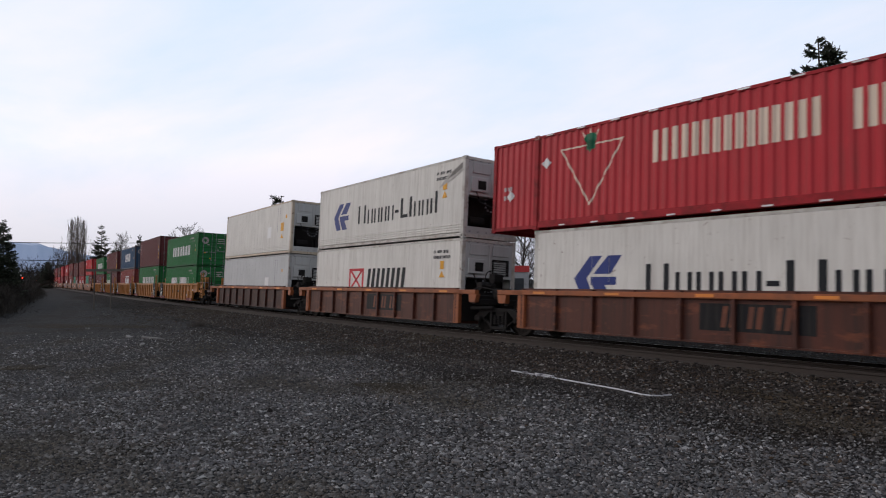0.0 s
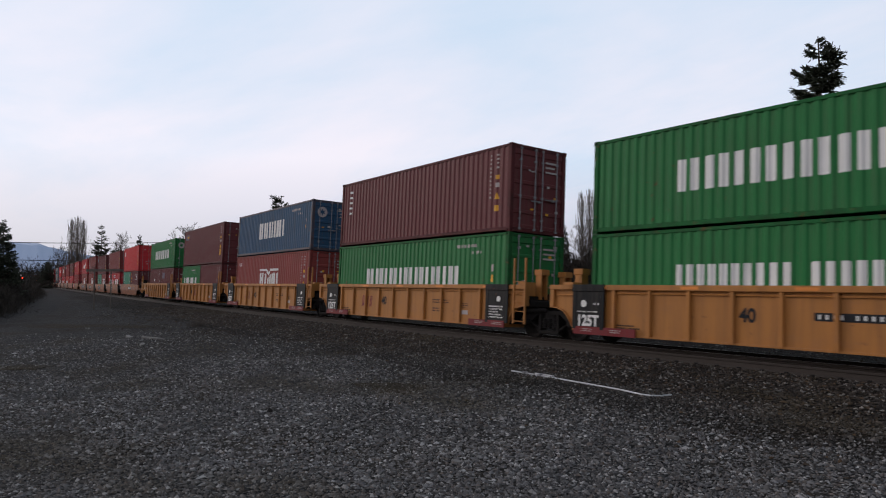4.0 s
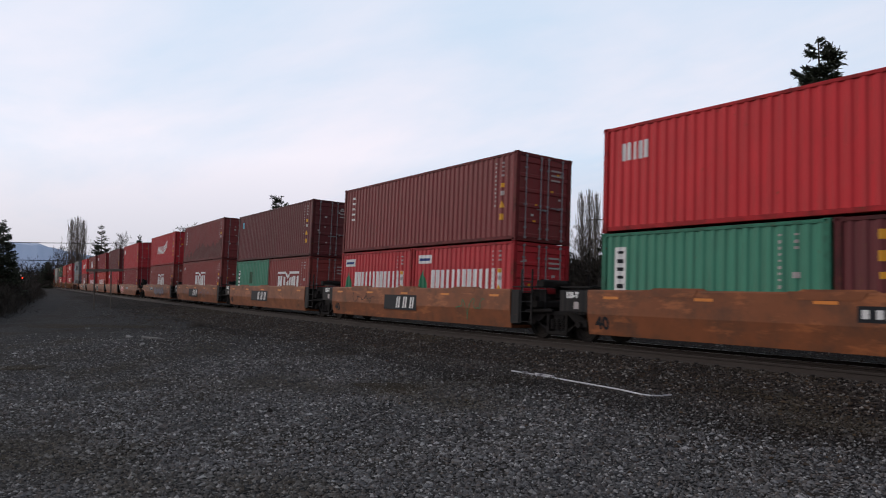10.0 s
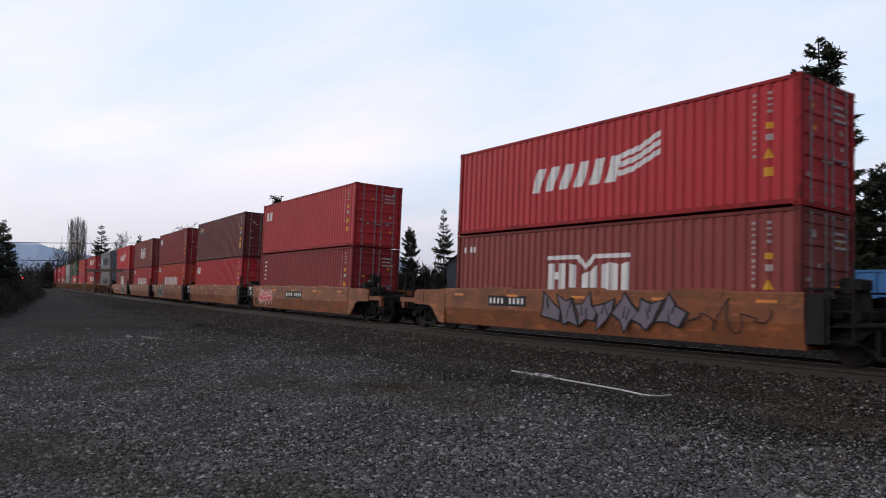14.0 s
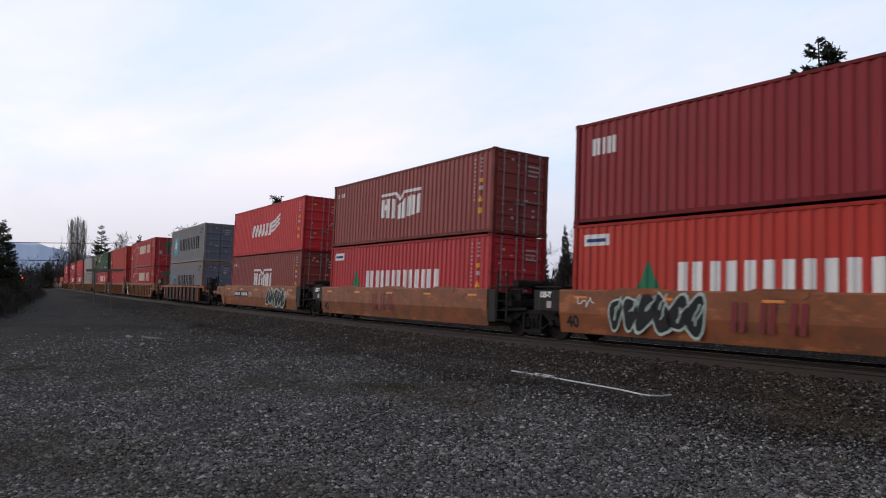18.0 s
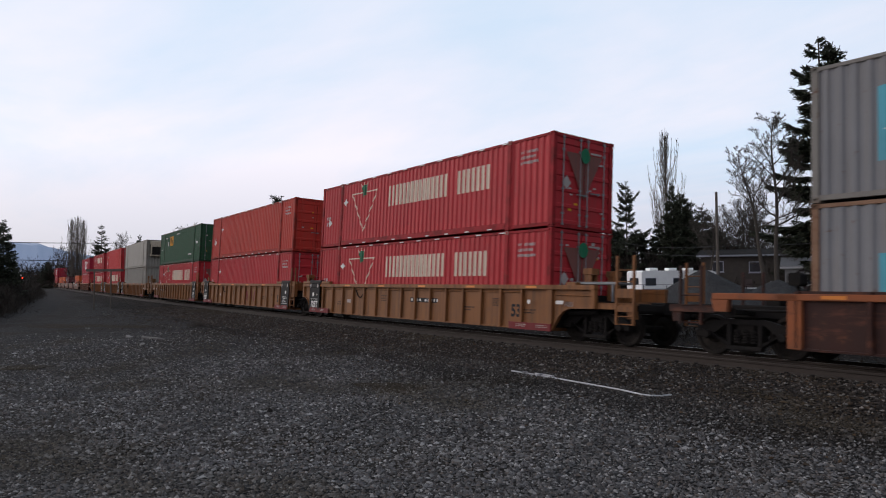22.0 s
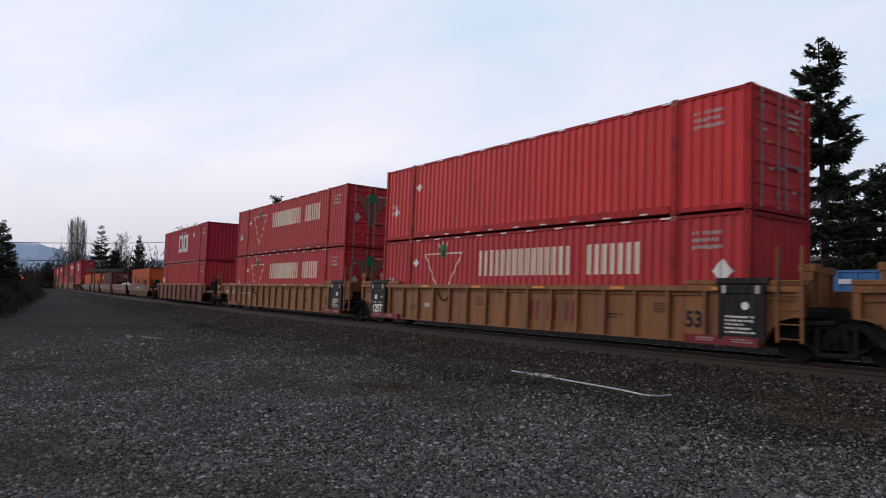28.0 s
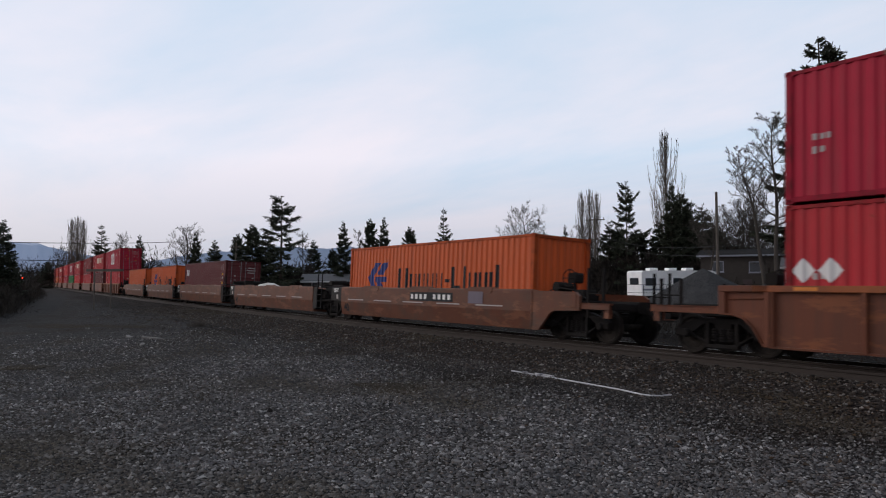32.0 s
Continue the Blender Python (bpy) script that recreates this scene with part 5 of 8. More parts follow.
    # plates and markings of the near side
    if yellow and not far:
        y = -1.546
        panel = cached("data_panel", lambda: Solid().box(-0.56, 0.56, -0.02, 0.0, -0.47, 0.55).box(-0.56, -0.42, -0.032, 0.0, -0.47, 0.55, 0.006).box(0.42, 0.56, -0.032, 0.0, -0.47, 0.55, 0.006).box(-0.56, 0.56, -0.05, 0.0, 0.55, 0.74, 0.01))
        bars = []
        for x, is_out in ((-hw + 0.42, rear), (hw - 0.30, front)):
            if is_out:
                sgn = 1 if x < 0 else -1
                bars += disc_marks(x + sgn * 0.55, 1.02, 0.07) + [oblong(x - sgn * 0.9, x - sgn * 0.6, 0.98, 1.08)]
                part("label_plate", painted([oblong(x - sgn * 1.0 - 0.16, x - sgn * 1.0 + 0.16, 0.92, 1.06)], -1.446, False), PAINT["ink_dim"], car)
                part("lettering", painted(rows_of_bars(x + sgn * 0.3, x + sgn * 0.9, 0.8, 2, 0.05, 4) if sgn > 0 else rows_of_bars(x - 0.9, x - 0.3, 0.8, 2, 0.05, 4), -1.446, False), PAINT["ink_black"], car)
                continue
            part("data_panel", panel, PAINT["black_panel"], car, "black data panel with white lettering", at=pose(x, y, 0.80))
            if long_:
                part("panel_cover", cached("panel_cover", lambda: Solid().box(-0.62, 0.62, -1.56, -1.36, 1.545, 1.70, 0.03)), PAINT["black_panel"], car, "black padded cover", at=pose(x, 0, 0))
                for k in (-1, 1):
                    part("chord_cover", cached("chord_cover", lambda: Solid().box(-0.42, 0.42, -1.53, -1.36, 1.535, 1.65, 0.02)), body, car, at=pose(x + k * 1.06, 0, 0))
                    part("reflector", cached("panel_reflector", lambda: Solid().box(-0.05, 0.05, -0.008, 0, -0.09, 0.09)), PAINT["ink_dim"], car, at=pose(x + k * 0.4, -1.598, 1.44))
            if x < 0:
                lettering("125T", 0.40, "ink_white", car, x, y - 0.034, 0.55)
                bars += rows_of_bars(x - 0.4, x + 0.4, 0.82, 1, 0.04, 4) + disc_marks(x - 0.15, 1.02, 0.10) + rows_of_bars(x + 0.2, x + 0.4, 1.05, 1, 0.07, 4)
            else:
                bars += rows_of_bars(x - 0.38, x + 0.38, 0.86, 5, 0.05, 3) + disc_marks(x + 0.1, 1.08, 0.09)
        part("lettering", painted(bars, y - 0.022, False), PAINT["ink_white"], car)
        for a_, b_ in ((-hw - 0.1, -hw + 2.0), (hw - 1.75, hw + 0.1)):
            part("sill_plate", Solid().box(a_, b_, -1.575, -1.53, 0.19, 0.40), PAINT["dark_red"], car, "dark red sill plate")
        part("lettering", painted(rows_of_bars(-hw + 0.2, -hw + 0.7, 0.35, 2, 0.03, 5) + rows_of_bars(-hw + 1.2, -hw + 1.7, 0.35, 2, 0.03, 6) + rows_of_bars(hw - 1.4, hw - 0.9, 0.35, 2, 0.03, 7) + rows_of_bars(hw - 0.5, hw, 0.35, 2, 0.03, 8), -1.575, False), PAINT["ink_dim"], car)
        if long_:
            hoop = Solid().pipe([(-3.9, -1.47, 1.36), (-3.6, -1.5, 1.05), (-3.45, -1.5, 0.97), (-3.3, -1.5, 0.97), (-3.15, -1.5, 1.08), (-2.9, -1.47, 1.36)], 0.025, 6)
            part("chain", hoop, STEEL, car, "hanging dark chain")
    if marks:
        face = -1.442 if ribbed else -1.502
        for level, (name, ink, polys) in enumerate(marks):
            if name == "stencil_mark":
                for poly in polys:
                    part(name, painted([poly], face, False, 0.006 + 0.004 * level), PAINT[ink], car)
                continue
            pt = part(name, painted(polys, face, False, 0.006 + 0.004 * level), PAINT[ink], car)
            if len(polys) > 3:
                pt["kind"] = "stuff"
    RIDERS.append((car, s, Matrix()))
    return car


# ---- what is painted on the boxes; brand marks are plain shapes in their colours ----
HC, STD = 2.896, 2.591      # high-cube and standard heights


def id_columns(L, H, yellow=True, plate=False):
    x = L / 2
    out = [("lettering", "ink_dim", column_of_bars(x - 1.12, x - 1.03, H * 0.38, H - 0.28, 0.14) + column_of_bars(x - 0.76, x - 0.67, H * 0.72, H - 0.28, 0.14) + [oblong(x - 0.79, x - 0.64, H * 0.52, H * 0.57)])]
    if yellow:
        out.append(("warning_label", "ink_yellow", [[(x - 0.85, H * 0.38), (x - 0.61, H * 0.38), (x - 0.73, H * 0.46)], oblong(x - 0.79, x - 0.64, H * 0.61, H * 0.66), oblong(x - 0.93, x - 0.53, H * 0.20, H * 0.35) if plate else oblong(x - 0.84, x - 0.64, H * 0.24, H * 0.31)]))
    return out


def id_rows(L, H):
    x = L / 2
    return [("lettering", "ink_dim", rows_of_bars(x - 2.9, x - 1.1, H - 0.32, 1, 0.13, 2) + rows_of_bars(x - 2.0, x - 1.4, H - 0.56, 1, 0.12, 4) + [oblong(x - 0.9, x - 0.75, H * 0.56, H * 0.64)]),
            ("warning_label", "ink_yellow", [oblong(x - 0.9, x - 0.76, H * 0.44, H * 0.52)])]


def roof_and_letters(zc):
    """A white block word under a notched bar: the mark on the brown-red boxes."""
    bar = [[(-1.55, zc + 0.38), (-0.35, zc + 0.38), (-0.25, zc + 0.5), (-1.55, zc + 0.5)], [(0.35, zc + 0.38), (1.55, zc + 0.38), (1.55, zc + 0.5), (0.25, zc + 0.5)],
           [(-0.35, zc + 0.38), (0.0, zc + 0.06), (0.0, zc + 0.22), (-0.25, zc + 0.5)], [(0.0, zc + 0.06), (0.35, zc + 0.38), (0.25, zc + 0.5), (0.0, zc + 0.22)]]
    stems = [[(x, zc + low), (x + 0.27, zc + low), (x + 0.27, zc + h2), (x, zc + h1)] for x, low, h1, h2 in
             ((-1.52, -0.5, 0.27, 0.27), (-1.05, -0.54, 0.27, 0.27), (-0.66, -0.58, 0.27, 0.2), (-0.16, -0.63, -0.06, 0.02), (0.14, -0.63, 0.02, 0.2), (0.6, -0.58, 0.2, 0.27), (0.9, -0.54, 0.27, 0.2), (1.25, -0.5, 0.2, 0.27))]
    return bar + stems + [oblong(-1.25, -1.05, zc - 0.2, zc + 0.02)]


def m_flagword(H):
    """A slanted white block word with waving stripes."""
    z = H / 2 - 0.35
    waves = [[(1.1 + k * 0.05, z + 0.12 + k * 0.24), (1.6 + k * 0.1, z + 0.2 + k * 0.26), (2.45, z + 0.55 + k * 0.24), (2.45, z + 0.7 + k * 0.24), (1.6 + k * 0.1, z + 0.36 + k * 0.26), (1.1 + k * 0.05, z + 0.28 + k * 0.24)] for k in range(3)]
    return [("brand_mark", "ink_white", word(-2.45, 1.1, z, z + 0.72, "xxx", 0.25, gap=0.2) + waves)] + id_columns(12.192, H)


def m_notched(H, low=False):
    return [("brand_mark", "ink_white", roof_and_letters(H / 2 + 0.1)), ("lettering", "ink_white", rows_of_bars(-5.7, -4.9, H - 0.42, 1, 0.2, 5))] + id_columns(12.192, H)


def m_peak(L, H):
    """A green peak, a white block word along the lower half, and a small white label."""
    k = L / 12.192
    x0, x1 = (-2.7, 3.04) if k > 0.9 else (-1.75, 2.45)
    px = -3.5 if k > 0.9 else -2.3
    z = 1.02 if H > 2.7 else 0.98
    return [("brand_mark", "ink_white", word(x0, x1, z, z + 0.74, "xxxxxxi", gap=0.22)), ("peak_mark", "ink_green", [[(px - 0.38, z), (px + 0.42, z), (px + 0.02, z + 0.78)]]),
            ("label_plate", "ink_white", [oblong(-L / 2 + 0.4, -L / 2 + 1.3, H - 0.62, H - 0.3)]), ("label_print", "ink_navy", [oblong(-L / 2 + 0.5, -L / 2 + 1.2, H - 0.52, H - 0.42)])] + id_columns(L, H)


def m_long_word(H, n="xxxxxxxxx", low=False):
    z = H / 2 - 0.4
    return [("brand_mark", "ink_white", word(-3.45, 3.45, z, z + 0.8, n, gap=0.2))] + id_rows(12.192, H)


def m_small_mark(L, H):
    return [("brand_mark", "ink_white", word(-L / 2 + 0.6, -L / 2 + 1.5, H - 0.98, H - 0.5, "xxi"))] + id_columns(L, H)


def m_column(H, n=6):
    return [("brand_mark", "ink_white", column_of_bars(-5.38, -5.08, H * 0.42, H - 0.42, 0.24))] + id_columns(12.192, H)


def m_worn(H):
    """The lower half of the wall, where the old paint still covers: a dull patch with a ragged upper edge."""
    rnd = random.Random(4)
    out, x, z = [], -5.6, H * 0.28
    while x < 5.7:
        x2, z2 = x + rnd.uniform(0.15, 0.4), min(H * 0.5, max(H * 0.12, (H * 0.42 if x > -2.5 else H * 0.2) + rnd.uniform(-0.35, 0.3)))
        out.append([(x, 0.17), (x2, 0.17), (x2, z2), (x, z)])
        x, z = x2, z2
    return [("worn_paint", "maroon_dull", out)]


def m_label(H):
    return [("label_plate", "ink_grey", [oblong(-5.5, -4.4, H - 0.8, H - 0.36)]), ("label_print", "ink_yellow", [[(-5.3, H - 0.58), (-4.5, H - 0.66), (-4.5, H - 0.42)]])] + id_columns(12.192, H, plate=True)


def m_triangle(H):
    z = H - 0.57
    outer = [(-5.05, z), (-2.67, z), (-3.86, z - 1.78)]
    leaf = [[(-4.1, z + 0.16), (-3.86, z - 0.26), (-3.62, z + 0.16), (-3.7, z + 0.3), (-4.02, z + 0.3)], oblong(-4.02, -3.7, z - 0.16, z + 0.1)]
    ray = [[(-4.1, z + 0.2), (-3.98, z + 0.2), (-4.2, z + 0.42)], [(-3.9, z + 0.28), (-3.82, z + 0.28), (-3.86, z + 0.5)], [(-3.74, z + 0.2), (-3.62, z + 0.2), (-3.52, z + 0.42)]]
    z0 = H - 1.42
    words = word(-1.8, 2.56, z0, z0 + 0.84, "xxxxxixx", gap=0.2) + word(3.1, 5.04, z0, z0 + 0.84, "xixx", gap=0.2)
    return [("triangle_mark", "ink_cream", ring(outer, 0.055) + ray), ("brand_mark", "ink_cream", words), ("leaf_mark", "ink_green", leaf)] + m_plain53(H)


def m_plain53(H, dia=True):
    out = [("lettering", "ink_dim", rows_of_bars(6.55, 7.5, H - 0.42, 3, 0.10, 9) + rows_of_bars(-7.5, -7.1, H * 0.5, 2, 0.16, 3))]
    out.append(("reflector_strip", "ink_white", [oblong(-5.6 + 1.25 * k, -5.3 + 1.25 * k, H - 0.075, H - 0.035) for k in range(10)] + [oblong(-5.0 + 1.25 * k, -4.75 + 1.25 * k, 0.06, 0.10) for k in range(9)]))
    if dia:
        out.append(("placard", "ink_white", [diamond(-5.6, H - 0.9, 0.19), diamond(-7.2, H - 1.75, 0.19)]))
    return out


def m_initials(H):
    z = H - 2.0
    c = [q for a, b in ((-1.78, -0.2), (0.05, 1.56)) for q in (oblong(a, a + 0.44, z, z + 1.42), oblong(b - 0.44, b, z, z + 1.42), oblong(a + 0.44, b - 0.44, z + 1.14, z + 1.42), oblong(a + 0.44, b - 0.44, z, z + 0.28))]
    return [("brand_mark", "ink_white", c), ("lettering", "ink_white", rows_of_bars(-1.2, 1.0, z + 1.62, 1, 0.09, 8)), ("placard", "ink_white", [diamond(3.74, H - 0.8, 0.2)])] + m_plain53(H, False)


def m_yellow_plate(H):
    return [("brand_plate", "ink_yellow", [oblong(-3.6, -2.15, H - 1.25, H - 0.42)]), ("brand_mark", "ink_black", [oblong(-3.42, -3.0, H - 1.12, H - 0.55), oblong(-2.9, -2.5, H - 1.1, H - 0.75)]), ("placard", "ink_white", [diamond(-4.36, H - 1.05, 0.2)])] + \
           [("lettering", "ink_white", rows_of_bars(-0.8, 0.8, H - 0.3, 1, 0.08, 8) + rows_of_bars(6.6, 7.2, H * 0.55, 1, 0.2, 4) + rows_of_bars(-5.6, -4.6, H - 0.45, 1, 0.12, 4) + rows_of_bars(-7.4, -7.0, H * 0.5, 1, 0.16, 3) + rows_of_bars(4.2, 5.4, 0.7, 1, 0.14, 3))]


def m_emblem_word(H, navy="ink_navy"):
    z = H / 2 - 0.62
    logo = [[(-4.42, z + 0.6), (-3.85, z + 1.22), (-3.4, z + 1.22), (-3.95, z + 0.6)], [(-4.42, z + 0.6), (-3.95, z + 0.6), (-3.65, z), (-4.1, z)], [(-3.7, z + 0.72), (-3.2, z + 1.22), (-2.72, z + 1.22), (-3.1, z + 0.72)],
            oblong(-3.8, -2.9, z + 0.42, z + 0.64), [(-3.75, z + 0.42), (-3.3, z + 0.42), (-3.0, z), (-3.5, z)]]
    zt = z + 0.16
    w = word(-1.96, -1.2, zt, zt + 0.8, "x", stem=0.22, gap=0.08) + word(-1.1, 1.25, zt - 0.04, zt + 0.58, "xxxx", gap=0.2, stem=0.27) + [oblong(1.3, 1.6, zt + 0.24, zt + 0.36), block(1.74, 1.92, zt, zt + 0.8), oblong(1.92, 2.3, zt, zt + 0.13), block(2.42, 2.6, zt, zt + 0.8)]
    w += word(2.7, 3.85, zt - 0.02, zt + 0.58, "xx", gap=0.2, stem=0.27) + [block(3.92, 4.06, zt, zt + 0.58), block(4.24, 4.4, zt, zt + 0.82)]
    return [("brand_logo", navy, logo), ("brand_mark", "ink_black", w)]


def m_crossed_square(H):
    z = H / 2 - 0.52
    sq = [(-2.55, z), (-1.15, z), (-1.15, z + 1.0), (-2.55, z + 1.0)]
    cross = [[(-2.5, z + 0.06), (-2.38, z), (-1.2, z + 0.94), (-1.32, z + 1.0)], [(-2.5, z + 0.94), (-2.38, z + 1.0), (-1.2, z + 0.06), (-1.32, z)]]
    return [("brand_logo", "ink_red", ring(sq, 0.1) + cross), ("brand_mark", "ink_black", word(-0.95, 2.3, z, z + 0.98, "xxxx", 0.12, gap=0.2))]


def m_star(H, low=False):
    z = H / 2 - 0.72
    tx = 4.48 if not low else 3.46
    out = [("brand_logo", "ink_sky", [oblong(-4.82, -3.4, z, z + 1.5)]), ("star_mark", "ink_white", star(-4.1, z + 0.75, 0.62, 0.38)), ("brand_mark", "ink_black", word(-2.7, tx, z + 0.28, z + 1.26, "xxxxxx", gap=0.24))]
    if low:
        out = [("brand_logo", "ink_sky", [oblong(-4.82, -4.45, z - 0.1, z + 1.1), oblong(-4.45, -3.4, z + 0.9, z + 1.1)]), ("paint_patch", "ink_grey", [oblong(-4.4, -3.4, z - 0.3, z + 0.9), oblong(-0.6, 2.2, z - 0.3, z + 0.2), oblong(4.6, 5.6, z - 0.3, z + 0.2)]),
               ("brand_mark", "ink_black", word(-2.55, 3.45, z + 0.28, z + 1.14, "xxxxxx", gap=0.24) + word(-2.5, -0.6, z - 0.4, z - 0.05, "xx") + word(2.3, 3.5, z - 0.4, z - 0.05, "xx"))]
    return out + [("lettering", "ink_black", rows_of_bars(4.6, 5.6, H - 0.35, 2, 0.14, 4))]


def m_broad_word(H):
    z = H / 2 - 0.38
    return [("brand_mark", "ink_white", word(-2.1, 2.15, z, z + 0.94, "ixxxix", gap=0.2))] + id_rows(12.192, H)


def m_reefer(H):
    return [("lettering", "ink_black", rows_of_bars(4.3, 5.4, H - 0.4, 2, 0.12, 4)), ("warning_label", "ink_yellow", [oblong(4.75, 5.0, H - 1.1, H - 0.8), [(4.7, H - 1.4), (5.05, H - 1.4), (4.87, H - 1.15)]])]


def m_soot(H):
    """A soot plume blown back from the forward top corner."""
    rim = [[(5.95, H - 0.2), (5.95, H - 0.5), (5.3, H - 0.78), (4.45, H - 1.02), (5.1, H - 0.56)]]
    core = [[(5.95, H - 0.24), (5.95, H - 0.42), (5.5, H - 0.6), (5.05, H - 0.72), (5.4, H - 0.48)]]
    return [("soot_stain", "soot_thin", rim), ("soot_core", "soot", core)]


def m_white_patch(H, bold=False):
    labels = [oblong(4.5, 4.95, H - 1.62, H - 1.15), [(4.5, H - 2.02), (4.95, H - 2.02), (4.72, H - 1.76)], oblong(5.15, 5.38, H - 0.95, H - 0.75)] if bold else [oblong(4.25, 4.6, 0.16, 0.26), oblong(5.0, 5.15, H - 0.98, H - 0.82)]
    return [("label_plate", "ink_white", [oblong(2.3, 2.95, H * 0.34, H * 0.56)]), ("lettering", "ink_grey", column_of_bars(3.9, 3.98, H * 0.42, H - 0.3, 0.14) + column_of_bars(4.25, 4.33, H * 0.62, H - 0.3, 0.14)), ("warning_label", "ink_yellow", labels)]


def graffiti(x0, x1, lobes, fill, rim, seed):
    """A painted tag as interlocking angular shapes with a rim and a few lighter slashes inside; it spells nothing."""
    rnd = random.Random(seed)
    a, b, c = [], [], []
    n = lobes + 2
    for i in range(n):
        cx = x0 + (x1 - x0) * (i + 0.5) / n
        rx, rz = (x1 - x0) / n * rnd.uniform(0.62, 0.85), rnd.uniform(0.42, 0.56)
        cz, lean, m = 0.8 + rnd.uniform(-0.06, 0.06), rnd.uniform(-0.35, 0.35), 7 + i % 3
        pts = []
        for k in range(m):
            e = (1.15 if k % 2 == i % 2 else 0.62) * rnd.uniform(0.85, 1.15)
            ang = 2 * math.pi * (k + rnd.uniform(-0.2, 0.2)) / m
            dz = rz * e * math.sin(ang)
            pts.append((cx + rx * e * math.cos(ang) + lean * dz, max(0.24, min(1.38, cz + dz))))
        for k in range(m):
            b.append([(cx, cz), pts[k], pts[(k + 1) % m]])
            a.append([(cx + (x - cx) * 0.8, cz + (z - cz) * 0.84) for x, z in ((cx, cz), pts[k], pts[(k + 1) % m])])
        for j in range(2):
            px, pz, d = cx + rnd.uniform(-0.3, 0.2) * rx, cz + rnd.uniform(-0.25, 0.1), rnd.uniform(-0.12, 0.12)
            c.append([(px, pz), (px + 0.05, pz), (px + 0.05 + d, pz + 0.3), (px + 0.02 + d, pz + 0.3)])
    return [("graffiti_rim", rim, b), ("graffiti", fill, a), ("graffiti_highlight", rim, c)]


def bubble_graffiti(x0, x1, lobes, fill, rim, seed):
    """A painted tag as plain swollen lobes with a rim and a few lighter swooshes inside."""
    rnd = random.Random(seed)
    a, b, c = [], [], []
    n = lobes + 1
    for i in range(n):
        cx = x0 + (x1 - x0) * (i + 0.5) / n
        rx, rz = (x1 - x0) / n * rnd.uniform(0.5, 0.78), rnd.uniform(0.42, 0.6)
        cz = 0.8 + rnd.uniform(-0.08, 0.08)
        lean = rnd.uniform(-0.25, 0.25)
        pts = []
        for k in range(18):
            e = 1 + 0.14 * math.sin(3 * k * 0.349 + seed + i)
            dz = rz * e * math.sin(k * 0.349)
            pts.append((cx + rx * e * math.cos(k * 0.349) + lean * dz, max(0.24, min(1.38, cz + dz))))
        b.append(pts)
        a.append([(cx + (x - cx) * 0.82, cz + (z - cz) * 0.86) for x, z in pts])
        for j in range(2):
            px, pz = cx + rnd.uniform(-0.3, 0.2) * rx, cz + rnd.uniform(-0.5, 0.2) * rz
            for m in range(4):
                qx, qz = px + rnd.uniform(0.0, 0.12), pz + rnd.uniform(0.06, 0.14)
                c.append([(px, pz), (px + 0.045, pz), (qx + 0.045, qz), (qx, qz)])
                px, pz = qx, qz
    return [("graffiti_rim", rim, b), ("graffiti", fill, a), ("graffiti_highlight", rim, c)]


def strokes(x0, x1, ink, seed, n=14, z0=0.3, z1=1.3):
    """Thin sprayed scrawl: one crooked line running up and down along the side."""
    rnd = random.Random(seed)
    out, steps = [], n * 3
    phase = rnd.uniform(0, 6.28)
    pts = []
    for k in range(steps + 1):
        f = k / steps
        swing = math.sin(phase + f * n * 1.9) * (0.55 + 0.45 * math.sin(f * 9 + phase))
        pts.append((x0 + (x1 - x0) * (f + 0.05 * math.sin(f * n * 3.1 + phase)), (z0 + z1) / 2 + swing * (z1 - z0) * 0.45 + rnd.uniform(-0.02, 0.02)))
    for (xa, za), (xb, zb) in zip(pts, pts[1:]):
        ln = max(1e-3, math.hypot(xb - xa, zb - za))
        ox, oz = -(zb - za) / ln * 0.014, (xb - xa) / ln * 0.014
        quad = [(xa - ox, za - oz), (xb - ox, zb - oz), (xb + ox, zb + oz), (xa + ox, za + oz)]
        out.append(quad)
    return ("scrawl", ink, out)


def w_letters(ink, x0, x1, z0=0.5, z1=1.14):
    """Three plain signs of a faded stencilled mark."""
    return ("stencil_mark", ink, word(x0, x1, z0, z1, "xxx", 0.06, gap=0.48))


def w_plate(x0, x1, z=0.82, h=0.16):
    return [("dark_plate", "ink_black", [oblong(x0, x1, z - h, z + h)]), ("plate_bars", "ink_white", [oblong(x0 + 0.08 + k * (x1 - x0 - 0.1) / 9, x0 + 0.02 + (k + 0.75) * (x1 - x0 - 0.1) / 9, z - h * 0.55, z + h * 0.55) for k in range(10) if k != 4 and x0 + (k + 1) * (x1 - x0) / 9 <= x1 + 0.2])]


FLOOR = 0.355


def door_plates(box, L, W, H, seed):
    rnd = random.Random(seed)
    w, y_ = [], []
    for side in (-1, 1):
        for k in range(4):
            y = side * rnd.uniform(0.22, 0.85)
            z = rnd.uniform(0.5, H - 0.35)
            (w if rnd.random() < 0.75 else y_).append((y - rnd.uniform(0.03, 0.1), y + 0.06, z, z + rnd.uniform(0.04, 0.1)))
    for k in range(3):
        z = H - 0.5 - 0.16 * k
        w.append((0.3, 0.3 + rnd.uniform(0.35, 0.6), z, z + 0.06))
    end_marks(box, L, W, H, [("ink_dim", w), ("ink_yellow", y_)])


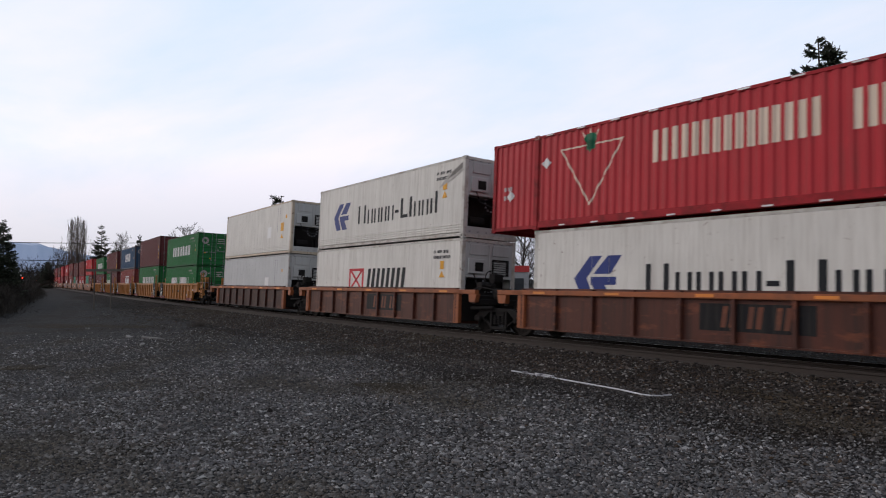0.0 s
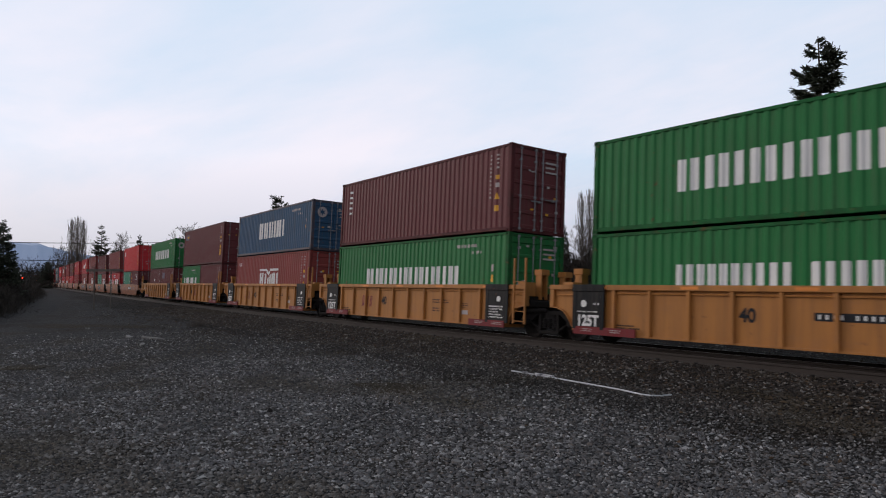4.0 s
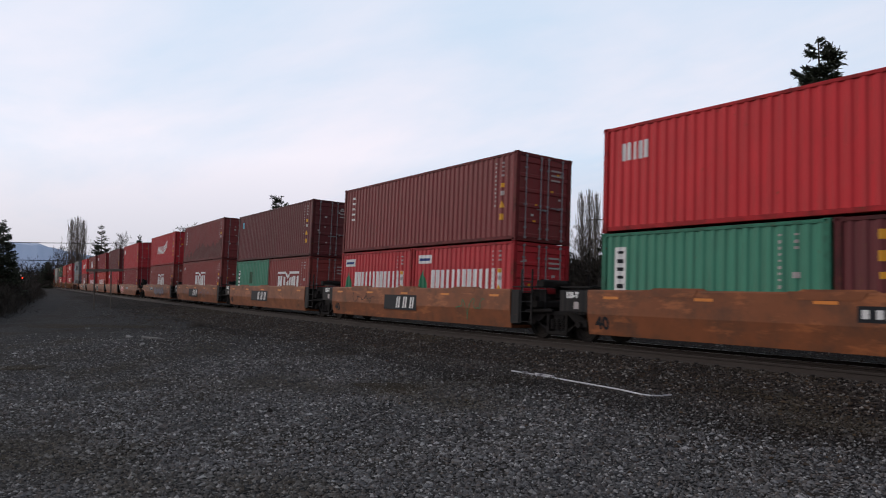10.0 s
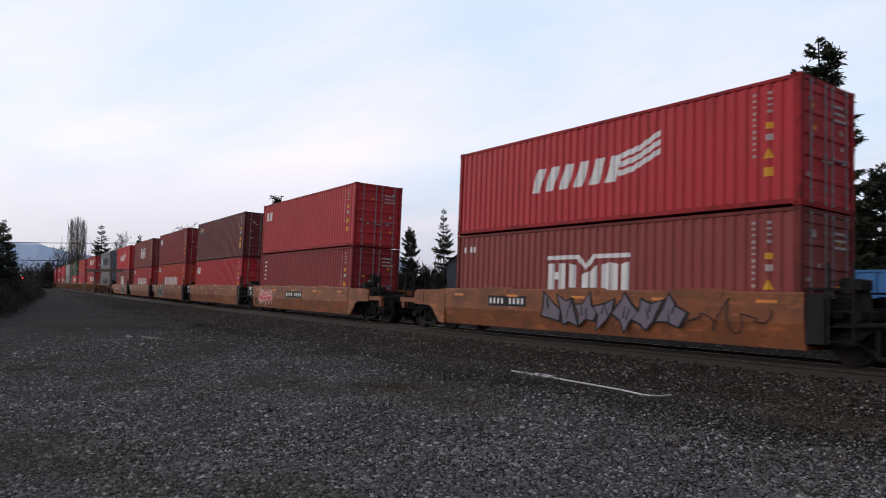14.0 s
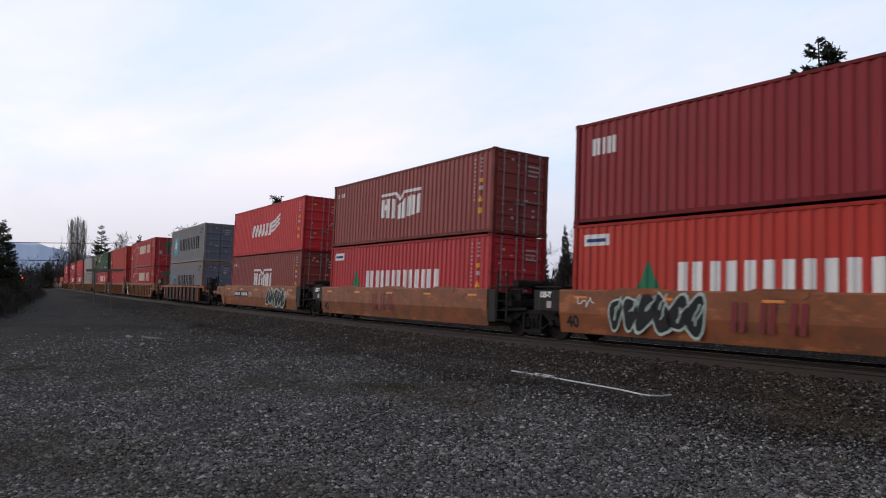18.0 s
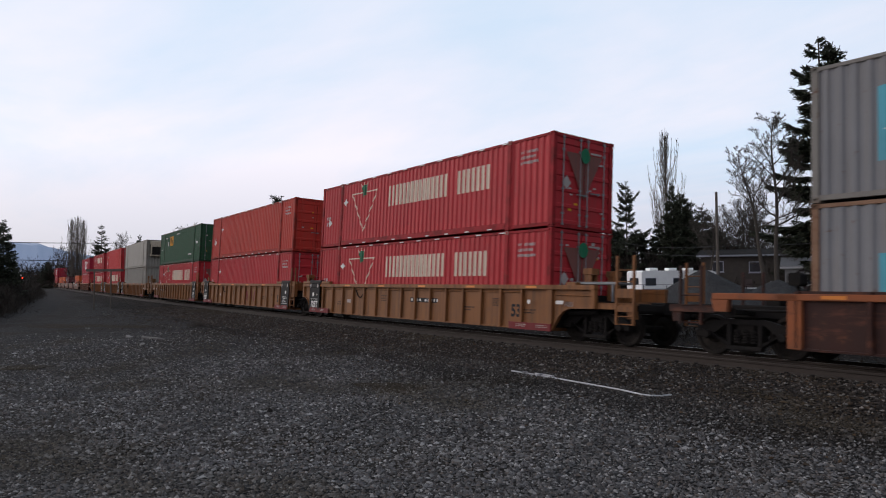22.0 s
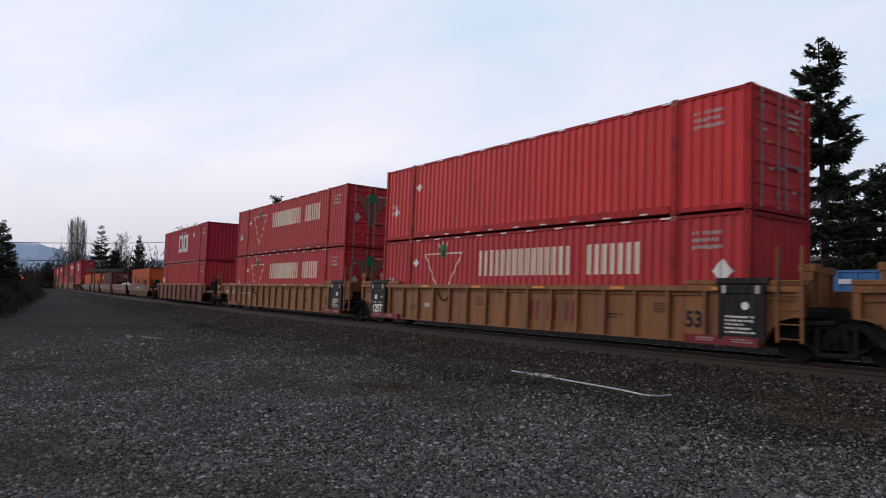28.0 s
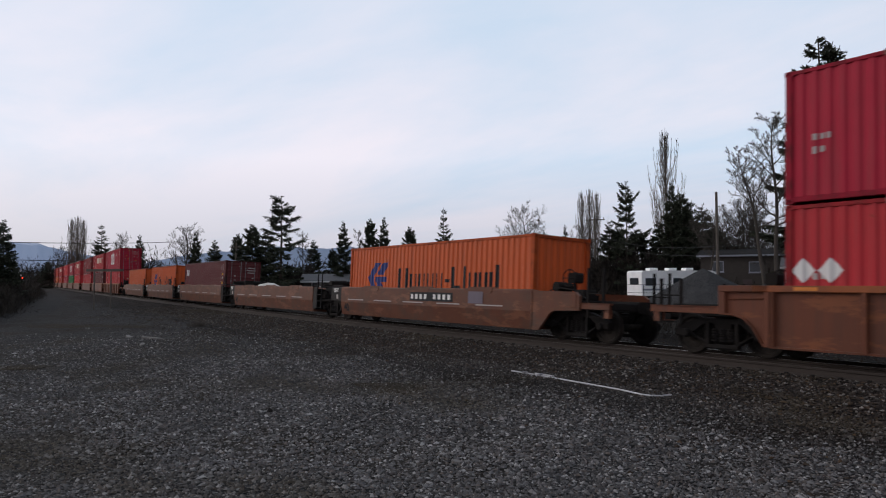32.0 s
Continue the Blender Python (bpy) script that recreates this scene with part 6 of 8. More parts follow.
def stack(s, lower, upper=None, z=FLOOR):
    """Boxes in one well: the lower ones, and the one on top. Each: size, height, colour, label, marks, and more."""
    base = z
    tops = []
    for b in lower:
        kw = dict(b.get("kw", {}))
        bx = container(b["size"], b["H"], b["c"], b["label"], s, base, marks=b.get("marks", ()), **kw)
        if kw.get("end", "doors") == "doors" and not kw.get("far"):
            door_plates(bx, *SIZES[b["size"]], b["H"], int(abs(s) * 10))
        tops.append(base + b["H"])
    if upper:
        kw = dict(upper.get("kw", {}))
        bx = container(upper["size"], upper["H"], upper["c"], upper["label"], s, max(tops) + 0.02, marks=upper.get("marks", ()), **kw)
        if kw.get("end", "doors") == "doors" and not kw.get("far"):
            door_plates(bx, *SIZES[upper["size"]], upper["H"], int(abs(s) * 10) + 1)


def bx(size, H, c, label, marks=(), **kw):
    return dict(size=size, H=H, c=c, label=label, marks=marks, kw=kw)


def pair20(H, ca, la, ma, cb, lb, mb):
    """Two short boxes end to end in one well; a is the hind one."""
    return [bx("20", H, ca, la, ma, along=-3.06), bx("20", H, cb, lb, mb, along=3.06)]


MAROON = "maroon corrugated container with white markings, "
ON_TOP, IN_WELL = "stacked on another box", "set in a well car"


def build_train():
    red_triangle = lambda where: bx("53", HC, "red", "red long container, white letters, triangle logo, " + where, m_triangle(HC), logo=True)
    # --- three rust-brown units with refrigerated boxes
    well_car("brown", "40", 212.75, False, False, [("mark_plate", "black_panel", [oblong(-0.2, 2.5, 0.5, 1.12)]), w_letters("well_rust", 0.2, 2.1, 0.58, 1.06)])
    stack(212.75, [bx("40", HC, "white", "white refrigerated container with navy logo, " + IN_WELL, m_emblem_word(HC) + m_reefer(HC), ribbed=False, end="reefer")],
          bx("53", HC, "red", "red long container, white letters, triangle logo, " + ON_TOP, m_triangle(HC)), z=0.30)
    well_car("brown", "40", 196.88, False, False, [("mark_plate", "black_panel", [oblong(-0.3, 2.5, 0.5, 1.12)]), w_letters("well_rust", 0.1, 2.1, 0.58, 1.06)])
    stack(196.88, [bx("40", HC, "white", "white refrigerated container with red crossed square, " + IN_WELL, m_crossed_square(HC) + m_reefer(HC), ribbed=False, end="reefer")],
          bx("40", HC, "white", "white refrigerated container with navy logo, " + ON_TOP, m_emblem_word(HC) + m_reefer(HC) + m_soot(HC), ribbed=False, end="reefer"), z=0.30)
    well_car("brown", "40", 180.98, False, True, coat="well_dark")
    stack(180.98, [bx("40", HC, "white_grey", "plain light grey refrigerated container, " + IN_WELL, m_white_patch(HC), ribbed=False, end="reefer")],
          bx("40", HC, "white", "plain stained white refrigerated container, " + ON_TOP, m_white_patch(HC, True), ribbed=False, end="reefer", trim="white_worn"), z=0.28)
    # --- five yellow units
    def yellow40(s, front=False, rear=False, extra=()):
        car = well_car("yellow", "40", s, front, rear, list(extra) + [("lettering", "ink_black", rows_of_bars(2.2, 3.3, 1.0, 2, 0.05, 3) + rows_of_bars(2.2, 3.3, 0.7, 2, 0.05, 2) + rows_of_bars(-5.0, -4.2, 0.5, 2, 0.04, 6) + rows_of_bars(3.8, 4.4, 0.9, 3, 0.04, 7)), ("label_plate", "ink_dim", [oblong(4.0, 4.35, 0.52, 0.66)])])
        lettering("40", 0.42, "ink_black", car, -1.35, -1.448, 0.86)
        return car
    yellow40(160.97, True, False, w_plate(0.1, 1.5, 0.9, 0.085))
    stack(160.97, [bx("40", STD, "green", "green corrugated container with white block letters, " + IN_WELL, m_long_word(STD, "xxxxx xxxxxx"), emblem=True)], bx("40", STD, "green", "green corrugated container with white block letters, " + ON_TOP, m_long_word(STD), emblem=True))
    yellow40(145.25, extra=[w_letters("ink_wine", -3.3, -2.3, 0.6, 1.05)])
    stack(145.25, [bx("40", HC, "green", "green corrugated container with white block letters, " + IN_WELL, m_long_word(HC))], bx("40", HC, "maroon", MAROON + ON_TOP, m_column(HC, 3)))
    yellow40(129.66, extra=[w_letters("ink_wine", -3.3, -2.3, 0.6, 1.05)])
    stack(129.66, [bx("40", HC, "brown_red", "brown-red corrugated container with white mark, " + IN_WELL, m_notched(HC))], bx("40", STD, "blue", "worn dark blue container with white letters, " + ON_TOP, m_broad_word(STD), emblem=True, trim="blue_worn"))
    yellow40(113.98, extra=[w_letters("ink_wine", -0.6, 0.4, 0.6, 1.05)])
    stack(113.98, pair20(STD, "green", "green half-length container with white block letters, " + IN_WELL, [("brand_mark", "ink_white", word(-2.3, 1.9, 0.95, 1.65, "xxxxxxxxx", gap=0.2))] + id_rows(6.058, STD)[:1],
                         "maroon", "plain maroon half-length container, " + IN_WELL, id_columns(6.058, STD)), bx("40", HC, "maroon", MAROON + ON_TOP, m_label(HC)))
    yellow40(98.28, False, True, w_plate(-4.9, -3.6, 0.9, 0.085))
    stack(98.28, pair20(STD, "maroon", "plain maroon half-length container, " + IN_WELL, id_columns(6.058, STD, False) + [("placard", "ink_white", [diamond(-0.3, 1.5, 0.2)])],
                        "maroon", "maroon half-length container with pale label, " + IN_WELL, [("label_plate", "ink_grey", [oblong(-2.4, -1.15, STD - 0.95, STD - 0.4)])] + id_columns(6.058, STD)),
          bx("40", STD, "green", "green corrugated container with white block letters, " + ON_TOP, m_long_word(STD), emblem=True))
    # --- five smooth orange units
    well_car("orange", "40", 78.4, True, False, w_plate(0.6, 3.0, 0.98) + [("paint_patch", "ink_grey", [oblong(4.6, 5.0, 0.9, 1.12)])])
    stack(78.4, pair20(STD, "teal", "faded teal half-length container, " + IN_WELL, [("label_plate", "ink_white", [oblong(-2.6, -2.2, 0.8, 2.2)]), ("label_print", "ink_black", column_of_bars(-2.5, -2.3, 0.9, 2.1, 0.22))] + id_columns(6.058, STD, False),
                       "maroon", "maroon half-length container with yellow letters, " + IN_WELL, [("brand_mark", "ink_yellow", column_of_bars(-2.22, -1.92, 0.9, 2.3, 0.42))] + [("lettering", "ink_white", rows_of_bars(1.0, 2.2, 2.2, 4, 0.1, 3))]),
          bx("40", HC, "red_bright", "bright red corrugated container with white mark, " + ON_TOP, m_small_mark(12.192, HC)))
    well_car("orange", "40", 62.61, False, False, [("mark_plate", "ink_black", [oblong(-1.5, 0.9, 0.55, 1.12)]), w_letters("ink_white", -0.7, 0.8, 0.62, 1.05), strokes(-4.3, -2.4, "ink_black", 3, 10, 0.7, 1.2), strokes(3.5, 5.0, "ink_green", 5, 9)])
    stack(62.61, pair20(STD, "red", "red half-length container with green peak mark, " + IN_WELL, m_peak(6.058, STD), "red", "red half-length container with green peak mark, " + IN_WELL, m_peak(6.058, STD)),
          bx("40", HC, "maroon_faded", "faded maroon container with upright white letters, " + ON_TOP, m_column(HC)))
    well_car("orange", "40", 46.78, False, False, [("mark_plate", "ink_black", [oblong(-1.9, 0.9, 0.55, 1.12)]), w_letters("ink_white", -0.9, 0.7, 0.62, 1.05)])
    stack(46.78, pair20(STD, "teal", "faded teal half-length container, " + IN_WELL, [("label_plate", "ink_white", [oblong(-2.6, -2.25, 0.8, 2.0)]), ("label_print", "ink_black", column_of_bars(-2.52, -2.33, 0.85, 1.95, 0.24)), ("paint_patch", "green_dark", [oblong(-0.4, 0.2, 1.2, 1.9)])], "brown_red", "brown-red half-length container with white mark, " + IN_WELL,
                        [("brand_mark", "ink_white", roof_and_letters(STD / 2 + 0.05))] + id_columns(6.058, STD, False)),
          bx("40", HC, "maroon", MAROON + ON_TOP, [("round_label", "ink_sky", disc_marks(-5.2, HC - 0.62, 0.2))] + id_columns(12.192, HC)))
    well_car("orange", "40", 31.01, False, False, [("mark_plate", "ink_black", [oblong(-2.0, 0.9, 0.52, 1.12)]), w_letters("ink_white", -0.8, 0.7, 0.62, 1.05), strokes(-3.7, -2.2, "ink_grey", 8, 14, 0.6, 1.25), strokes(1.4, 4.3, "ink_grey", 9, 26, 0.5, 1.25)])
    stack(31.01, [bx("40", HC, "brown_red", "brown-red corrugated container with white mark, " + IN_WELL, m_notched(HC))], bx("40", HC, "maroon_faded", "faded maroon container with upright white letters, " + ON_TOP, m_column(HC) + m_worn(HC)))
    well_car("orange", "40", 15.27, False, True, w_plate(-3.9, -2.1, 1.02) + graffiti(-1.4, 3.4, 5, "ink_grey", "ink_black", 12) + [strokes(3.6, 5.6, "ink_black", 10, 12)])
    stack(15.27, [bx("40", HC, "brown_red", "brown-red corrugated container with white mark, " + IN_WELL, m_notched(HC))], bx("40", HC, "red", "red corrugated container with slanted white mark, " + ON_TOP, m_flagword(HC)))
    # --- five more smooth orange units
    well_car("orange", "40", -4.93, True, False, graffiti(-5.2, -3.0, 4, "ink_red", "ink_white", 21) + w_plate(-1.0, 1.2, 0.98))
    stack(-4.93, [bx("40", HC, "red_dark", "dark red container with upright white letters, " + IN_WELL, m_column(HC, 3))], bx("40", HC, "red", "red corrugated container with small white mark, " + ON_TOP, m_small_mark(12.192, HC)))
    well_car("orange", "40", -20.76, False, False, [w_letters("ink_wine", -0.96, 0.9, 0.5, 1.16)])
    stack(-20.76, [bx("40", HC, "red", "red corrugated container with small white mark, " + IN_WELL, m_small_mark(12.192, HC))], bx("40", HC, "maroon_mid", "dull maroon container with a pale label, " + ON_TOP, m_label(HC)))
    well_car("orange", "40", -36.46, False, False, bubble_graffiti(-4.5, -1.65, 5, "ink_black", "ink_mint", 31) + [w_letters("ink_wine", -1.16, 0.85, 0.5, 1.16), strokes(-5.6, -5.0, "ink_white", 7, 8, 0.9, 1.25)])
    stack(-36.46, [bx("40", HC, "orange_red", "orange-red container with green peak mark, " + IN_WELL, m_peak(12.192, HC))], bx("40", HC, "red_dark", "deep red corrugated container with small white mark, " + ON_TOP, m_small_mark(12.192, HC)))
    well_car("orange", "40", -52.32, False, False, [w_letters("ink_wine", -1.5, 0.4, 0.5, 1.16)])
    stack(-52.32, [bx("40", HC, "red", "red container with green peak mark, " + IN_WELL, m_peak(12.192, HC))], bx("40", HC, "brown_red", "brown-red corrugated container with white mark, " + ON_TOP, m_notched(HC)))
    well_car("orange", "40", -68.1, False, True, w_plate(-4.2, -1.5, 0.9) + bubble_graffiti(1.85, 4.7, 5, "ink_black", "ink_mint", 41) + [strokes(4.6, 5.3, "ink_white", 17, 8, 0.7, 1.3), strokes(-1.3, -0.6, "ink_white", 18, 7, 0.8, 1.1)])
    stack(-68.1, [bx("40", HC, "brown_red", "brown-red corrugated container with white mark, " + IN_WELL, m_notched(HC))], bx("40", HC, "red_bright", "bright red container with slanted white mark, " + ON_TOP, m_flagword(HC)))
    # --- one brown unit
    well_car("brown", "40", -87.99, True, True, [w_letters("pale_tan", -0.6, 1.5)], coat="well_dark")
    stack(-87.99, [bx("40", HC, "grey", "rust-streaked grey container with patched star logo, " + IN_WELL, m_star(HC, True), trim="grey_rusty", doors="grey_blue")], bx("40", HC, "grey", "grey corrugated container with pale blue star logo, " + ON_TOP, m_star(HC), trim="grey_worn", doors="grey_blue"))

    # --- long yellow units
    def yellow53(s, front=False, rear=False, extra=(), far=False):
        car = well_car("yellow", "53", s, front, rear, far=far, marks=list(extra) + [("lettering", "ink_black", rows_of_bars(3.9, 4.7, 0.8, 2, 0.05, 3) + rows_of_bars(-5.6, -4.9, 0.75, 2, 0.05, 2) + rows_of_bars(-1.6, -1.1, 1.1, 4, 0.04, 5) + rows_of_bars(5.6, 6.0, 1.1, 4, 0.04, 5)), ("label_plate", "ink_dim", [oblong(-4.65, -4.3, 0.72, 0.86)])])
        lettering("53", 0.52, "ink_black", car, 6.75, -1.448, 0.72)
        return car
    stencil = [w_letters("ink_wine", 0.85, 3.05, 0.5, 1.08)]
    yellow53(-109.67, True, False, w_plate(0.6, 2.4, 0.95, 0.085))
    stack(-109.67, [red_triangle(IN_WELL)], red_triangle(ON_TOP))
    yellow53(-129.45, extra=stencil)
    stack(-129.45, [bx("53", HC, "red", "plain red long container, " + IN_WELL, m_plain53(HC))], bx("53", HC, "orange_red", "plain orange-red long container, " + ON_TOP, m_plain53(HC), bars="paint"))
    yellow53(-149.11, False, True, w_plate(-6.0, -4.6, 0.95, 0.085))
    stack(-149.11, [red_triangle(IN_WELL)], bx("53", HC, "green_dark", "dark green long container with yellow logo plate, " + ON_TOP, m_yellow_plate(HC)))
    yellow53(-172.91, True, False)
    stack(-172.91, [bx("53", HC, "grey_warm", "grey ribbed long container, " + IN_WELL, m_plain53(HC, False), end="wall")], bx("53", HC, "grey_warm", "grey smooth-sided refrigerated long container, " + ON_TOP, m_plain53(HC, False), ribbed=False, end="wall", nose=True))
    yellow53(-192.55, extra=stencil)
    stack(-192.55, [bx("53", HC, "red", "red long container, white letters, triangle logo, " + IN_WELL, m_triangle(HC) + [("hazard_placard", "ink_white", [diamond(7.38, 1.52, 0.28)])], end="wall")], bx("53", HC, "red_bright", "plain bright red long container, " + ON_TOP, m_plain53(HC)))
    yellow53(-212.32, False, True, w_plate(-6.0, -4.4, 0.95, 0.085))
    stack(-212.32, [red_triangle(IN_WELL)], red_triangle(ON_TOP))
    # --- one long brown unit
    car = well_car("brown", "53", -236.25, True, True, label="rust-brown ribbed long well car, dirty and worn")
    lettering("53", 0.42, "ink_black", car, 4.1, -1.448, 0.8)
    stack(-236.25, [bx("53", HC, "red", "dull red long container, " + IN_WELL, m_plain53(HC, False) + [("hazard_placard", "ink_white", [diamond(-7.7, 1.5, 0.26), diamond(-7.15, 1.5, 0.26)]), ("paint_patch", "brown_red", [oblong(-1.3, -0.35, HC - 0.5, HC - 0.24), oblong(-3.6, -3.3, HC - 0.44, HC - 0.3)])], end="wall")], bx("53", HC, "crimson", "crimson long container with large white initials, " + ON_TOP, m_initials(HC), end="wall"))
    # --- five faded brown units, lightly loaded
    slot = [("stripe", "ink_dim", [oblong(-5.6 + k * 2.3, -4.2 + k * 2.3, 0.84, 0.88) for k in range(5)])]
    for k in range(5):
        s = -258.26 - 15.75 * k
        well_car("tan", "40", s, k == 0, k == 4, slot + (w_plate(-0.5, 2.3, 1.08) + [("paint_patch", "ink_grey", [oblong(3.2, 4.0, 0.9, 1.3)])] if k == 0 else []))
        if k == 1:
            tarp = Solid()
            n, m = 16, 8
            for i in range(n + 1):
                for j in range(m + 1):
                    u, v = i / n, j / m
                    bulge = math.sin(math.pi * u) ** 0.5 * math.sin(math.pi * v) ** 0.5
                    tarp.v.append((-1.4 + 2.8 * u, -1.1 + 2.2 * v, 0.12 + 1.2 * bulge * (1 + 0.25 * noise.noise((u * 5, v * 4, 2.0)))))
            tarp.f = [(i * (m + 1) + j, (i + 1) * (m + 1) + j, (i + 1) * (m + 1) + j + 1, i * (m + 1) + j + 1) for i in range(n) for j in range(m)]
            bundle = single("tarp_bundle", tarp, PAINT["white"], on_track(s + run(0)), "white tarpaulin bundle lying in an empty well car", "bundle")
            RIDERS.append((bundle, s, pose(-4.4, 0, 0.33)))
            continue
        if k == 2:
            stack(s, [bx("40", STD, "maroon", "plain maroon container alone in a well car", m_small_mark(12.192, STD))], z=0.54)
        elif k == 4:
            stack(s, [bx("40", STD, "orange", "plain orange container alone in a well car", end="wall")], z=0.54)
        else:
            stack(s, [bx("40", STD, "orange", "orange container with blue logo, alone in a well car", m_emblem_word(STD), end="wall")], z=0.54)
    # --- the rest of the train, far down the line
    reds = ["crimson", "red", "red_dark", "red", "crimson", "red_bright", "red", "orange_red", "red_dark", "red", "maroon", "red", "green", "red", "orange", "red_dark", "white_grey", "red", "maroon"]
    s = -258.26 - 63 - 21.9
    for k in range(19):
        well_car("brown", "53", s, k % 3 == 0, k % 3 == 2, far=k > 0)
        c1, c2 = reds[k], reds[(k * 7 + 3) % len(reds)]
        m1 = m_initials(HC) if c1 == "crimson" else (m_triangle(HC) if c1 == "red" else m_plain53(HC))
        top = bx("53", HC, c1, f"long {c1.replace('_', ' ')} container, " + ON_TOP, m1, far=k > 0) if k not in (12, 14, 15) else None
        stack(s, [bx("53", HC, c2, f"long {c2.replace('_', ' ')} container, " + IN_WELL, m_plain53(HC), far=k > 0)], top)
        s -= 23.85 if k % 3 == 2 else 19.75


build_train()


# ---- what stands behind and beside the track ----
def quads_mesh(name, p):
    """One mesh of loose four-cornered blades; p holds their corners, n x 4 x 3."""
    n = len(p)
    me = bpy.data.meshes.new(name)
    me.vertices.add(n * 4)
    me.vertices.foreach_set("co", p.reshape(-1))
    idx = (np.array([0, 1, 2, 0, 2, 3])[None] + 4 * np.arange(n)[:, None]).reshape(-1)
    me.loops.add(len(idx))
    me.loops.foreach_set("vertex_index", idx)
    me.polygons.add(n * 2)
    me.polygons.foreach_set("loop_start", np.arange(0, n * 6, 3))
    me.materials.append(None)
    me.update(calc_edges=True)
    me.shade_flat()
    return me


def blades(start, way, length, width, tilt):
    """Slim kite-shaped blades from start along way."""
    side = np.cross(way, tilt)
    side /= np.linalg.norm(side, axis=1)[:, None] + 1e-9
    mid = start + way * length[:, None] * 0.45
    return np.stack([start, mid + side * width[:, None], start + way * length[:, None], mid - side * width[:, None]], 1)


def conifer_mesh(seed, ratio, limbs, foot, power, ragged, dense, twig, leaders=1):
    """A conifer one metre high, its foot's radius ratio: single limbs of uneven length round the trunk, each a plume of twigs. Returns the crown and its bare limbs."""
    rg = np.random.default_rng(seed)
    z = foot + (0.985 - foot) * np.sort(rg.uniform(0, 1, limbs)) ** 0.95
    f = (z - foot) / (1 - foot)
    az = np.cumsum(rg.uniform(1.7, 3.0, limbs))
    reach = ratio * ((1 - f) ** power * (0.55 + 0.45 * np.minimum(1, f / 0.12)) + 0.035)
    wave = np.sin(az * 1.0 + z * 23 + seed) * np.sin(z * 47 + 2 * seed)
    L = reach * rg.uniform(1 - 0.55 * ragged, 1 + 0.25 * ragged, limbs) * (1 + 0.35 * ragged * wave)
    L = np.where(rg.uniform(0, 1, limbs) < 0.16 * ragged, L * 0.4, L)
    rise = np.radians(-14 + 58 * f ** 1.6 + rg.normal(0, 7, limbs))
    curl = 0.10 + 0.16 * rg.uniform(0, 1, limbs)
    out = np.stack([np.cos(az), np.sin(az)], -1)
    # where the trunk stands at each height; with two leaders the top forks
    fork = np.where((rg.uniform(0, 1, limbs) < 0.4) & (f > 0.8), 1.0, 0.0) * (leaders > 1)
    tx, ty = fork * (f - 0.8) * 0.22 * np.where(f > 0.8, 1, 0), 0 * f
    z = np.where(fork > 0, z - 0.03, z)

    def axis(i, u):
        r = L[i] * u
        hz = z[i] + L[i] * (np.sin(rise[i]) * u + curl[i] * u * u - 0.06 * np.sin(u * 3.1))
        return np.column_stack([tx[i] + out[i, 0] * r * np.cos(rise[i]), ty[i] + out[i, 1] * r * np.cos(rise[i]), hz])

    n = np.maximum(10, dense * L / ratio).astype(int)
    i = np.repeat(np.arange(limbs), n)
    u = rg.uniform(0.06, 1.0, len(i)) ** 0.8
    base = axis(i, u)
    sgn = np.where(rg.uniform(0, 1, len(i)) < 0.5, -1, 1)
    across = np.column_stack([-out[i, 1] * sgn, out[i, 0] * sgn, np.zeros(len(i))])
    fwd = np.column_stack([out[i] * np.cos(rise[i])[:, None], np.sin(rise[i]) + curl[i] * u])
    k = rg.uniform(0.3, 1.25, len(i))[:, None]
    way = fwd * 0.8 + across * k + np.column_stack([np.zeros((len(i), 2)), rg.uniform(-0.75, 0.12, len(i))])
    way /= np.linalg.norm(way, axis=1)[:, None]
    ln = np.minimum(twig * rg.uniform(0.5, 1.4, len(i)), 0.75 * L[i] + 0.006) * (1.05 - 0.5 * u)
    # side twigs set on each twig in turn
    j = np.repeat(np.arange(len(i)), 3)
    b2 = base[j] + way[j] * (ln[j] * rg.uniform(0.2, 0.9, len(j)))[:, None]
    w2 = way[j] + rg.normal(0, 0.55, (len(j), 3)) + np.array([0, 0, -0.12])
    w2 /= np.linalg.norm(w2, axis=1)[:, None]
    l2 = ln[j] * rg.uniform(0.3, 0.65, len(j))
    start, way, ln = np.concatenate([base, b2]), np.concatenate([way, w2]), np.concatenate([ln, l2])
    crown = quads_mesh("crown", blades(start, way, ln, ln * rg.uniform(0.06, 0.13, len(ln)) + 0.0006, rg.normal(0, 1, (len(ln), 3))))
    wood = Solid()
    for a in range(limbs):
        p, q, s = axis(np.array([a, a, a]), np.array([0.0, 0.45, 0.92]))
        wood.tube(p, q, 0.0022 * (1.3 - f[a]), 0.0013, 3, cap=False).tube(q, s, 0.0013, 0.0006, 3, cap=False)
    bend = [(0, 0, 0), (0.004, 0.002, 0.3), (-0.003, 0.003, 0.6), (0.002, 0, 0.8), (0, 0, 0.985)]
    for a, (p, q) in enumerate(zip(bend, bend[1:])):
        wood.tube(p, q, 0.0125 * (1 - p[2]) + 0.0012, 0.0125 * (1 - q[2]) + 0.0012, 8, cap=False)
    if leaders > 1:
        wood.tube((0.0, 0, 0.78), (0.042, 0, 0.95), 0.003, 0.001, 5, cap=False)
    return crown, wood.mesh("trunk")





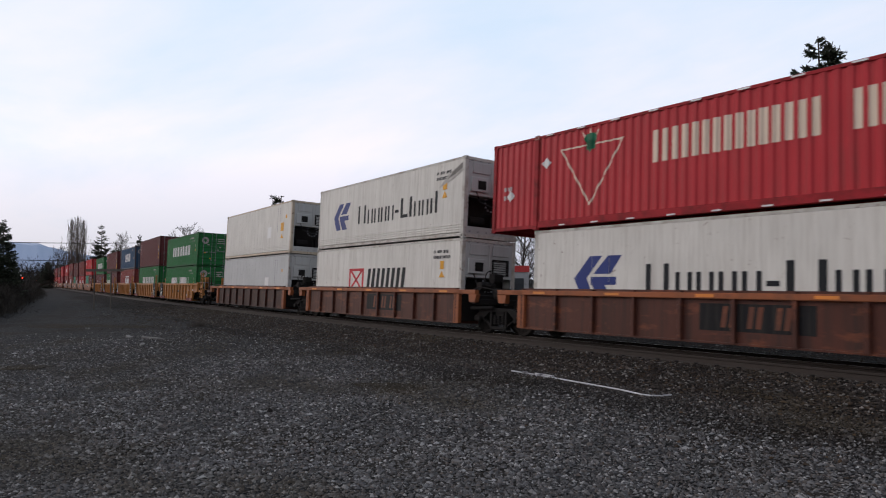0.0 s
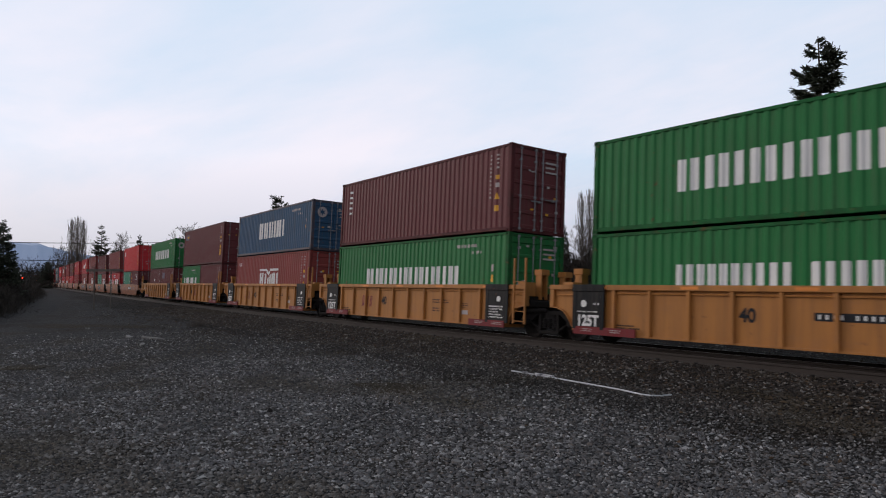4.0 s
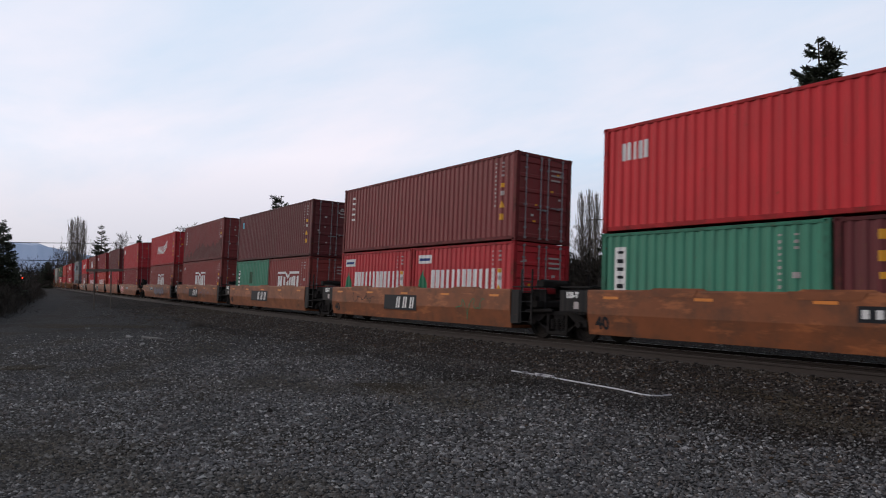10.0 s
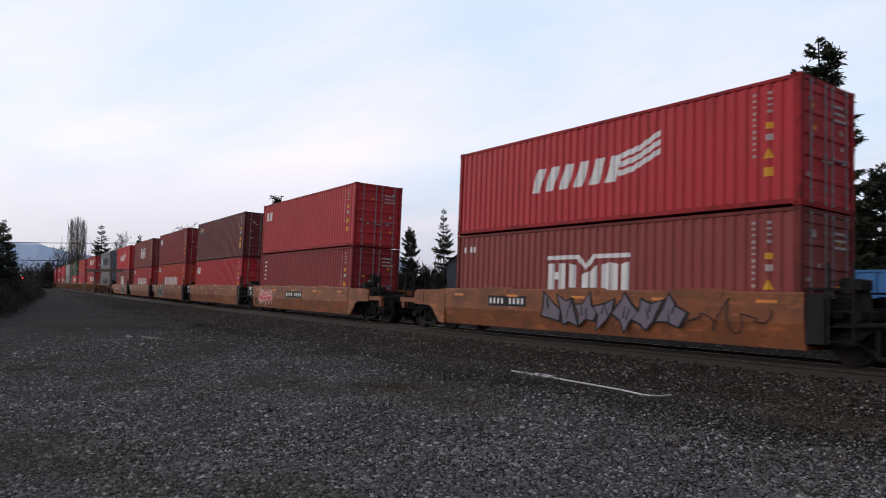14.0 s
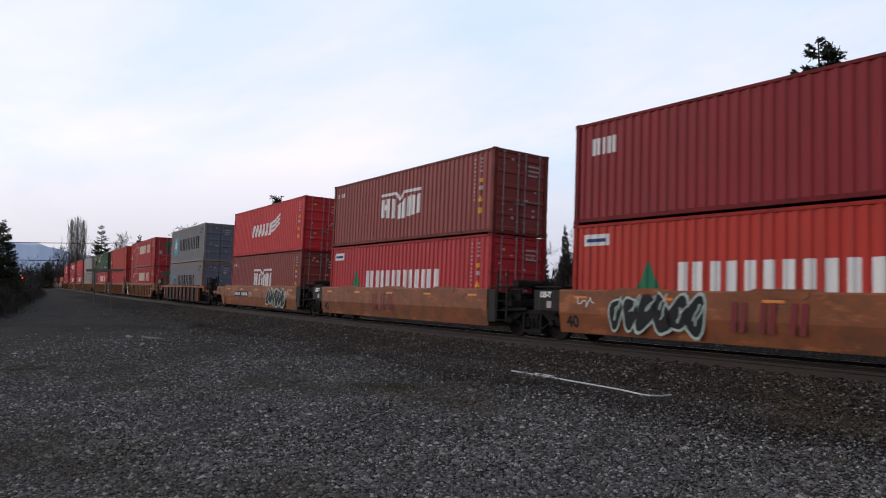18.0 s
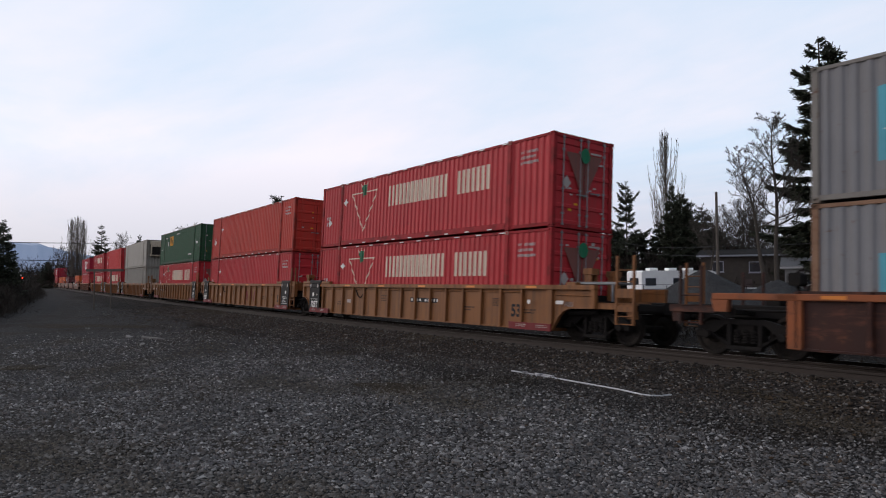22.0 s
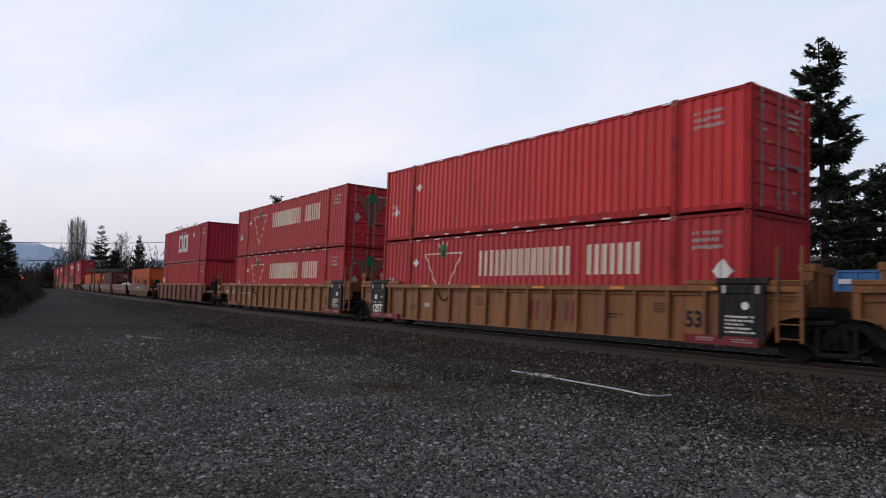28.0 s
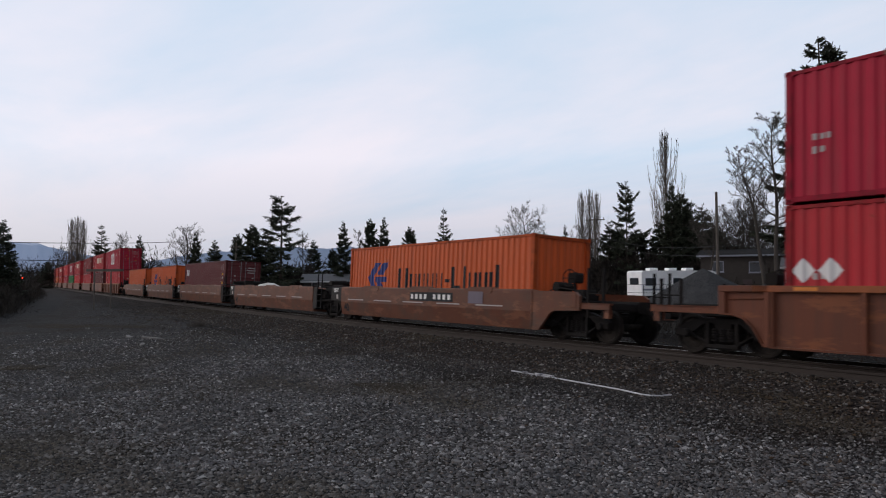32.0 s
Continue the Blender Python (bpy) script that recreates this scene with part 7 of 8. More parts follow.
CONIFERS = {      # seed, radius to height, limbs, foot, taper, raggedness, twigs on a limb, twig length, leaders
    "big": (4, 0.165, 128, 0.06, 0.74, 1.15, 300, 0.036, 2),
    "open": (9, 0.20, 74, 0.12, 0.62, 1.25, 150, 0.046, 1),
    "a": (11, 0.18, 125, 0.03, 0.8, 0.65, 190, 0.046, 1),
    "b": (15, 0.22, 120, 0.03, 0.62, 0.7, 190, 0.052, 1),
    "c": (19, 0.18, 84, 0.06, 0.95, 0.8, 110, 0.045, 1),
}


def conifer(x, y, h, r, kind="a", label="dark green conifer with ragged feathery branches behind the tracks"):
    spec = CONIFERS[kind]
    if ("conifer", kind) not in MESHES:
        MESHES[("conifer", kind)] = conifer_mesh(*spec)
    crown, wood = MESHES[("conifer", kind)]
    t = thing("conifer_tree", pose(x, y, GROUND_Z, 0, 0, (x * 37 + y * 11) % 360), label, "tree", "conifers")
    k = r / spec[1] * (1.25 if kind in ("a", "b", "c") else 1.0)      # outer twigs reach past the mean radius
    for name, me, mat in (("crown", crown, NEEDLES), ("trunk", wood, BARK)):
        part(name, me, mat, t).matrix_basis = Matrix.Diagonal((k, k, h, 1))
    return t


def bare_mesh(seed, low, reach, limbs_, gnarl, thick=1.0, lean=0.0, top=1.0):
    """A leafless tree one metre high: a bending trunk, crooked limbs above the height low, forking three times into twigs."""
    rnd = random.Random(seed)
    wood, twigs = Solid(), Solid()
    spine = [Vector((lean * (k / 12) ** 1.6 + 0.018 * math.sin(k * 0.8 + seed) * k / 12, 0.015 * math.cos(k * 0.6 + seed) * k / 12, top * k / 12)) for k in range(13)]
    for k in range(12):
        wood.tube(spine[k], spine[k + 1], 0.0135 * thick * (1 - k / 13) + 0.0008, 0.0135 * thick * (1 - (k + 1) / 13) + 0.0008, 8, cap=False)

    def grow(p, d, length, r, level):
        n = 6 - level
        pts = [p]
        for k in range(n):
            turn = Vector((rnd.uniform(-1, 1), rnd.uniform(-1, 1), rnd.uniform(-0.8, 1.0)))
            d = (d + turn * gnarl + Vector((0, 0, 0.05))).normalized()
            pts.append(pts[-1] + d * length / n)
            (wood if level == 0 else twigs).tube(pts[k], pts[k + 1], r * (1 - 0.75 * k / n), r * (1 - 0.75 * (k + 1) / n), 6 if level == 0 else 3, cap=False)
            if level < 3:
                for m in range(2 if level else 1 + (k % 2)):
                    off = Vector((rnd.uniform(-1, 1), rnd.uniform(-1, 1), rnd.uniform(-0.5, 0.9)))
                    off = (off - d * off.dot(d)).normalized()
                    nd = (d * rnd.uniform(0.5, 0.95) + off * rnd.uniform(0.55, 0.9)).normalized()
                    left = length * (1 - 0.55 * (k + 1) / n)
                    grow(pts[k + 1], nd, left * rnd.uniform(0.38, 0.62), max(r * (1 - 0.7 * (k + 1) / n) * 0.62, 0.00085), level + 1)

    for k in range(limbs_):
        f = low + (0.96 - low) * (k / max(1, limbs_ - 1)) ** 0.9
        j = min(11, int(f * 12))
        a = k * 2.4 + rnd.uniform(-0.5, 0.5)
        length = reach * (1 - 0.62 * ((f - low) / (0.96 - low)) ** 1.3) * rnd.uniform(0.75, 1.15)
        grow(spine[j].lerp(spine[j + 1], f * 12 - j), Vector((math.cos(a), math.sin(a), rnd.uniform(0.45, 1.1))).normalized(), length, 0.0062 * thick * (1.25 - f), 0)
    return wood, twigs





def poplar_mesh(seed, wide=0.085):
    """A narrow leafless poplar one metre high: many limbs that leave the trunk low and turn upwards, feathered with upright twigs."""
    rnd = random.Random(seed)
    wood, twigs = Solid(), Solid()
    wood.tube((0, 0, 0), (0.004, 0, 0.5), 0.009, 0.0045, 7).tube((0.004, 0, 0.5), (0, 0.003, 0.985), 0.0045, 0.0006, 5)
    for i in range(74):
        z = 0.05 + 0.86 * (i / 74) ** 0.9
        a = i * 2.4 + rnd.uniform(-0.4, 0.4)
        girth = wide * min(1.0, 0.45 + z * 1.9) * min(1.0, (1.0 - z) * 1.5) * rnd.uniform(0.3, 1.15)
        height = min(0.40, 0.96 - z) * rnd.uniform(0.6, 1.0)
        o = Vector((math.cos(a), math.sin(a), 0))
        pts = [Vector((0, 0, z)) + o * girth * (1 - (1 - u) ** 2.2) + Vector((rnd.uniform(-1, 1), rnd.uniform(-1, 1), 0)) * 0.004 + Vector((0, 0, height * u ** 1.15)) for u in (0, 0.2, 0.4, 0.6, 0.8, 1.0)]
        for k in range(5):
            twigs.tube(pts[k], pts[k + 1], 0.0015 * (1.15 - z) * (1 - 0.15 * k), 0.0015 * (1.15 - z) * (0.85 - 0.15 * k), 4, cap=False)
            for m in range(11 if wide > 0.1 else 8):
                p = pts[k].lerp(pts[k + 1], rnd.random())
                d = Vector((rnd.uniform(-0.32, 0.32), rnd.uniform(-0.32, 0.32), 1)).normalized()
                L = rnd.uniform(0.03, 0.10) * (1.15 - p.z)
                twigs.tube(p, p + d * L, 0.0007, 0.0003, 3, cap=False)
    return wood, twigs


BARE = {      # seed, height of the lowest limb, reach, limbs, crookedness, trunk, lean, top
    "tall": (3, 0.42, 0.27, 15, 0.30, 1.0, 0.0, 0.98),
    "leaning": (8, 0.52, 0.30, 13, 0.34, 1.15, -0.14, 0.92),
    "round": (14, 0.14, 0.50, 20, 0.24, 1.3, 0.02, 0.90),
    "slim": (21, 0.22, 0.26, 16, 0.22, 0.9, 0.02, 0.96),
    "arching": (27, 0.40, 0.42, 10, 0.30, 0.9, 0.05, 0.80),
}


def bare_tree(x, y, h, kind, label="leafless grey deciduous tree with fine crooked twigs", turn=0.0, wide=1.0, group="bare trees"):
    poplar = kind.startswith("poplar")
    if kind not in MESHES:
        got = poplar_mesh(7, 0.115 if kind == "poplar" else 0.095) if poplar else bare_mesh(*BARE[kind])
        MESHES[kind] = [s.mesh("wood") for s in got]
    t = thing("poplar_tree" if poplar else "bare_tree", pose(x, y, GROUND_Z, 0, 0, turn), "tall narrow leafless poplar" if poplar else label, "tree", group)
    for name, me in zip(("trunk", "crown"), MESHES[kind]):
        part(name, me, POPLAR if poplar else TWIG, t).matrix_basis = Matrix.Diagonal((h * wide, h * wide, h, 1))
    return t


def brush_strip(name, pts, height, width, count, seed, mat, label, twig=0.5, fine=0.02):
    """Leafless scrub along a line as one mesh of many thin leaning twigs, rising in uneven clumps."""
    rg = np.random.default_rng(seed)
    p = np.array([(a[0], a[1]) for a in pts], float)
    seg = np.linalg.norm(np.diff(p, axis=0), axis=1)
    along = np.concatenate([[0], np.cumsum(seg)])
    s = rg.uniform(0, along[-1], count)
    x, y = np.interp(s, along, p[:, 0]), np.interp(s, along, p[:, 1])
    k = np.clip(np.searchsorted(along, s) - 1, 0, len(seg) - 1)
    d = (p[k + 1] - p[k]) / seg[k][:, None]
    off = rg.normal(0, width / 2, count)
    clump = 0.68 + 0.22 * np.sin(s * 0.55 + seed) + 0.16 * np.sin(s * 1.7 + 2 * seed) + 0.12 * np.sin(s * 4.1 + off)
    top = np.maximum(0.3, height * clump * np.maximum(0.3, 1 - np.abs(off) / width * 0.6))
    z = GROUND_Z + top * rg.uniform(0, 1, count) ** 0.8
    start = np.column_stack([x - d[:, 1] * off, y + d[:, 0] * off, z])
    way = rg.normal(0, 0.6, (count, 3)) + np.array([0, 0, 0.75])
    way /= np.linalg.norm(way, axis=1)[:, None]
    ln = twig * rg.uniform(0.4, 1.5, count)
    me = quads_mesh(name, blades(start, way, ln, fine * rg.uniform(0.6, 1.6, count), rg.normal(0, 1, (count, 3))))
    single(name, me, mat, Matrix(), label, "bushes", kind="stuff")


def gable_house(at, L, W, H, roof_h, wall, roof, label, windows=((0.25, 0.5), (0.7, 0.5)), trim=None, axis=0):
    """A house with a pitched roof; its long front faces -y in its own space."""
    h = thing("house", at, label, "house", "houses behind the track")
    part("wall", Solid().section([(-W / 2, 0), (W / 2, 0), (W / 2, H), (0, H + roof_h), (-W / 2, H)], -L / 2, L / 2), wall, h)
    ov = 0.4
    sl = roof_h / (W / 2)
    for sgn in (-1, 1):
        y0, y1 = sgn * (W / 2 + ov), 0
        z0, z1 = H - ov * sl + 0.02, H + roof_h + 0.02
        part("roof", Solid().section([(y0, z0), (y1, z1), (y1, z1 + 0.14), (y0, z0 + 0.14)], -L / 2 - ov, L / 2 + ov), roof, h)
        part("fascia", Solid().box(-L / 2 - ov, L / 2 + ov, y0 - 0.03, y0 + 0.03, z0 - 0.1, z0 + 0.1), trim or WHITE_TRIM, h)
    for fx, fz in windows:
        x, z = -L / 2 + L * fx, H * fz
        w = part("window", Solid().box(x - 0.62, x + 0.62, -W / 2 - 0.05, -W / 2 + 0.02, z - 0.05, z + 1.15), trim or WHITE_TRIM, h, "white-framed window")
        part("pane", Solid().box(x - 0.52, x + 0.52, -W / 2 - 0.06, -W / 2 - 0.045, z + 0.05, z + 1.05), GLASS_DARK, w)
        part("sill", Solid().box(x - 0.68, x + 0.68, -W / 2 - 0.12, -W / 2, z - 0.12, z - 0.05), trim or WHITE_TRIM, w)
    d = part("door", Solid().box(-L / 2 + L * 0.48, -L / 2 + L * 0.48 + 0.95, -W / 2 - 0.05, -W / 2 + 0.02, 0, 2.05), DOOR_PAINT, h)
    return h


WHITE_TRIM = surface("white_house_trim", (0.6, 0.6, 0.6), rough=0.6, var=0.06)
GLASS_DARK = surface("dark_window_glass", (0.03, 0.035, 0.04), rough=0.08, var=0.05, amount=0.0, bump=0, spec=0.6)
DOOR_PAINT = surface("dark_door_paint", (0.06, 0.04, 0.04), rough=0.5)
SIDING_GREY = surface("grey_house_siding", (0.055, 0.052, 0.05), rough=0.8, var=0.1)
SIDING_BROWN = surface("dull_brown_house_siding", (0.05, 0.042, 0.036), rough=0.85, var=0.15)
SIDING_PALE = surface("pale_house_siding", (0.3, 0.3, 0.3), rough=0.8, var=0.08)
SIDING_DARK = surface("dark_blue_grey_siding", (0.06, 0.068, 0.08), rough=0.8, var=0.1)
ROOFING = surface("dark_asphalt_shingle", (0.021, 0.02, 0.02), rough=0.95, spec=0.08, var=0.2, bump=0.4, fine=8)
ROOFING_GREY = surface("grey_asphalt_shingle", (0.12, 0.12, 0.125), rough=0.95, var=0.2, bump=0.4, fine=8)
RV_WHITE = surface("white_camper_panel", (0.86, 0.86, 0.85), rough=0.4, var=0.05, amount=0.15)
STRIPE = surface("grey_camper_stripe", (0.25, 0.26, 0.3), rough=0.4)
SKIP_BLUE = surface("blue_skip_paint", rgb(54, 108, 162), rough=0.5, var=0.12, amount=0.2, rust=0.2)
RED_PAINT = surface("red_fascia_paint", rgb(170, 40, 40), rough=0.5)
DRIVE = stony("pale_worn_gravel", [(0.016, 0.0153, 0.015), (0.0245, 0.0236, 0.0233), (0.038, 0.0368, 0.0362)], 0.04, (0.0225, 0.0213, 0.0197), 0.7, 0.5)
DIRT_PILE = stony("dark_grey_pile", [(0.03, 0.03, 0.031), (0.042, 0.042, 0.043), (0.058, 0.058, 0.058)], 0.06, (0.05, 0.05, 0.05), 0.4)


def camper(at):
    """A white travel trailer with a sloped front, roof boxes and dark windows; its long side faces -y."""
    c = thing("travel_trailer", at, "white travel trailer with dark windows and roof units", "camper")
    prof = [(-4.6, 0.55), (4.4, 0.55), (4.6, 0.9), (4.6, 2.0), (4.1, 2.75), (3.6, 2.95), (-4.4, 2.95), (-4.6, 2.8)]
    part("body", Solid().prism(prof, -1.22, 1.22), RV_WHITE, c)
    part("stripe", Solid().box(-4.5, 4.5, -1.235, -1.22, 1.05, 1.22), STRIPE, c)
    for x, w in ((-3.6, 1.1), (-0.6, 0.8), (0.9, 0.9), (3.2, 0.9)):
        win = part("window", Solid().box(x - w / 2 - 0.05, x + w / 2 + 0.05, -1.25, -1.22, 1.5, 2.25, 0.0), STRIPE, c)
        part("pane", Solid().box(x - w / 2, x + w / 2, -1.262, -1.25, 1.55, 2.2), GLASS_DARK, win)
    part("door", Solid().box(1.75, 2.4, -1.25, -1.22, 0.6, 2.5), RV_WHITE, c, "white entrance door")
    part("end_window", Solid().box(-4.63, -4.6, -0.7, 0.7, 1.6, 2.25), GLASS_DARK, c)
    for x in (-2.6, -0.4, 1.6):
        part("roof_unit", Solid().box(x - 0.45, x + 0.45, -0.35, 0.35, 2.95, 3.22, 0.05), RV_WHITE, c)
    for x in (-0.5, 0.4):
        w = part("wheel", Solid().disc([(-0.11, 0.2), (-0.1, 0.34), (0.1, 0.34), (0.11, 0.2)], 16), RUBBER, c, at=pose(x, -1.1, 0.34))
        part("rim", Solid().disc([(-0.13, 0.12), (-0.12, 0.19), (-0.1, 0.19)], 12), GALV, w)
    part("hitch", Solid().prism([(4.5, 0.5), (5.6, 0.45), (5.6, 0.55), (4.5, 0.62)], -0.08, 0.08), STEEL, c)


CAR_SILVER = surface("silver_car_paint", (0.42, 0.43, 0.44), rough=0.3, metal=0.3, var=0.05, amount=0.15)


def parked_car(at, body, label):
    """A saloon car; its long side faces -y."""
    c = thing("parked_car", at, label, "car", "parked cars")
    part("body", Solid().prism([(-2.2, 0.35), (2.2, 0.35), (2.25, 0.62), (2.1, 0.82), (1.2, 0.92), (-1.6, 0.95), (-2.15, 0.88), (-2.25, 0.6)], -0.86, 0.86), body, c)
    part("cabin", Solid().prism([(-1.55, 0.94), (1.1, 0.92), (0.4, 1.38), (0.2, 1.42), (-0.9, 1.42), (-1.1, 1.38)], -0.74, 0.74), body, c)
    for y in (-0.755, 0.74):
        part("side_window", Solid().prism([(-1.3, 0.97), (0.85, 0.97), (0.3, 1.33), (-0.98, 1.33)], y, y + 0.015), GLASS_DARK, c)
    for x in (-1.35, 1.35):
        for y in (-0.8, 0.8):
            w = part("wheel", Solid().disc([(-0.09, 0.2), (-0.08, 0.31), (0.08, 0.31), (0.09, 0.2)], 16), RUBBER, c, at=pose(x, y, 0.31))
            part("rim", Solid().disc([(-0.1, 0.1), (-0.095, 0.18), (-0.08, 0.18)], 12), GALV, w)
    for x in (-2.24, 2.2):
        part("bumper", Solid().box(x, x + 0.06, -0.8, 0.8, 0.36, 0.55, 0.02), STEEL, c)


def utility_pole(x, y, h, arm=True, label="weathered wooden utility pole"):
    p = thing("utility_pole", pose(x, y, GROUND_Z, 0, 0, 35), label, "pole", "utility poles")
    part("shaft", Solid().tube((0, 0, 0), (0, 0, h), 0.15, 0.11, 10), WOODPOLE, p)
    if arm:
        part("crossarm", Solid().box(-1.2, 1.2, -0.06, 0.06, h - 0.75, h - 0.62, 0.01), WOODPOLE, p)
        for xx in (-1.05, -0.5, 0.5, 1.05):
            part("insulator", Solid().tube((xx, 0, h - 0.62), (xx, 0, h - 0.42), 0.05, 0.03, 8), GALV, p)
    return p


def strung(pts, r):
    """One unbroken thin square cord through the points."""
    so = Solid()
    for x, y, z in pts:
        so.v += [(x, y, z - r), (x + r * 0.7, y + r * 0.7, z), (x, y, z + r), (x - r * 0.7, y - r * 0.7, z)]
    so.f = [(4 * k + i, 4 * k + (i + 1) % 4, 4 * k + 4 + (i + 1) % 4, 4 * k + 4 + i) for k in range(len(pts) - 1) for i in range(4)]
    return so


def wire(a, b, sag, thick=0.025, label="thin black overhead wire between poles"):
    pts = []
    for i in range(13):
        f = i / 12
        p = Vector(a).lerp(Vector(b), f)
        pts.append((p.x, p.y, p.z - sag * 4 * f * (1 - f)))
    single("overhead_wire", strung(pts, thick), WIRE, Matrix(), label, "wire", "overhead wires")


def mountain(name, az0, az1, dist, heights, seed, snow, col, label):
    """A far ridge: a rough slope rising to an uneven crest."""
    rnd = random.Random(seed)
    n = 60
    so = Solid()
    rows = 6
    for i in range(n + 1):
        f = i / n
        a = radians(az0 + (az1 - az0) * f)
        k = f * (len(heights) - 1)
        j = min(int(k), len(heights) - 2)
        h = heights[j] + (heights[j + 1] - heights[j]) * (k - j) + 9 * noise.noise((f * 14, seed, 0)) + 4 * noise.noise((f * 40, seed, 2))
        for r in range(rows):
            g = r / (rows - 1)
            d = dist * (0.8 + 0.2 * g) + 40 * noise.noise((f * 20, g * 5, seed))
            so.v.append((-d * math.sin(a), d * math.cos(a), GROUND_Z - 2 + h * g ** 0.8))
    so.f = [(i * rows + r, (i + 1) * rows + r, (i + 1) * rows + r + 1, i * rows + r + 1) for i in range(n) for r in range(rows - 1)]
    m = bpy.data.materials.new(name + "_slope")
    m.use_nodes = True
    nt = m.node_tree
    nn, link = nt.nodes.new, nt.links.new
    bsdf = nt.nodes["Principled BSDF"]
    bsdf.inputs["Roughness"].default_value = 1.0
    bsdf.inputs["Specular IOR Level"].default_value = 0.0
    tc, sep, noi = nn("ShaderNodeTexCoord"), nn("ShaderNodeSeparateXYZ"), nn("ShaderNodeTexNoise")
    link(tc.outputs["Object"], sep.inputs[0])
    noi.inputs["Scale"].default_value, noi.inputs["Detail"].default_value = 0.012, 6
    link(tc.outputs["Object"], noi.inputs["Vector"])
    ad = nn("ShaderNodeMath")
    ad.operation = "MULTIPLY_ADD"
    link(noi.outputs[0], ad.inputs[0])
    ad.inputs[1].default_value = 120.0
    link(sep.outputs[2], ad.inputs[2])
    mr = nn("ShaderNodeMapRange")
    mr.inputs["From Min"].default_value, mr.inputs["From Max"].default_value = snow, snow + 25
    link(ad.outputs[0], mr.inputs["Value"])
    mx = nn("ShaderNodeMix")
    mx.data_type = "RGBA"
    mx.inputs["A"].default_value, mx.inputs["B"].default_value = (*col, 1), (0.72, 0.74, 0.8, 1)
    link(mr.outputs[0], mx.inputs["Factor"])
    link(mx.outputs["Result"], bsdf.inputs["Base Color"])
    me = so.mesh(name)
    me.polygons.foreach_set("use_smooth", [True] * len(me.polygons))
    single(name, me, m, Matrix(), label, "mountain", kind="structure")


def build_background():
    big = "tall dark conifer with a forked top and ragged open branches"
    conifer(-28.7, 63.5, 23.9, 5.0, "big", big)
    conifer(-26.8, 71.1, 12.6, 3.6, "b")
    conifer(-31.5, 76.0, 10.5, 3.4, "b")
    conifer(-24.0, 72.0, 9.5, 3.2, "a")
    conifer(-51.9, 66.0, 13.7, 2.2, "open", "dark conifer with sparse uneven plumes of needles")
    conifer(-56.0, 67.9, 9.2, 2.1, "a")
    conifer(-56.5, 70.0, 8.6, 2.0, "b")
    conifer(-50.2, 72.3, 13.8, 1.8, "a")
    conifer(-50.3, 74.6, 12.5, 2.1, "b")
    conifer(-49.9, 76.1, 12.0, 1.9, "c")
    conifer(-53.8, 74.7, 9.4, 2.0, "a")
    conifer(-36.9, 75.5, 8.7, 2.4, "a")
    conifer(-77.3, 58.6, 12.4, 1.7, "c")
    conifer(-82.5, 56.5, 9.7, 1.6, "b")
    conifer(-89.0, 53.8, 11.2, 1.7, "b")
    conifer(-88.7, 56.1, 11.7, 1.5, "a")
    conifer(-91.9, 50.9, 11.1, 1.6, "a")
    conifer(-91.3, 40.8, 14.2, 3.8, "open", "dark conifer with sparse uneven plumes of needles")
    conifer(-98.4, 39.5, 10.4, 2.2, "b")
    conifer(-99.5, 42.0, 10.0, 2.5, "a")
    conifer(-100.1, 50.2, 8.6, 1.8, "a")
    conifer(-98.8, 52.8, 7.2, 1.4, "b")
    conifer(-112.2, 42.5, 9.9, 1.7, "b")
    conifer(-115.3, 39.8, 9.0, 1.9, "a")
    conifer(-119.1, 37.9, 10.6, 1.4, "a")
    conifer(-158.4, 38.5, 12.3, 1.7, "a")
    conifer(-171.7, 33.7, 15.4, 2.9, "c")
    conifer(-176.0, 37.6, 9.9, 2.1, "b")
    conifer(-272.5, 36.8, 9.2, 2.7, "b")
    conifer(-68.2, 73.2, 9.9, 0.9, "a")
    conifer(-73.1, 73.9, 9.5, 0.7, "a")
    conifer(-83.7, 7.3, 8.6, 1.7, "a")
    conifer(-79.8, 5.6, 9.1, 2.0, "b")
    conifer(-99.5, 9.9, 4.8, 1.0, "a")
    conifer(-56.0, 73.3, 8.4, 3.0, "b")
    conifer(-52.2, 78.4, 10.4, 3.2, "b")
    conifer(-51.2, 80.2, 11.3, 3.2, "a")
    conifer(-48.8, 79.3, 8.4, 3.0, "b")
    bare_tree(-29.3, 54.6, 12.9, "leaning", turn=53)
    bare_tree(-29.0, 55.9, 15.6, "tall", turn=40)
    bare_tree(-40.3, 64.5, 10.6, "arching", turn=30)
    bare_tree(-68.8, 65.6, 12.3, "round")
    bare_tree(-89.8, 52.4, 9.7, "slim")
    bare_tree(-122.4, 37.3, 11.9, "round", turn=70)
    bare_tree(-185.6, 40.9, 14.3, "round", turn=130, wide=0.7)
    bare_tree(-267.0, 40.1, 14.5, "round", turn=200, wide=0.8)
    bare_tree(-96.5, 46.5, 9.5, "slim", turn=90)
    bare_tree(-35.8, 71.5, 7.0, "round", turn=110)
    dense = "dense dark leafless tree with a rounded crown behind a house"
    for x, y, h, turn in ((-46.2, 80.7, 12.2, 0), (-45.3, 82.3, 11.8, 80), (-47.6, 79.9, 10.8, 150), (-44.0, 81.0, 10.4, 220), (-46.8, 82.0, 11.2, 300), (-65.1, 73.2, 9.9, 40)):
        bare_tree(x, y, h, "round", dense, turn=turn, wide=0.85)
    bare_tree(-55.3, 78.5, 22.4, "poplar")
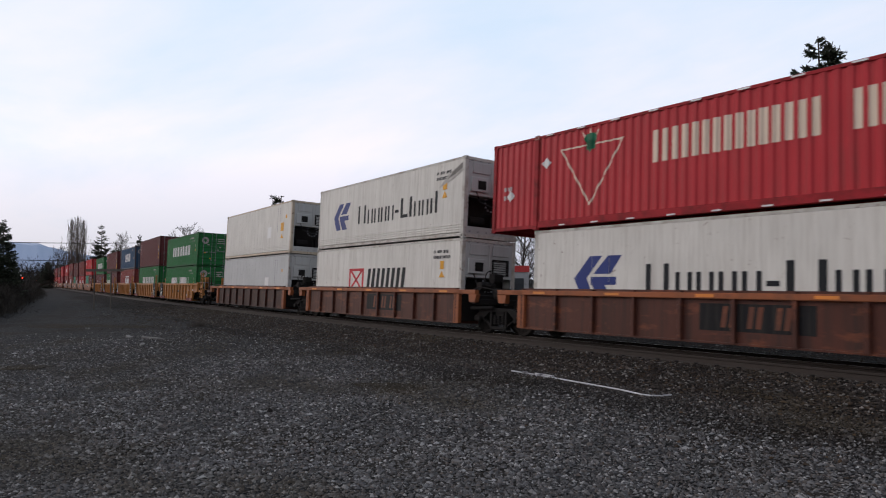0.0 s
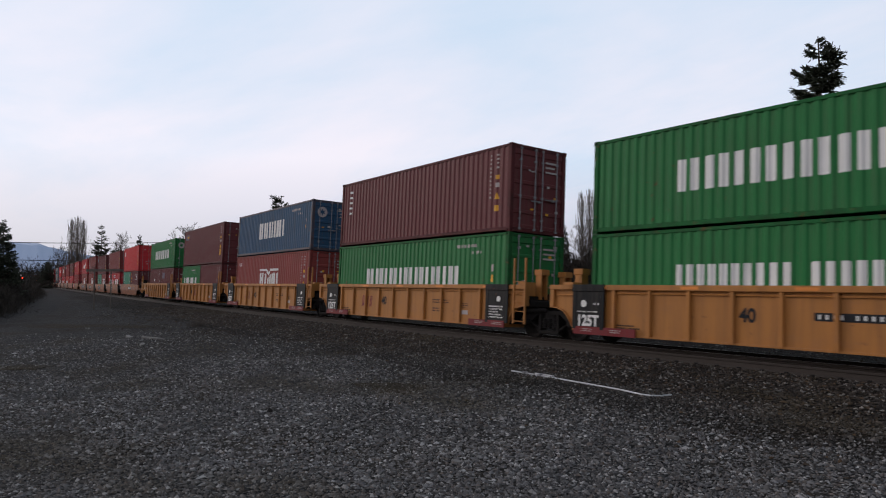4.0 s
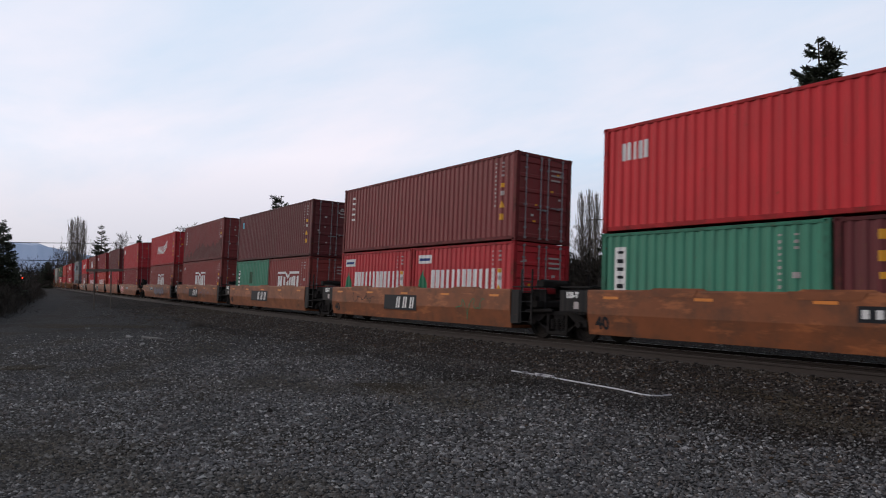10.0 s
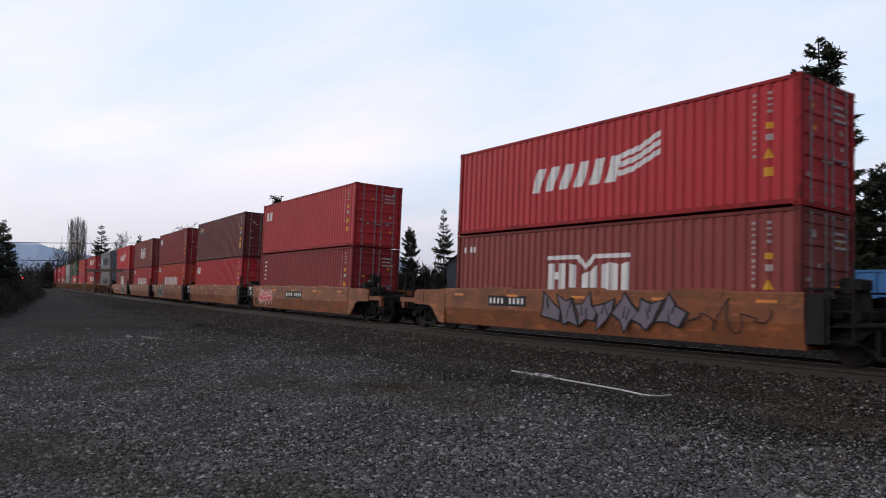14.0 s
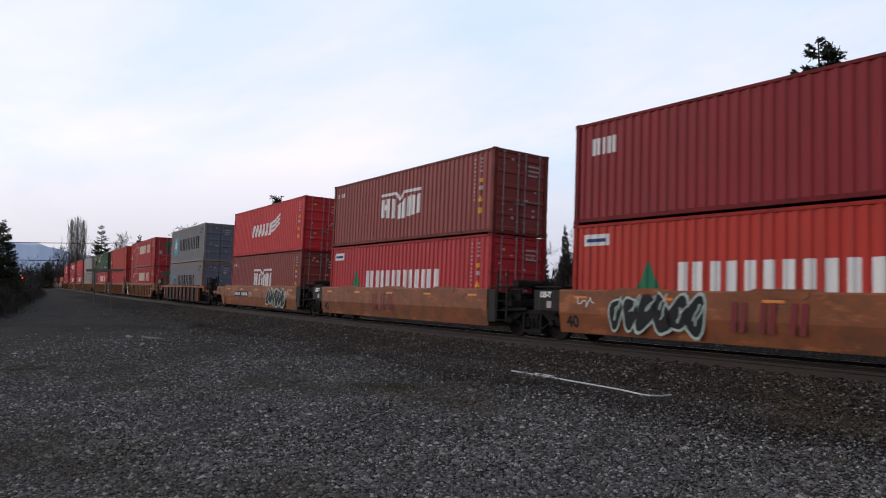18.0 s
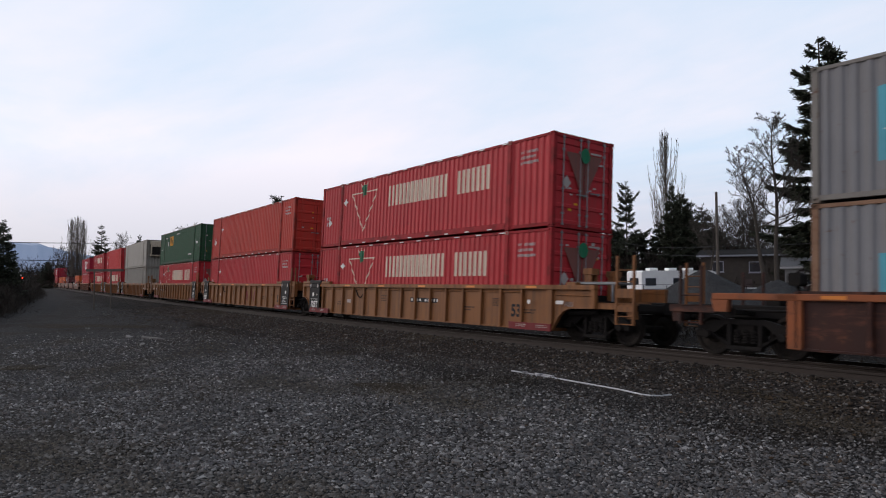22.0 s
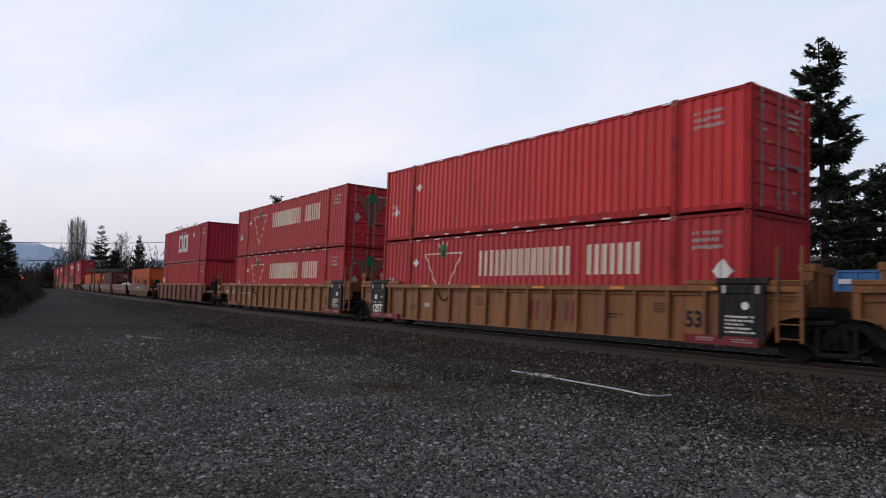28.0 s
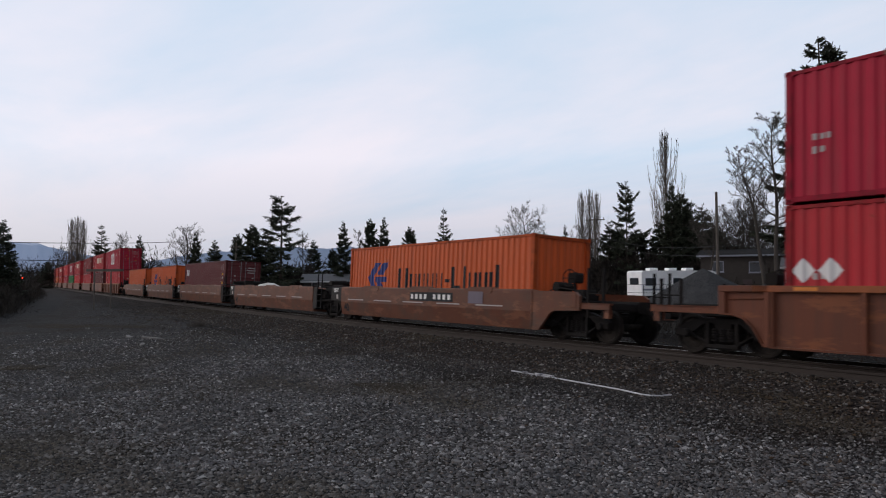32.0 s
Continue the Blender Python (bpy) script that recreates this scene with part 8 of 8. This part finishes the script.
    for x, y, h, turn in ((-67.8, 76.2, 15.2, 0), (-67.6, 77.7, 15.7, 70), (-66.2, 77.6, 15.0, 140)):
        bare_tree(x, y, h, "poplar_slim", turn=turn)
    for x, y, h, turn in ((-212.3, 34.2, 20.0, 10), (-213.0, 35.7, 20.8, 100), (-211.8, 36.9, 19.8, 200)):
        bare_tree(x, y, h, "poplar_slim", turn=turn, wide=1.3)
    brush_strip("scrub_behind_track", [(-300, 58, 0), (-160, 48, 0), (-100, 58, 0), (-72, 78, 0), (-20, 100, 0)], 6.0, 5.0, 40000, 3, BRUSH, "dark winter scrub behind the track", 0.9, 0.06)
    brush_strip("thicket_on_bank", [(-44, 0.2, 0), (-52, 2.2, 0), (-60, 3.9, 0)], 2.9, 2.0, 42000, 5, BRUSH, "dark bare brambles on the bank beside the lot", 0.5, 0.014)
    brush_strip("far_thicket", [(-66, 5.2, 0), (-78, 7.4, 0), (-100, 11.0, 0), (-150, 18.0, 0)], 2.2, 1.4, 26000, 6, BRUSH, "low dark scrub along the edge of the lot", 0.5, 0.02)
    brush_strip("far_treeline", [(-420, 22, 0), (-330, 36, 0), (-240, 46, 0), (-180, 48, 0)], 11, 8.0, 26000, 9, BRUSH, "far dark line of winter trees", 1.6, 0.09)
    brush_strip("undergrowth", [(-64, 68, 0), (-52, 73, 0), (-46, 80, 0), (-36, 83, 0), (-26, 78, 0), (-16, 70, 0)], 5.6, 4.0, 90000, 13, BRUSH, "dark undergrowth between the houses", 0.8, 0.04)
    near = [(*(on_track(float(s)) @ Vector((0, 6.2, 0))).to_2d(), 0) for s in range(-90, 13, 6)]
    brush_strip("weeds_behind_track", near, 0.95, 1.6, 30000, 23, BRUSH, "dark dead weeds on the bank behind the track", 0.4, 0.015)
    brush_strip("dark_shrubs", [(-57, 61, 0), (-52.4, 66.4, 0), (-47, 71, 0), (-42, 77, 0)], 5.2, 2.6, 60000, 29, BRUSH, "dense dark shrubs behind the travel trailer", 0.8, 0.05)
    brush_strip("dark_hedge", [(-82, 5.4, 0), (-78, 3.4, 0), (-70, 0.5, 0)], 8.6, 1.6, 60000, 17, BRUSH, "tall dark leafless hedge beside the lot", 0.7, 0.03)
    brush_strip("scrub_by_the_station", [(-112, 43, 0), (-100, 46, 0), (-92, 53, 0), (-80, 62, 0)], 4.4, 3.0, 40000, 19, BRUSH, "dark bushes under the conifers", 0.7, 0.05)
    gable_house(pose(-42.4, 75.0, GROUND_Z, 0, 0, 25), 9.0, 6, 4.7, 0.6, SIDING_BROWN, ROOFING, "dark brown two-storey house with low roof behind trees", ((0.2, 0.62), (0.26, 0.15), (0.62, 0.6), (0.85, 0.15)), STRIPE)
    gable_house(pose(-34.6, 72.1, GROUND_Z, 0, 0, 25), 3.4, 5, 3.3, 0.8, SIDING_PALE, ROOFING_GREY, "pale plain house behind bare trees", ((0.3, 0.45), (0.75, 0.45)))
    gable_house(pose(-71.6, 59.5, GROUND_Z, 0, 0, 130), 7.0, 6.2, 4.2, 2.3, SIDING_DARK, ROOFING, "dark blue-grey gabled house with white trim", ((0.25, 0.5), (0.7, 0.5)))
    shop = thing("shop_building", pose(-60.9, 54.2, GROUND_Z, 0, 0, 45), "low white shop building with a red fascia", "building")
    part("wall", Solid().box(-3.4, 3.4, -2.5, 2.5, 0, 3.0, 0.0), SIDING_PALE, shop)
    part("fascia", Solid().box(-3.5, 3.5, -2.6, 2.6, 3.0, 3.7), RED_PAINT, shop, "red fascia band")
    for x in (-2.2, 0.0, 2.2):
        part("window", Solid().box(x - 0.7, x + 0.7, -2.54, -2.5, 0.9, 2.3), GLASS_DARK, shop)
    gable_house(pose(-92.5, 50.0, GROUND_Z, 0, 0, 60), 9, 6, 2.1, 0.9, SIDING_GREY, ROOFING_GREY, "low grey house behind the track", ((0.2, 0.4), (0.8, 0.4)))
    gable_house(pose(-54.6, 69.0, GROUND_Z, 0, 0, -40), 4.5, 4.5, 2.6, 1.5, SIDING_GREY, ROOFING, "small dark outbuilding behind the track", ((0.5, 0.4),))
    camper(pose(-41.5, 60.0, GROUND_Z, 0, 0, 72))
    pile = Solid()
    n = 22
    for j in range(5):
        for i in range(n):
            a = 2 * math.pi * i / n
            r = (1 - j / 5) * (1 + 0.12 * noise.noise((math.cos(a) * 2, math.sin(a) * 2, j)))
            pile.v.append((r * 5.6 * math.cos(a), r * 3.0 * math.sin(a), 2.95 * (j / 5) ** 0.95 + 0.05 * noise.noise((a * 3, j, 4.0))))
    pile.v.append((0, 0, 2.9))
    pile.f = [(j * n + i, j * n + (i + 1) % n, (j + 1) * n + (i + 1) % n, (j + 1) * n + i) for j in range(4) for i in range(n)] + [(4 * n + i, 4 * n + (i + 1) % n, 5 * n) for i in range(n)]
    single("stone_mound", pile, DIRT_PILE, pose(-28.6, 44.8, GROUND_Z), "cone-shaped pile of dark grey gravel", "pile", "gravel piles")
    low = Solid()
    low.v, low.f = [(x * 0.8, y, z * 0.72 + 0.1 * noise.noise((x, y, z))) for x, y, z in pile.v], list(pile.f)
    single("stone_mound", low, DIRT_PILE, pose(-24.6, 47.5, GROUND_Z, 0, 0, 25), "low spread pile of dark grey gravel", "pile", "gravel piles")
    skip = thing("blue_skip", pose(-17.5, 45.7, GROUND_Z - 0.1, 0, 0, 8), "long blue steel roll-off skip filled with timber scraps", "skip")
    part("body", Solid().box(-3.0, 3.0, -1.2, -1.14, 0.9, 2.6).box(-3.0, 3.0, 1.14, 1.2, 0.9, 2.6).box(-3.0, -2.94, -1.14, 1.14, 0.9, 2.6).box(2.94, 3.0, -1.14, 1.14, 0.9, 2.6).box(-3.0, 3.0, -1.2, 1.2, 0.82, 0.9), SKIP_BLUE, skip)
    for k in range(7):
        part("rib", Solid().box(-2.9 + k * 0.95, -2.8 + k * 0.95, -1.27, -1.2, 0.9, 2.6), SKIP_BLUE, skip)
    part("rim", Solid().box(-3.06, 3.06, -1.28, -1.12, 2.6, 2.72, 0.01), SKIP_BLUE, skip)
    part("label_plate", Solid().box(-1.9, -1.2, -1.285, -1.275, 1.9, 2.2), WHITE_TRIM, skip)
    part("base_frame", Solid().box(-3.0, 3.0, -0.9, -0.7, 0.0, 0.82).box(-3.0, 3.0, 0.7, 0.9, 0.0, 0.82), STEEL, skip)
    parked_car(pose(-29.2, 52.6, GROUND_Z, 0, 0, 12), CAR_SILVER, "silver parked car with dark windows beside the fence")
    parked_car(pose(-94.8, 51.8, GROUND_Z, 0, 0, 60), RV_WHITE, "white parked car with dark windows near the crossing")
    gable_house(pose(-105.8, 52.3, GROUND_Z, 0, 0, 62), 9.5, 6, 2.6, 0.9, SIDING_BROWN, ROOFING_GREY, "low brown house with a grey roof behind the track", ((0.3, 0.35), (0.7, 0.35)))
    board = thing("signboard", pose(-103.0, 44.2, GROUND_Z, 0, 0, 66), "white signboard on two posts beside the road", "sign")
    part("board", Solid().box(-1.6, 1.6, -0.06, 0.06, 1.9, 2.9, 0.01), WHITE_TRIM, board)
    part("lettering", Solid().box(-1.3, 1.2, -0.07, -0.06, 2.5, 2.68).box(-1.3, 0.9, -0.07, -0.06, 2.12, 2.26), STRIPE, board)
    for x in (-1.4, 1.3):
        part("post", Solid().box(x, x + 0.1, -0.05, 0.05, 0, 1.9), WOODPOLE, board)
    fence = thing("wire_fence", pose(0, 0, GROUND_Z), "thin grey chain-link fence behind the track", "fence")
    fa, fb = Vector((-58, 52, 0)), Vector((-14, 50, 0))
    for k in range(19):
        p = fa.lerp(fb, k / 18)
        part("post", Solid().tube((p.x, p.y, 0), (p.x, p.y, 1.6), 0.03, sides=6), STEEL, fence)
    for zz in (0.25, 0.95, 1.68):
        part("rail", Solid().tube((fa.x, fa.y, zz), (fb.x, fb.y, zz), 0.015, sides=5), STEEL, fence)
    utility_pole(-34.6, 56.5, 9.8, False)
    utility_pole(-57.9, 67.5, 10.2)
    utility_pole(-107.2, 40.4, 8.2)
    wire((-34.6, 56.5, 4.6), (-57.9, 67.5, 7.2), 0.7, 0.02)
    wire((-34.6, 56.5, 3.9), (-57.9, 67.5, 6.4), 0.7, 0.02)
    wire((-10.0, 50.0, 5.2), (-34.6, 56.5, 4.6), 0.5, 0.02)
    wire((-135.0, 4.0, 8.4), (-175.0, 52.0, 11.4), 0.4, 0.06)
    wire((-120.0, 2.0, 5.4), (-150.0, 24.0, 5.9), 0.2, 0.06)
    sig = thing("crossing_signal", pose(-150.0, 15.4, GROUND_Z), "railway crossing signal with lit red lamps", "signal")
    part("mast", Solid().tube((0, 0, 0), (0, 0, 4.4), 0.08, 0.07, 8), GALV, sig)
    part("lamp_bar", Solid().box(-0.05, 0.05, -0.8, 0.8, 2.9, 3.0), STEEL, sig)
    for yy in (-0.7, 0.7):
        hood = part("hood", Solid().tube((-0.1, yy, 2.95), (0.1, yy, 2.95), 0.32, 0.32, 14), STEEL, sig)
        part("lens", Solid().tube((0.1, yy, 2.95), (0.13, yy, 2.95), 0.11, 0.11, 12), RED_GLOW, hood, "glowing red lens")
    for turn in (-45, 45):
        part("cross_board", Solid().box(0.09, 0.12, -0.75, 0.75, -0.11, 0.11), WHITE_TRIM, sig, "white crossing board", at=pose(0, 0, 3.9, turn, 0, 0))
    lamp = thing("street_lamp", pose(-140.0, 13.0, GROUND_Z), "thin grey street lamp post", "lamp")
    part("post", Solid().tube((0, 0, 0), (0, 0, 5.6), 0.09, 0.06, 8), GALV, lamp)
    part("arm", Solid().pipe([(0, 0, 5.5), (0.3, 0.2, 5.8), (1.1, 0.5, 5.85)], 0.04, 6), GALV, lamp)
    part("head", Solid().box(1.0, 1.6, 0.42, 0.62, 5.78, 5.9, 0.02), GALV, lamp)
    # the blue haze of distance is put into the ridges' slope colours
    mountain("far_snowy_ridge", 90.0, 78.5, 3600, (195, 190, 184, 176, 140, 110), 4, 225, (0.34, 0.40, 0.52), "far mountains with snow on their tops, painted in haze blue")
    mountain("wooded_ridge", 77.0, 55.0, 2400, (52, 78, 96, 116, 118, 112, 118, 96, 60), 6, 900, (0.24, 0.29, 0.38), "long wooded ridge in the distance, painted in haze blue")


def build_lot():
    """The things that lie and stand on the gravel beside the track."""
    drive = Solid()
    line = [(-52, 4.6, 0.6), (-55, 5.2, 1.4), (-60, 6.6, 2.0), (-80, 10.2, 2.0), (-110, 15.0, 2.2), (-150, 19.5, 2.4)]
    for (x0, y0, w0), (x1, y1, w1) in zip(line, line[1:]):
        for k in range(10):
            f, g = k / 10, (k + 1) / 10
            xa, ya, wa = x0 + (x1 - x0) * f, y0 + (y1 - y0) * f, w0 + (w1 - w0) * f
            xb, yb, wb = x0 + (x1 - x0) * g, y0 + (y1 - y0) * g, w0 + (w1 - w0) * g
            ea, eb = 0.25 * noise.noise((xa * 0.4, 1, 0)), 0.25 * noise.noise((xb * 0.4, 1, 0))
            q = [(xa, ya - wa), (xb, yb - wb), (xb, yb + wb + eb), (xa, ya + wa + ea)]
            drive.add([(x, y, ground_height(x, y) + 0.012) for x, y in q], [(0, 1, 2, 3)])
    single("dirt_drive", drive, DRIVE, Matrix(), "pale worn gravel drive along the edge of the lot", "drive", kind="structure")
    z = GROUND_Z + 0.0
    pole = thing("bent_pole", pose(0, 0, 0), "pale bent metal pole with clamps lying on the gravel", "pole")
    part("shaft", Solid().pipe([(-12.21, 11.23, z + 0.06), (-11.3, 11.22, z + 0.05), (-10.48, 11.19, z + 0.04), (-9.6, 11.15, z + 0.03), (-8.9, 11.08, z + 0.03), (-8.35, 10.98, z + 0.02), (-8.15, 11.0, z + 0.02), (-8.03, 11.15, z + 0.02), (-7.98, 11.38, z + 0.02)], 0.017, 8), GALV_BRIGHT, pole)
    part("plate", Solid().box(-0.34, 0.34, -0.03, 0.03, -0.01, 0.01), GALV_BRIGHT, pole, at=pose(-11.65, 11.12, z + 0.02, 8, 0, 4))
    part("plate", Solid().box(-0.28, 0.28, -0.04, 0.04, -0.012, 0.012), GALV_BRIGHT, pole, at=pose(-11.2, 11.29, z + 0.07, -12, 0, -3))
    for x in (-11.75, -11.25):
        part("clamp", Solid().box(-0.03, 0.03, -0.06, 0.06, -0.04, 0.035, 0.01), GALV, pole, at=pose(x, 11.22, z + 0.06))
    sign = thing("board_sign", pose(-61.1, 11.5, GROUND_Z, 0, 0, 62), "weathered wooden board on two posts beside the lot", "sign")
    part("post", Solid().box(-0.045, 0.045, -0.045, 0.045, 0, 3.2, 0.01), WOODPOLE, sign)
    part("post", Solid().box(1.2, 1.28, -0.045, 0.045, 0, 3.15, 0.01), WOODPOLE, sign)
    part("board", Solid().box(-0.6, 2.2, -0.09, -0.06, 3.0, 3.2), WOODPOLE, sign, "weathered plank")
    # thin flat pale shapes and small stones, raised slightly off the gravel
    pale = surface("pale_rough_grey", (0.11, 0.106, 0.102), rough=0.9, var=0.2, amount=0.4)
    rnd = random.Random(8)
    for x, y, a, b, label in ((-29.4, 6.8, 0.7, 0.12, "flat pale slab on the gravel"), (-27.9, 7.3, 0.95, 0.09, "flat pale slab on the gravel"), (-25.4, 6.3, 0.5, 0.1, "flat pale slab on the gravel"), (-36.4, 6.6, 0.5, 0.1, "flat pale slab on the gravel"),
                              (-15.1, 4.76, 0.10, 0.06, "small pale stone on the gravel"), (-16.2, 2.9, 0.10, 0.06, "small pale stone on the gravel"), (-5.9, 8.42, 0.12, 0.05, "small pinkish flat stone on the gravel"), (-6.7, 5.26, 0.09, 0.05, "small pale stone on the gravel")):
        so = Solid()
        n = 9
        h = 0.05 if a > 0.3 else 0.035
        ringp = [(a * math.cos(6.283 * i / n) * rnd.uniform(0.55, 1.2), b * math.sin(6.283 * i / n) * rnd.uniform(0.7, 1.1)) for i in range(n)]
        so.v = [(x_, y_, -0.05) for x_, y_ in ringp] + [(x_ * 0.93, y_ * 0.93, h) for x_, y_ in ringp]
        so.f = [(i, (i + 1) % n, (i + 1) % n + n, i + n) for i in range(n)] + [tuple(range(n, 2 * n))]
        single("concrete_slab" if a > 0.3 else "pale_stone", so, pale, pose(x, y, ground_height(x, y), rnd.uniform(-2, 2), rnd.uniform(-2, 2), rnd.uniform(-30, 30)), label, "slab" if a > 0.3 else "stone", "pale rubble on the lot")
    soil = stony("damp_brown_soil", [(0.013, 0.0105, 0.0075), (0.024, 0.019, 0.0125), (0.036, 0.029, 0.02), (0.06, 0.052, 0.042)], 0.035, (0.03, 0.021, 0.0105), 0.8)
    for x, y, a, b, turn in ((-38.3, 6.8, 4.2, 1.6, 40), (-11.9, 7.8, 1.3, 0.8, 20), (-21.1, 2.3, 1.1, 0.7, 30)):
        so, n = Solid(), 40
        so.v = [(0, 0, 0.02)]
        for k in range(n):
            e = 6.283 * k / n
            m = 0.75 + 0.5 * noise.noise((math.cos(e) * 1.6 + x, math.sin(e) * 1.6, y)) + 0.2 * noise.noise((math.cos(e) * 6, math.sin(e) * 6, x))
            so.v.append((a * m * math.cos(e), b * m * math.sin(e), 0.008))
        so.f = [(0, k + 1, (k + 1) % n + 1) for k in range(n)]
        single("soil_patch", so, soil, pose(x, y, ground_height(x, y), 0, 0, turn), "damp brown soil showing between the gravel", "soil", "soil patches", "structure")
    weed = Solid()
    for i in range(260):
        a, r = rnd.uniform(0, 6.283), rnd.uniform(0, 0.45)
        c = Vector((r * math.cos(a), r * math.sin(a), 0))
        d = Vector((rnd.uniform(-0.3, 0.3), rnd.uniform(-0.3, 0.3), rnd.uniform(0.2, 0.45)))
        weed.add([c + Vector((-0.012, 0, 0)), c + Vector((0.012, 0, 0)), c + d], [(0, 1, 2)])
    single("dead_weed_clump", weed, BRUSH, pose(-34.4, 11.1, GROUND_Z), "dark dead weed clump at the ballast edge", "weeds")


build_background()
build_lot()
build_verge()
build_stones()


def motions():
    """The train comes on along the track through the whole clip; its wheels turn as it passes."""
    times = [float(t) for t in range(0, 33)]
    for ob, s, set_ in RIDERS:
        walk(ob, [(t, on_track(s + run(t)) @ set_) for t in times])
    for w, s, dx in SPINNERS:
        rows = []
        still = w.matrix_basis.copy()
        inside = [f for f in range(0, 961) if -42 < s + run(f / 30) < 4]
        if not inside:
            continue
        first = run(inside[0] / 30)
        for f in inside:
            turn = (run(f / 30) - first) / 0.465
            rows.append((f / 30, still @ Matrix.Rotation(turn, 4, "Y")))
        if inside[0] > 0:
            rows.insert(0, (0.0, still))
        if inside[-1] < 960:
            rows.append((32.0, rows[-1][1]))
        walk(w, rows)


motions()
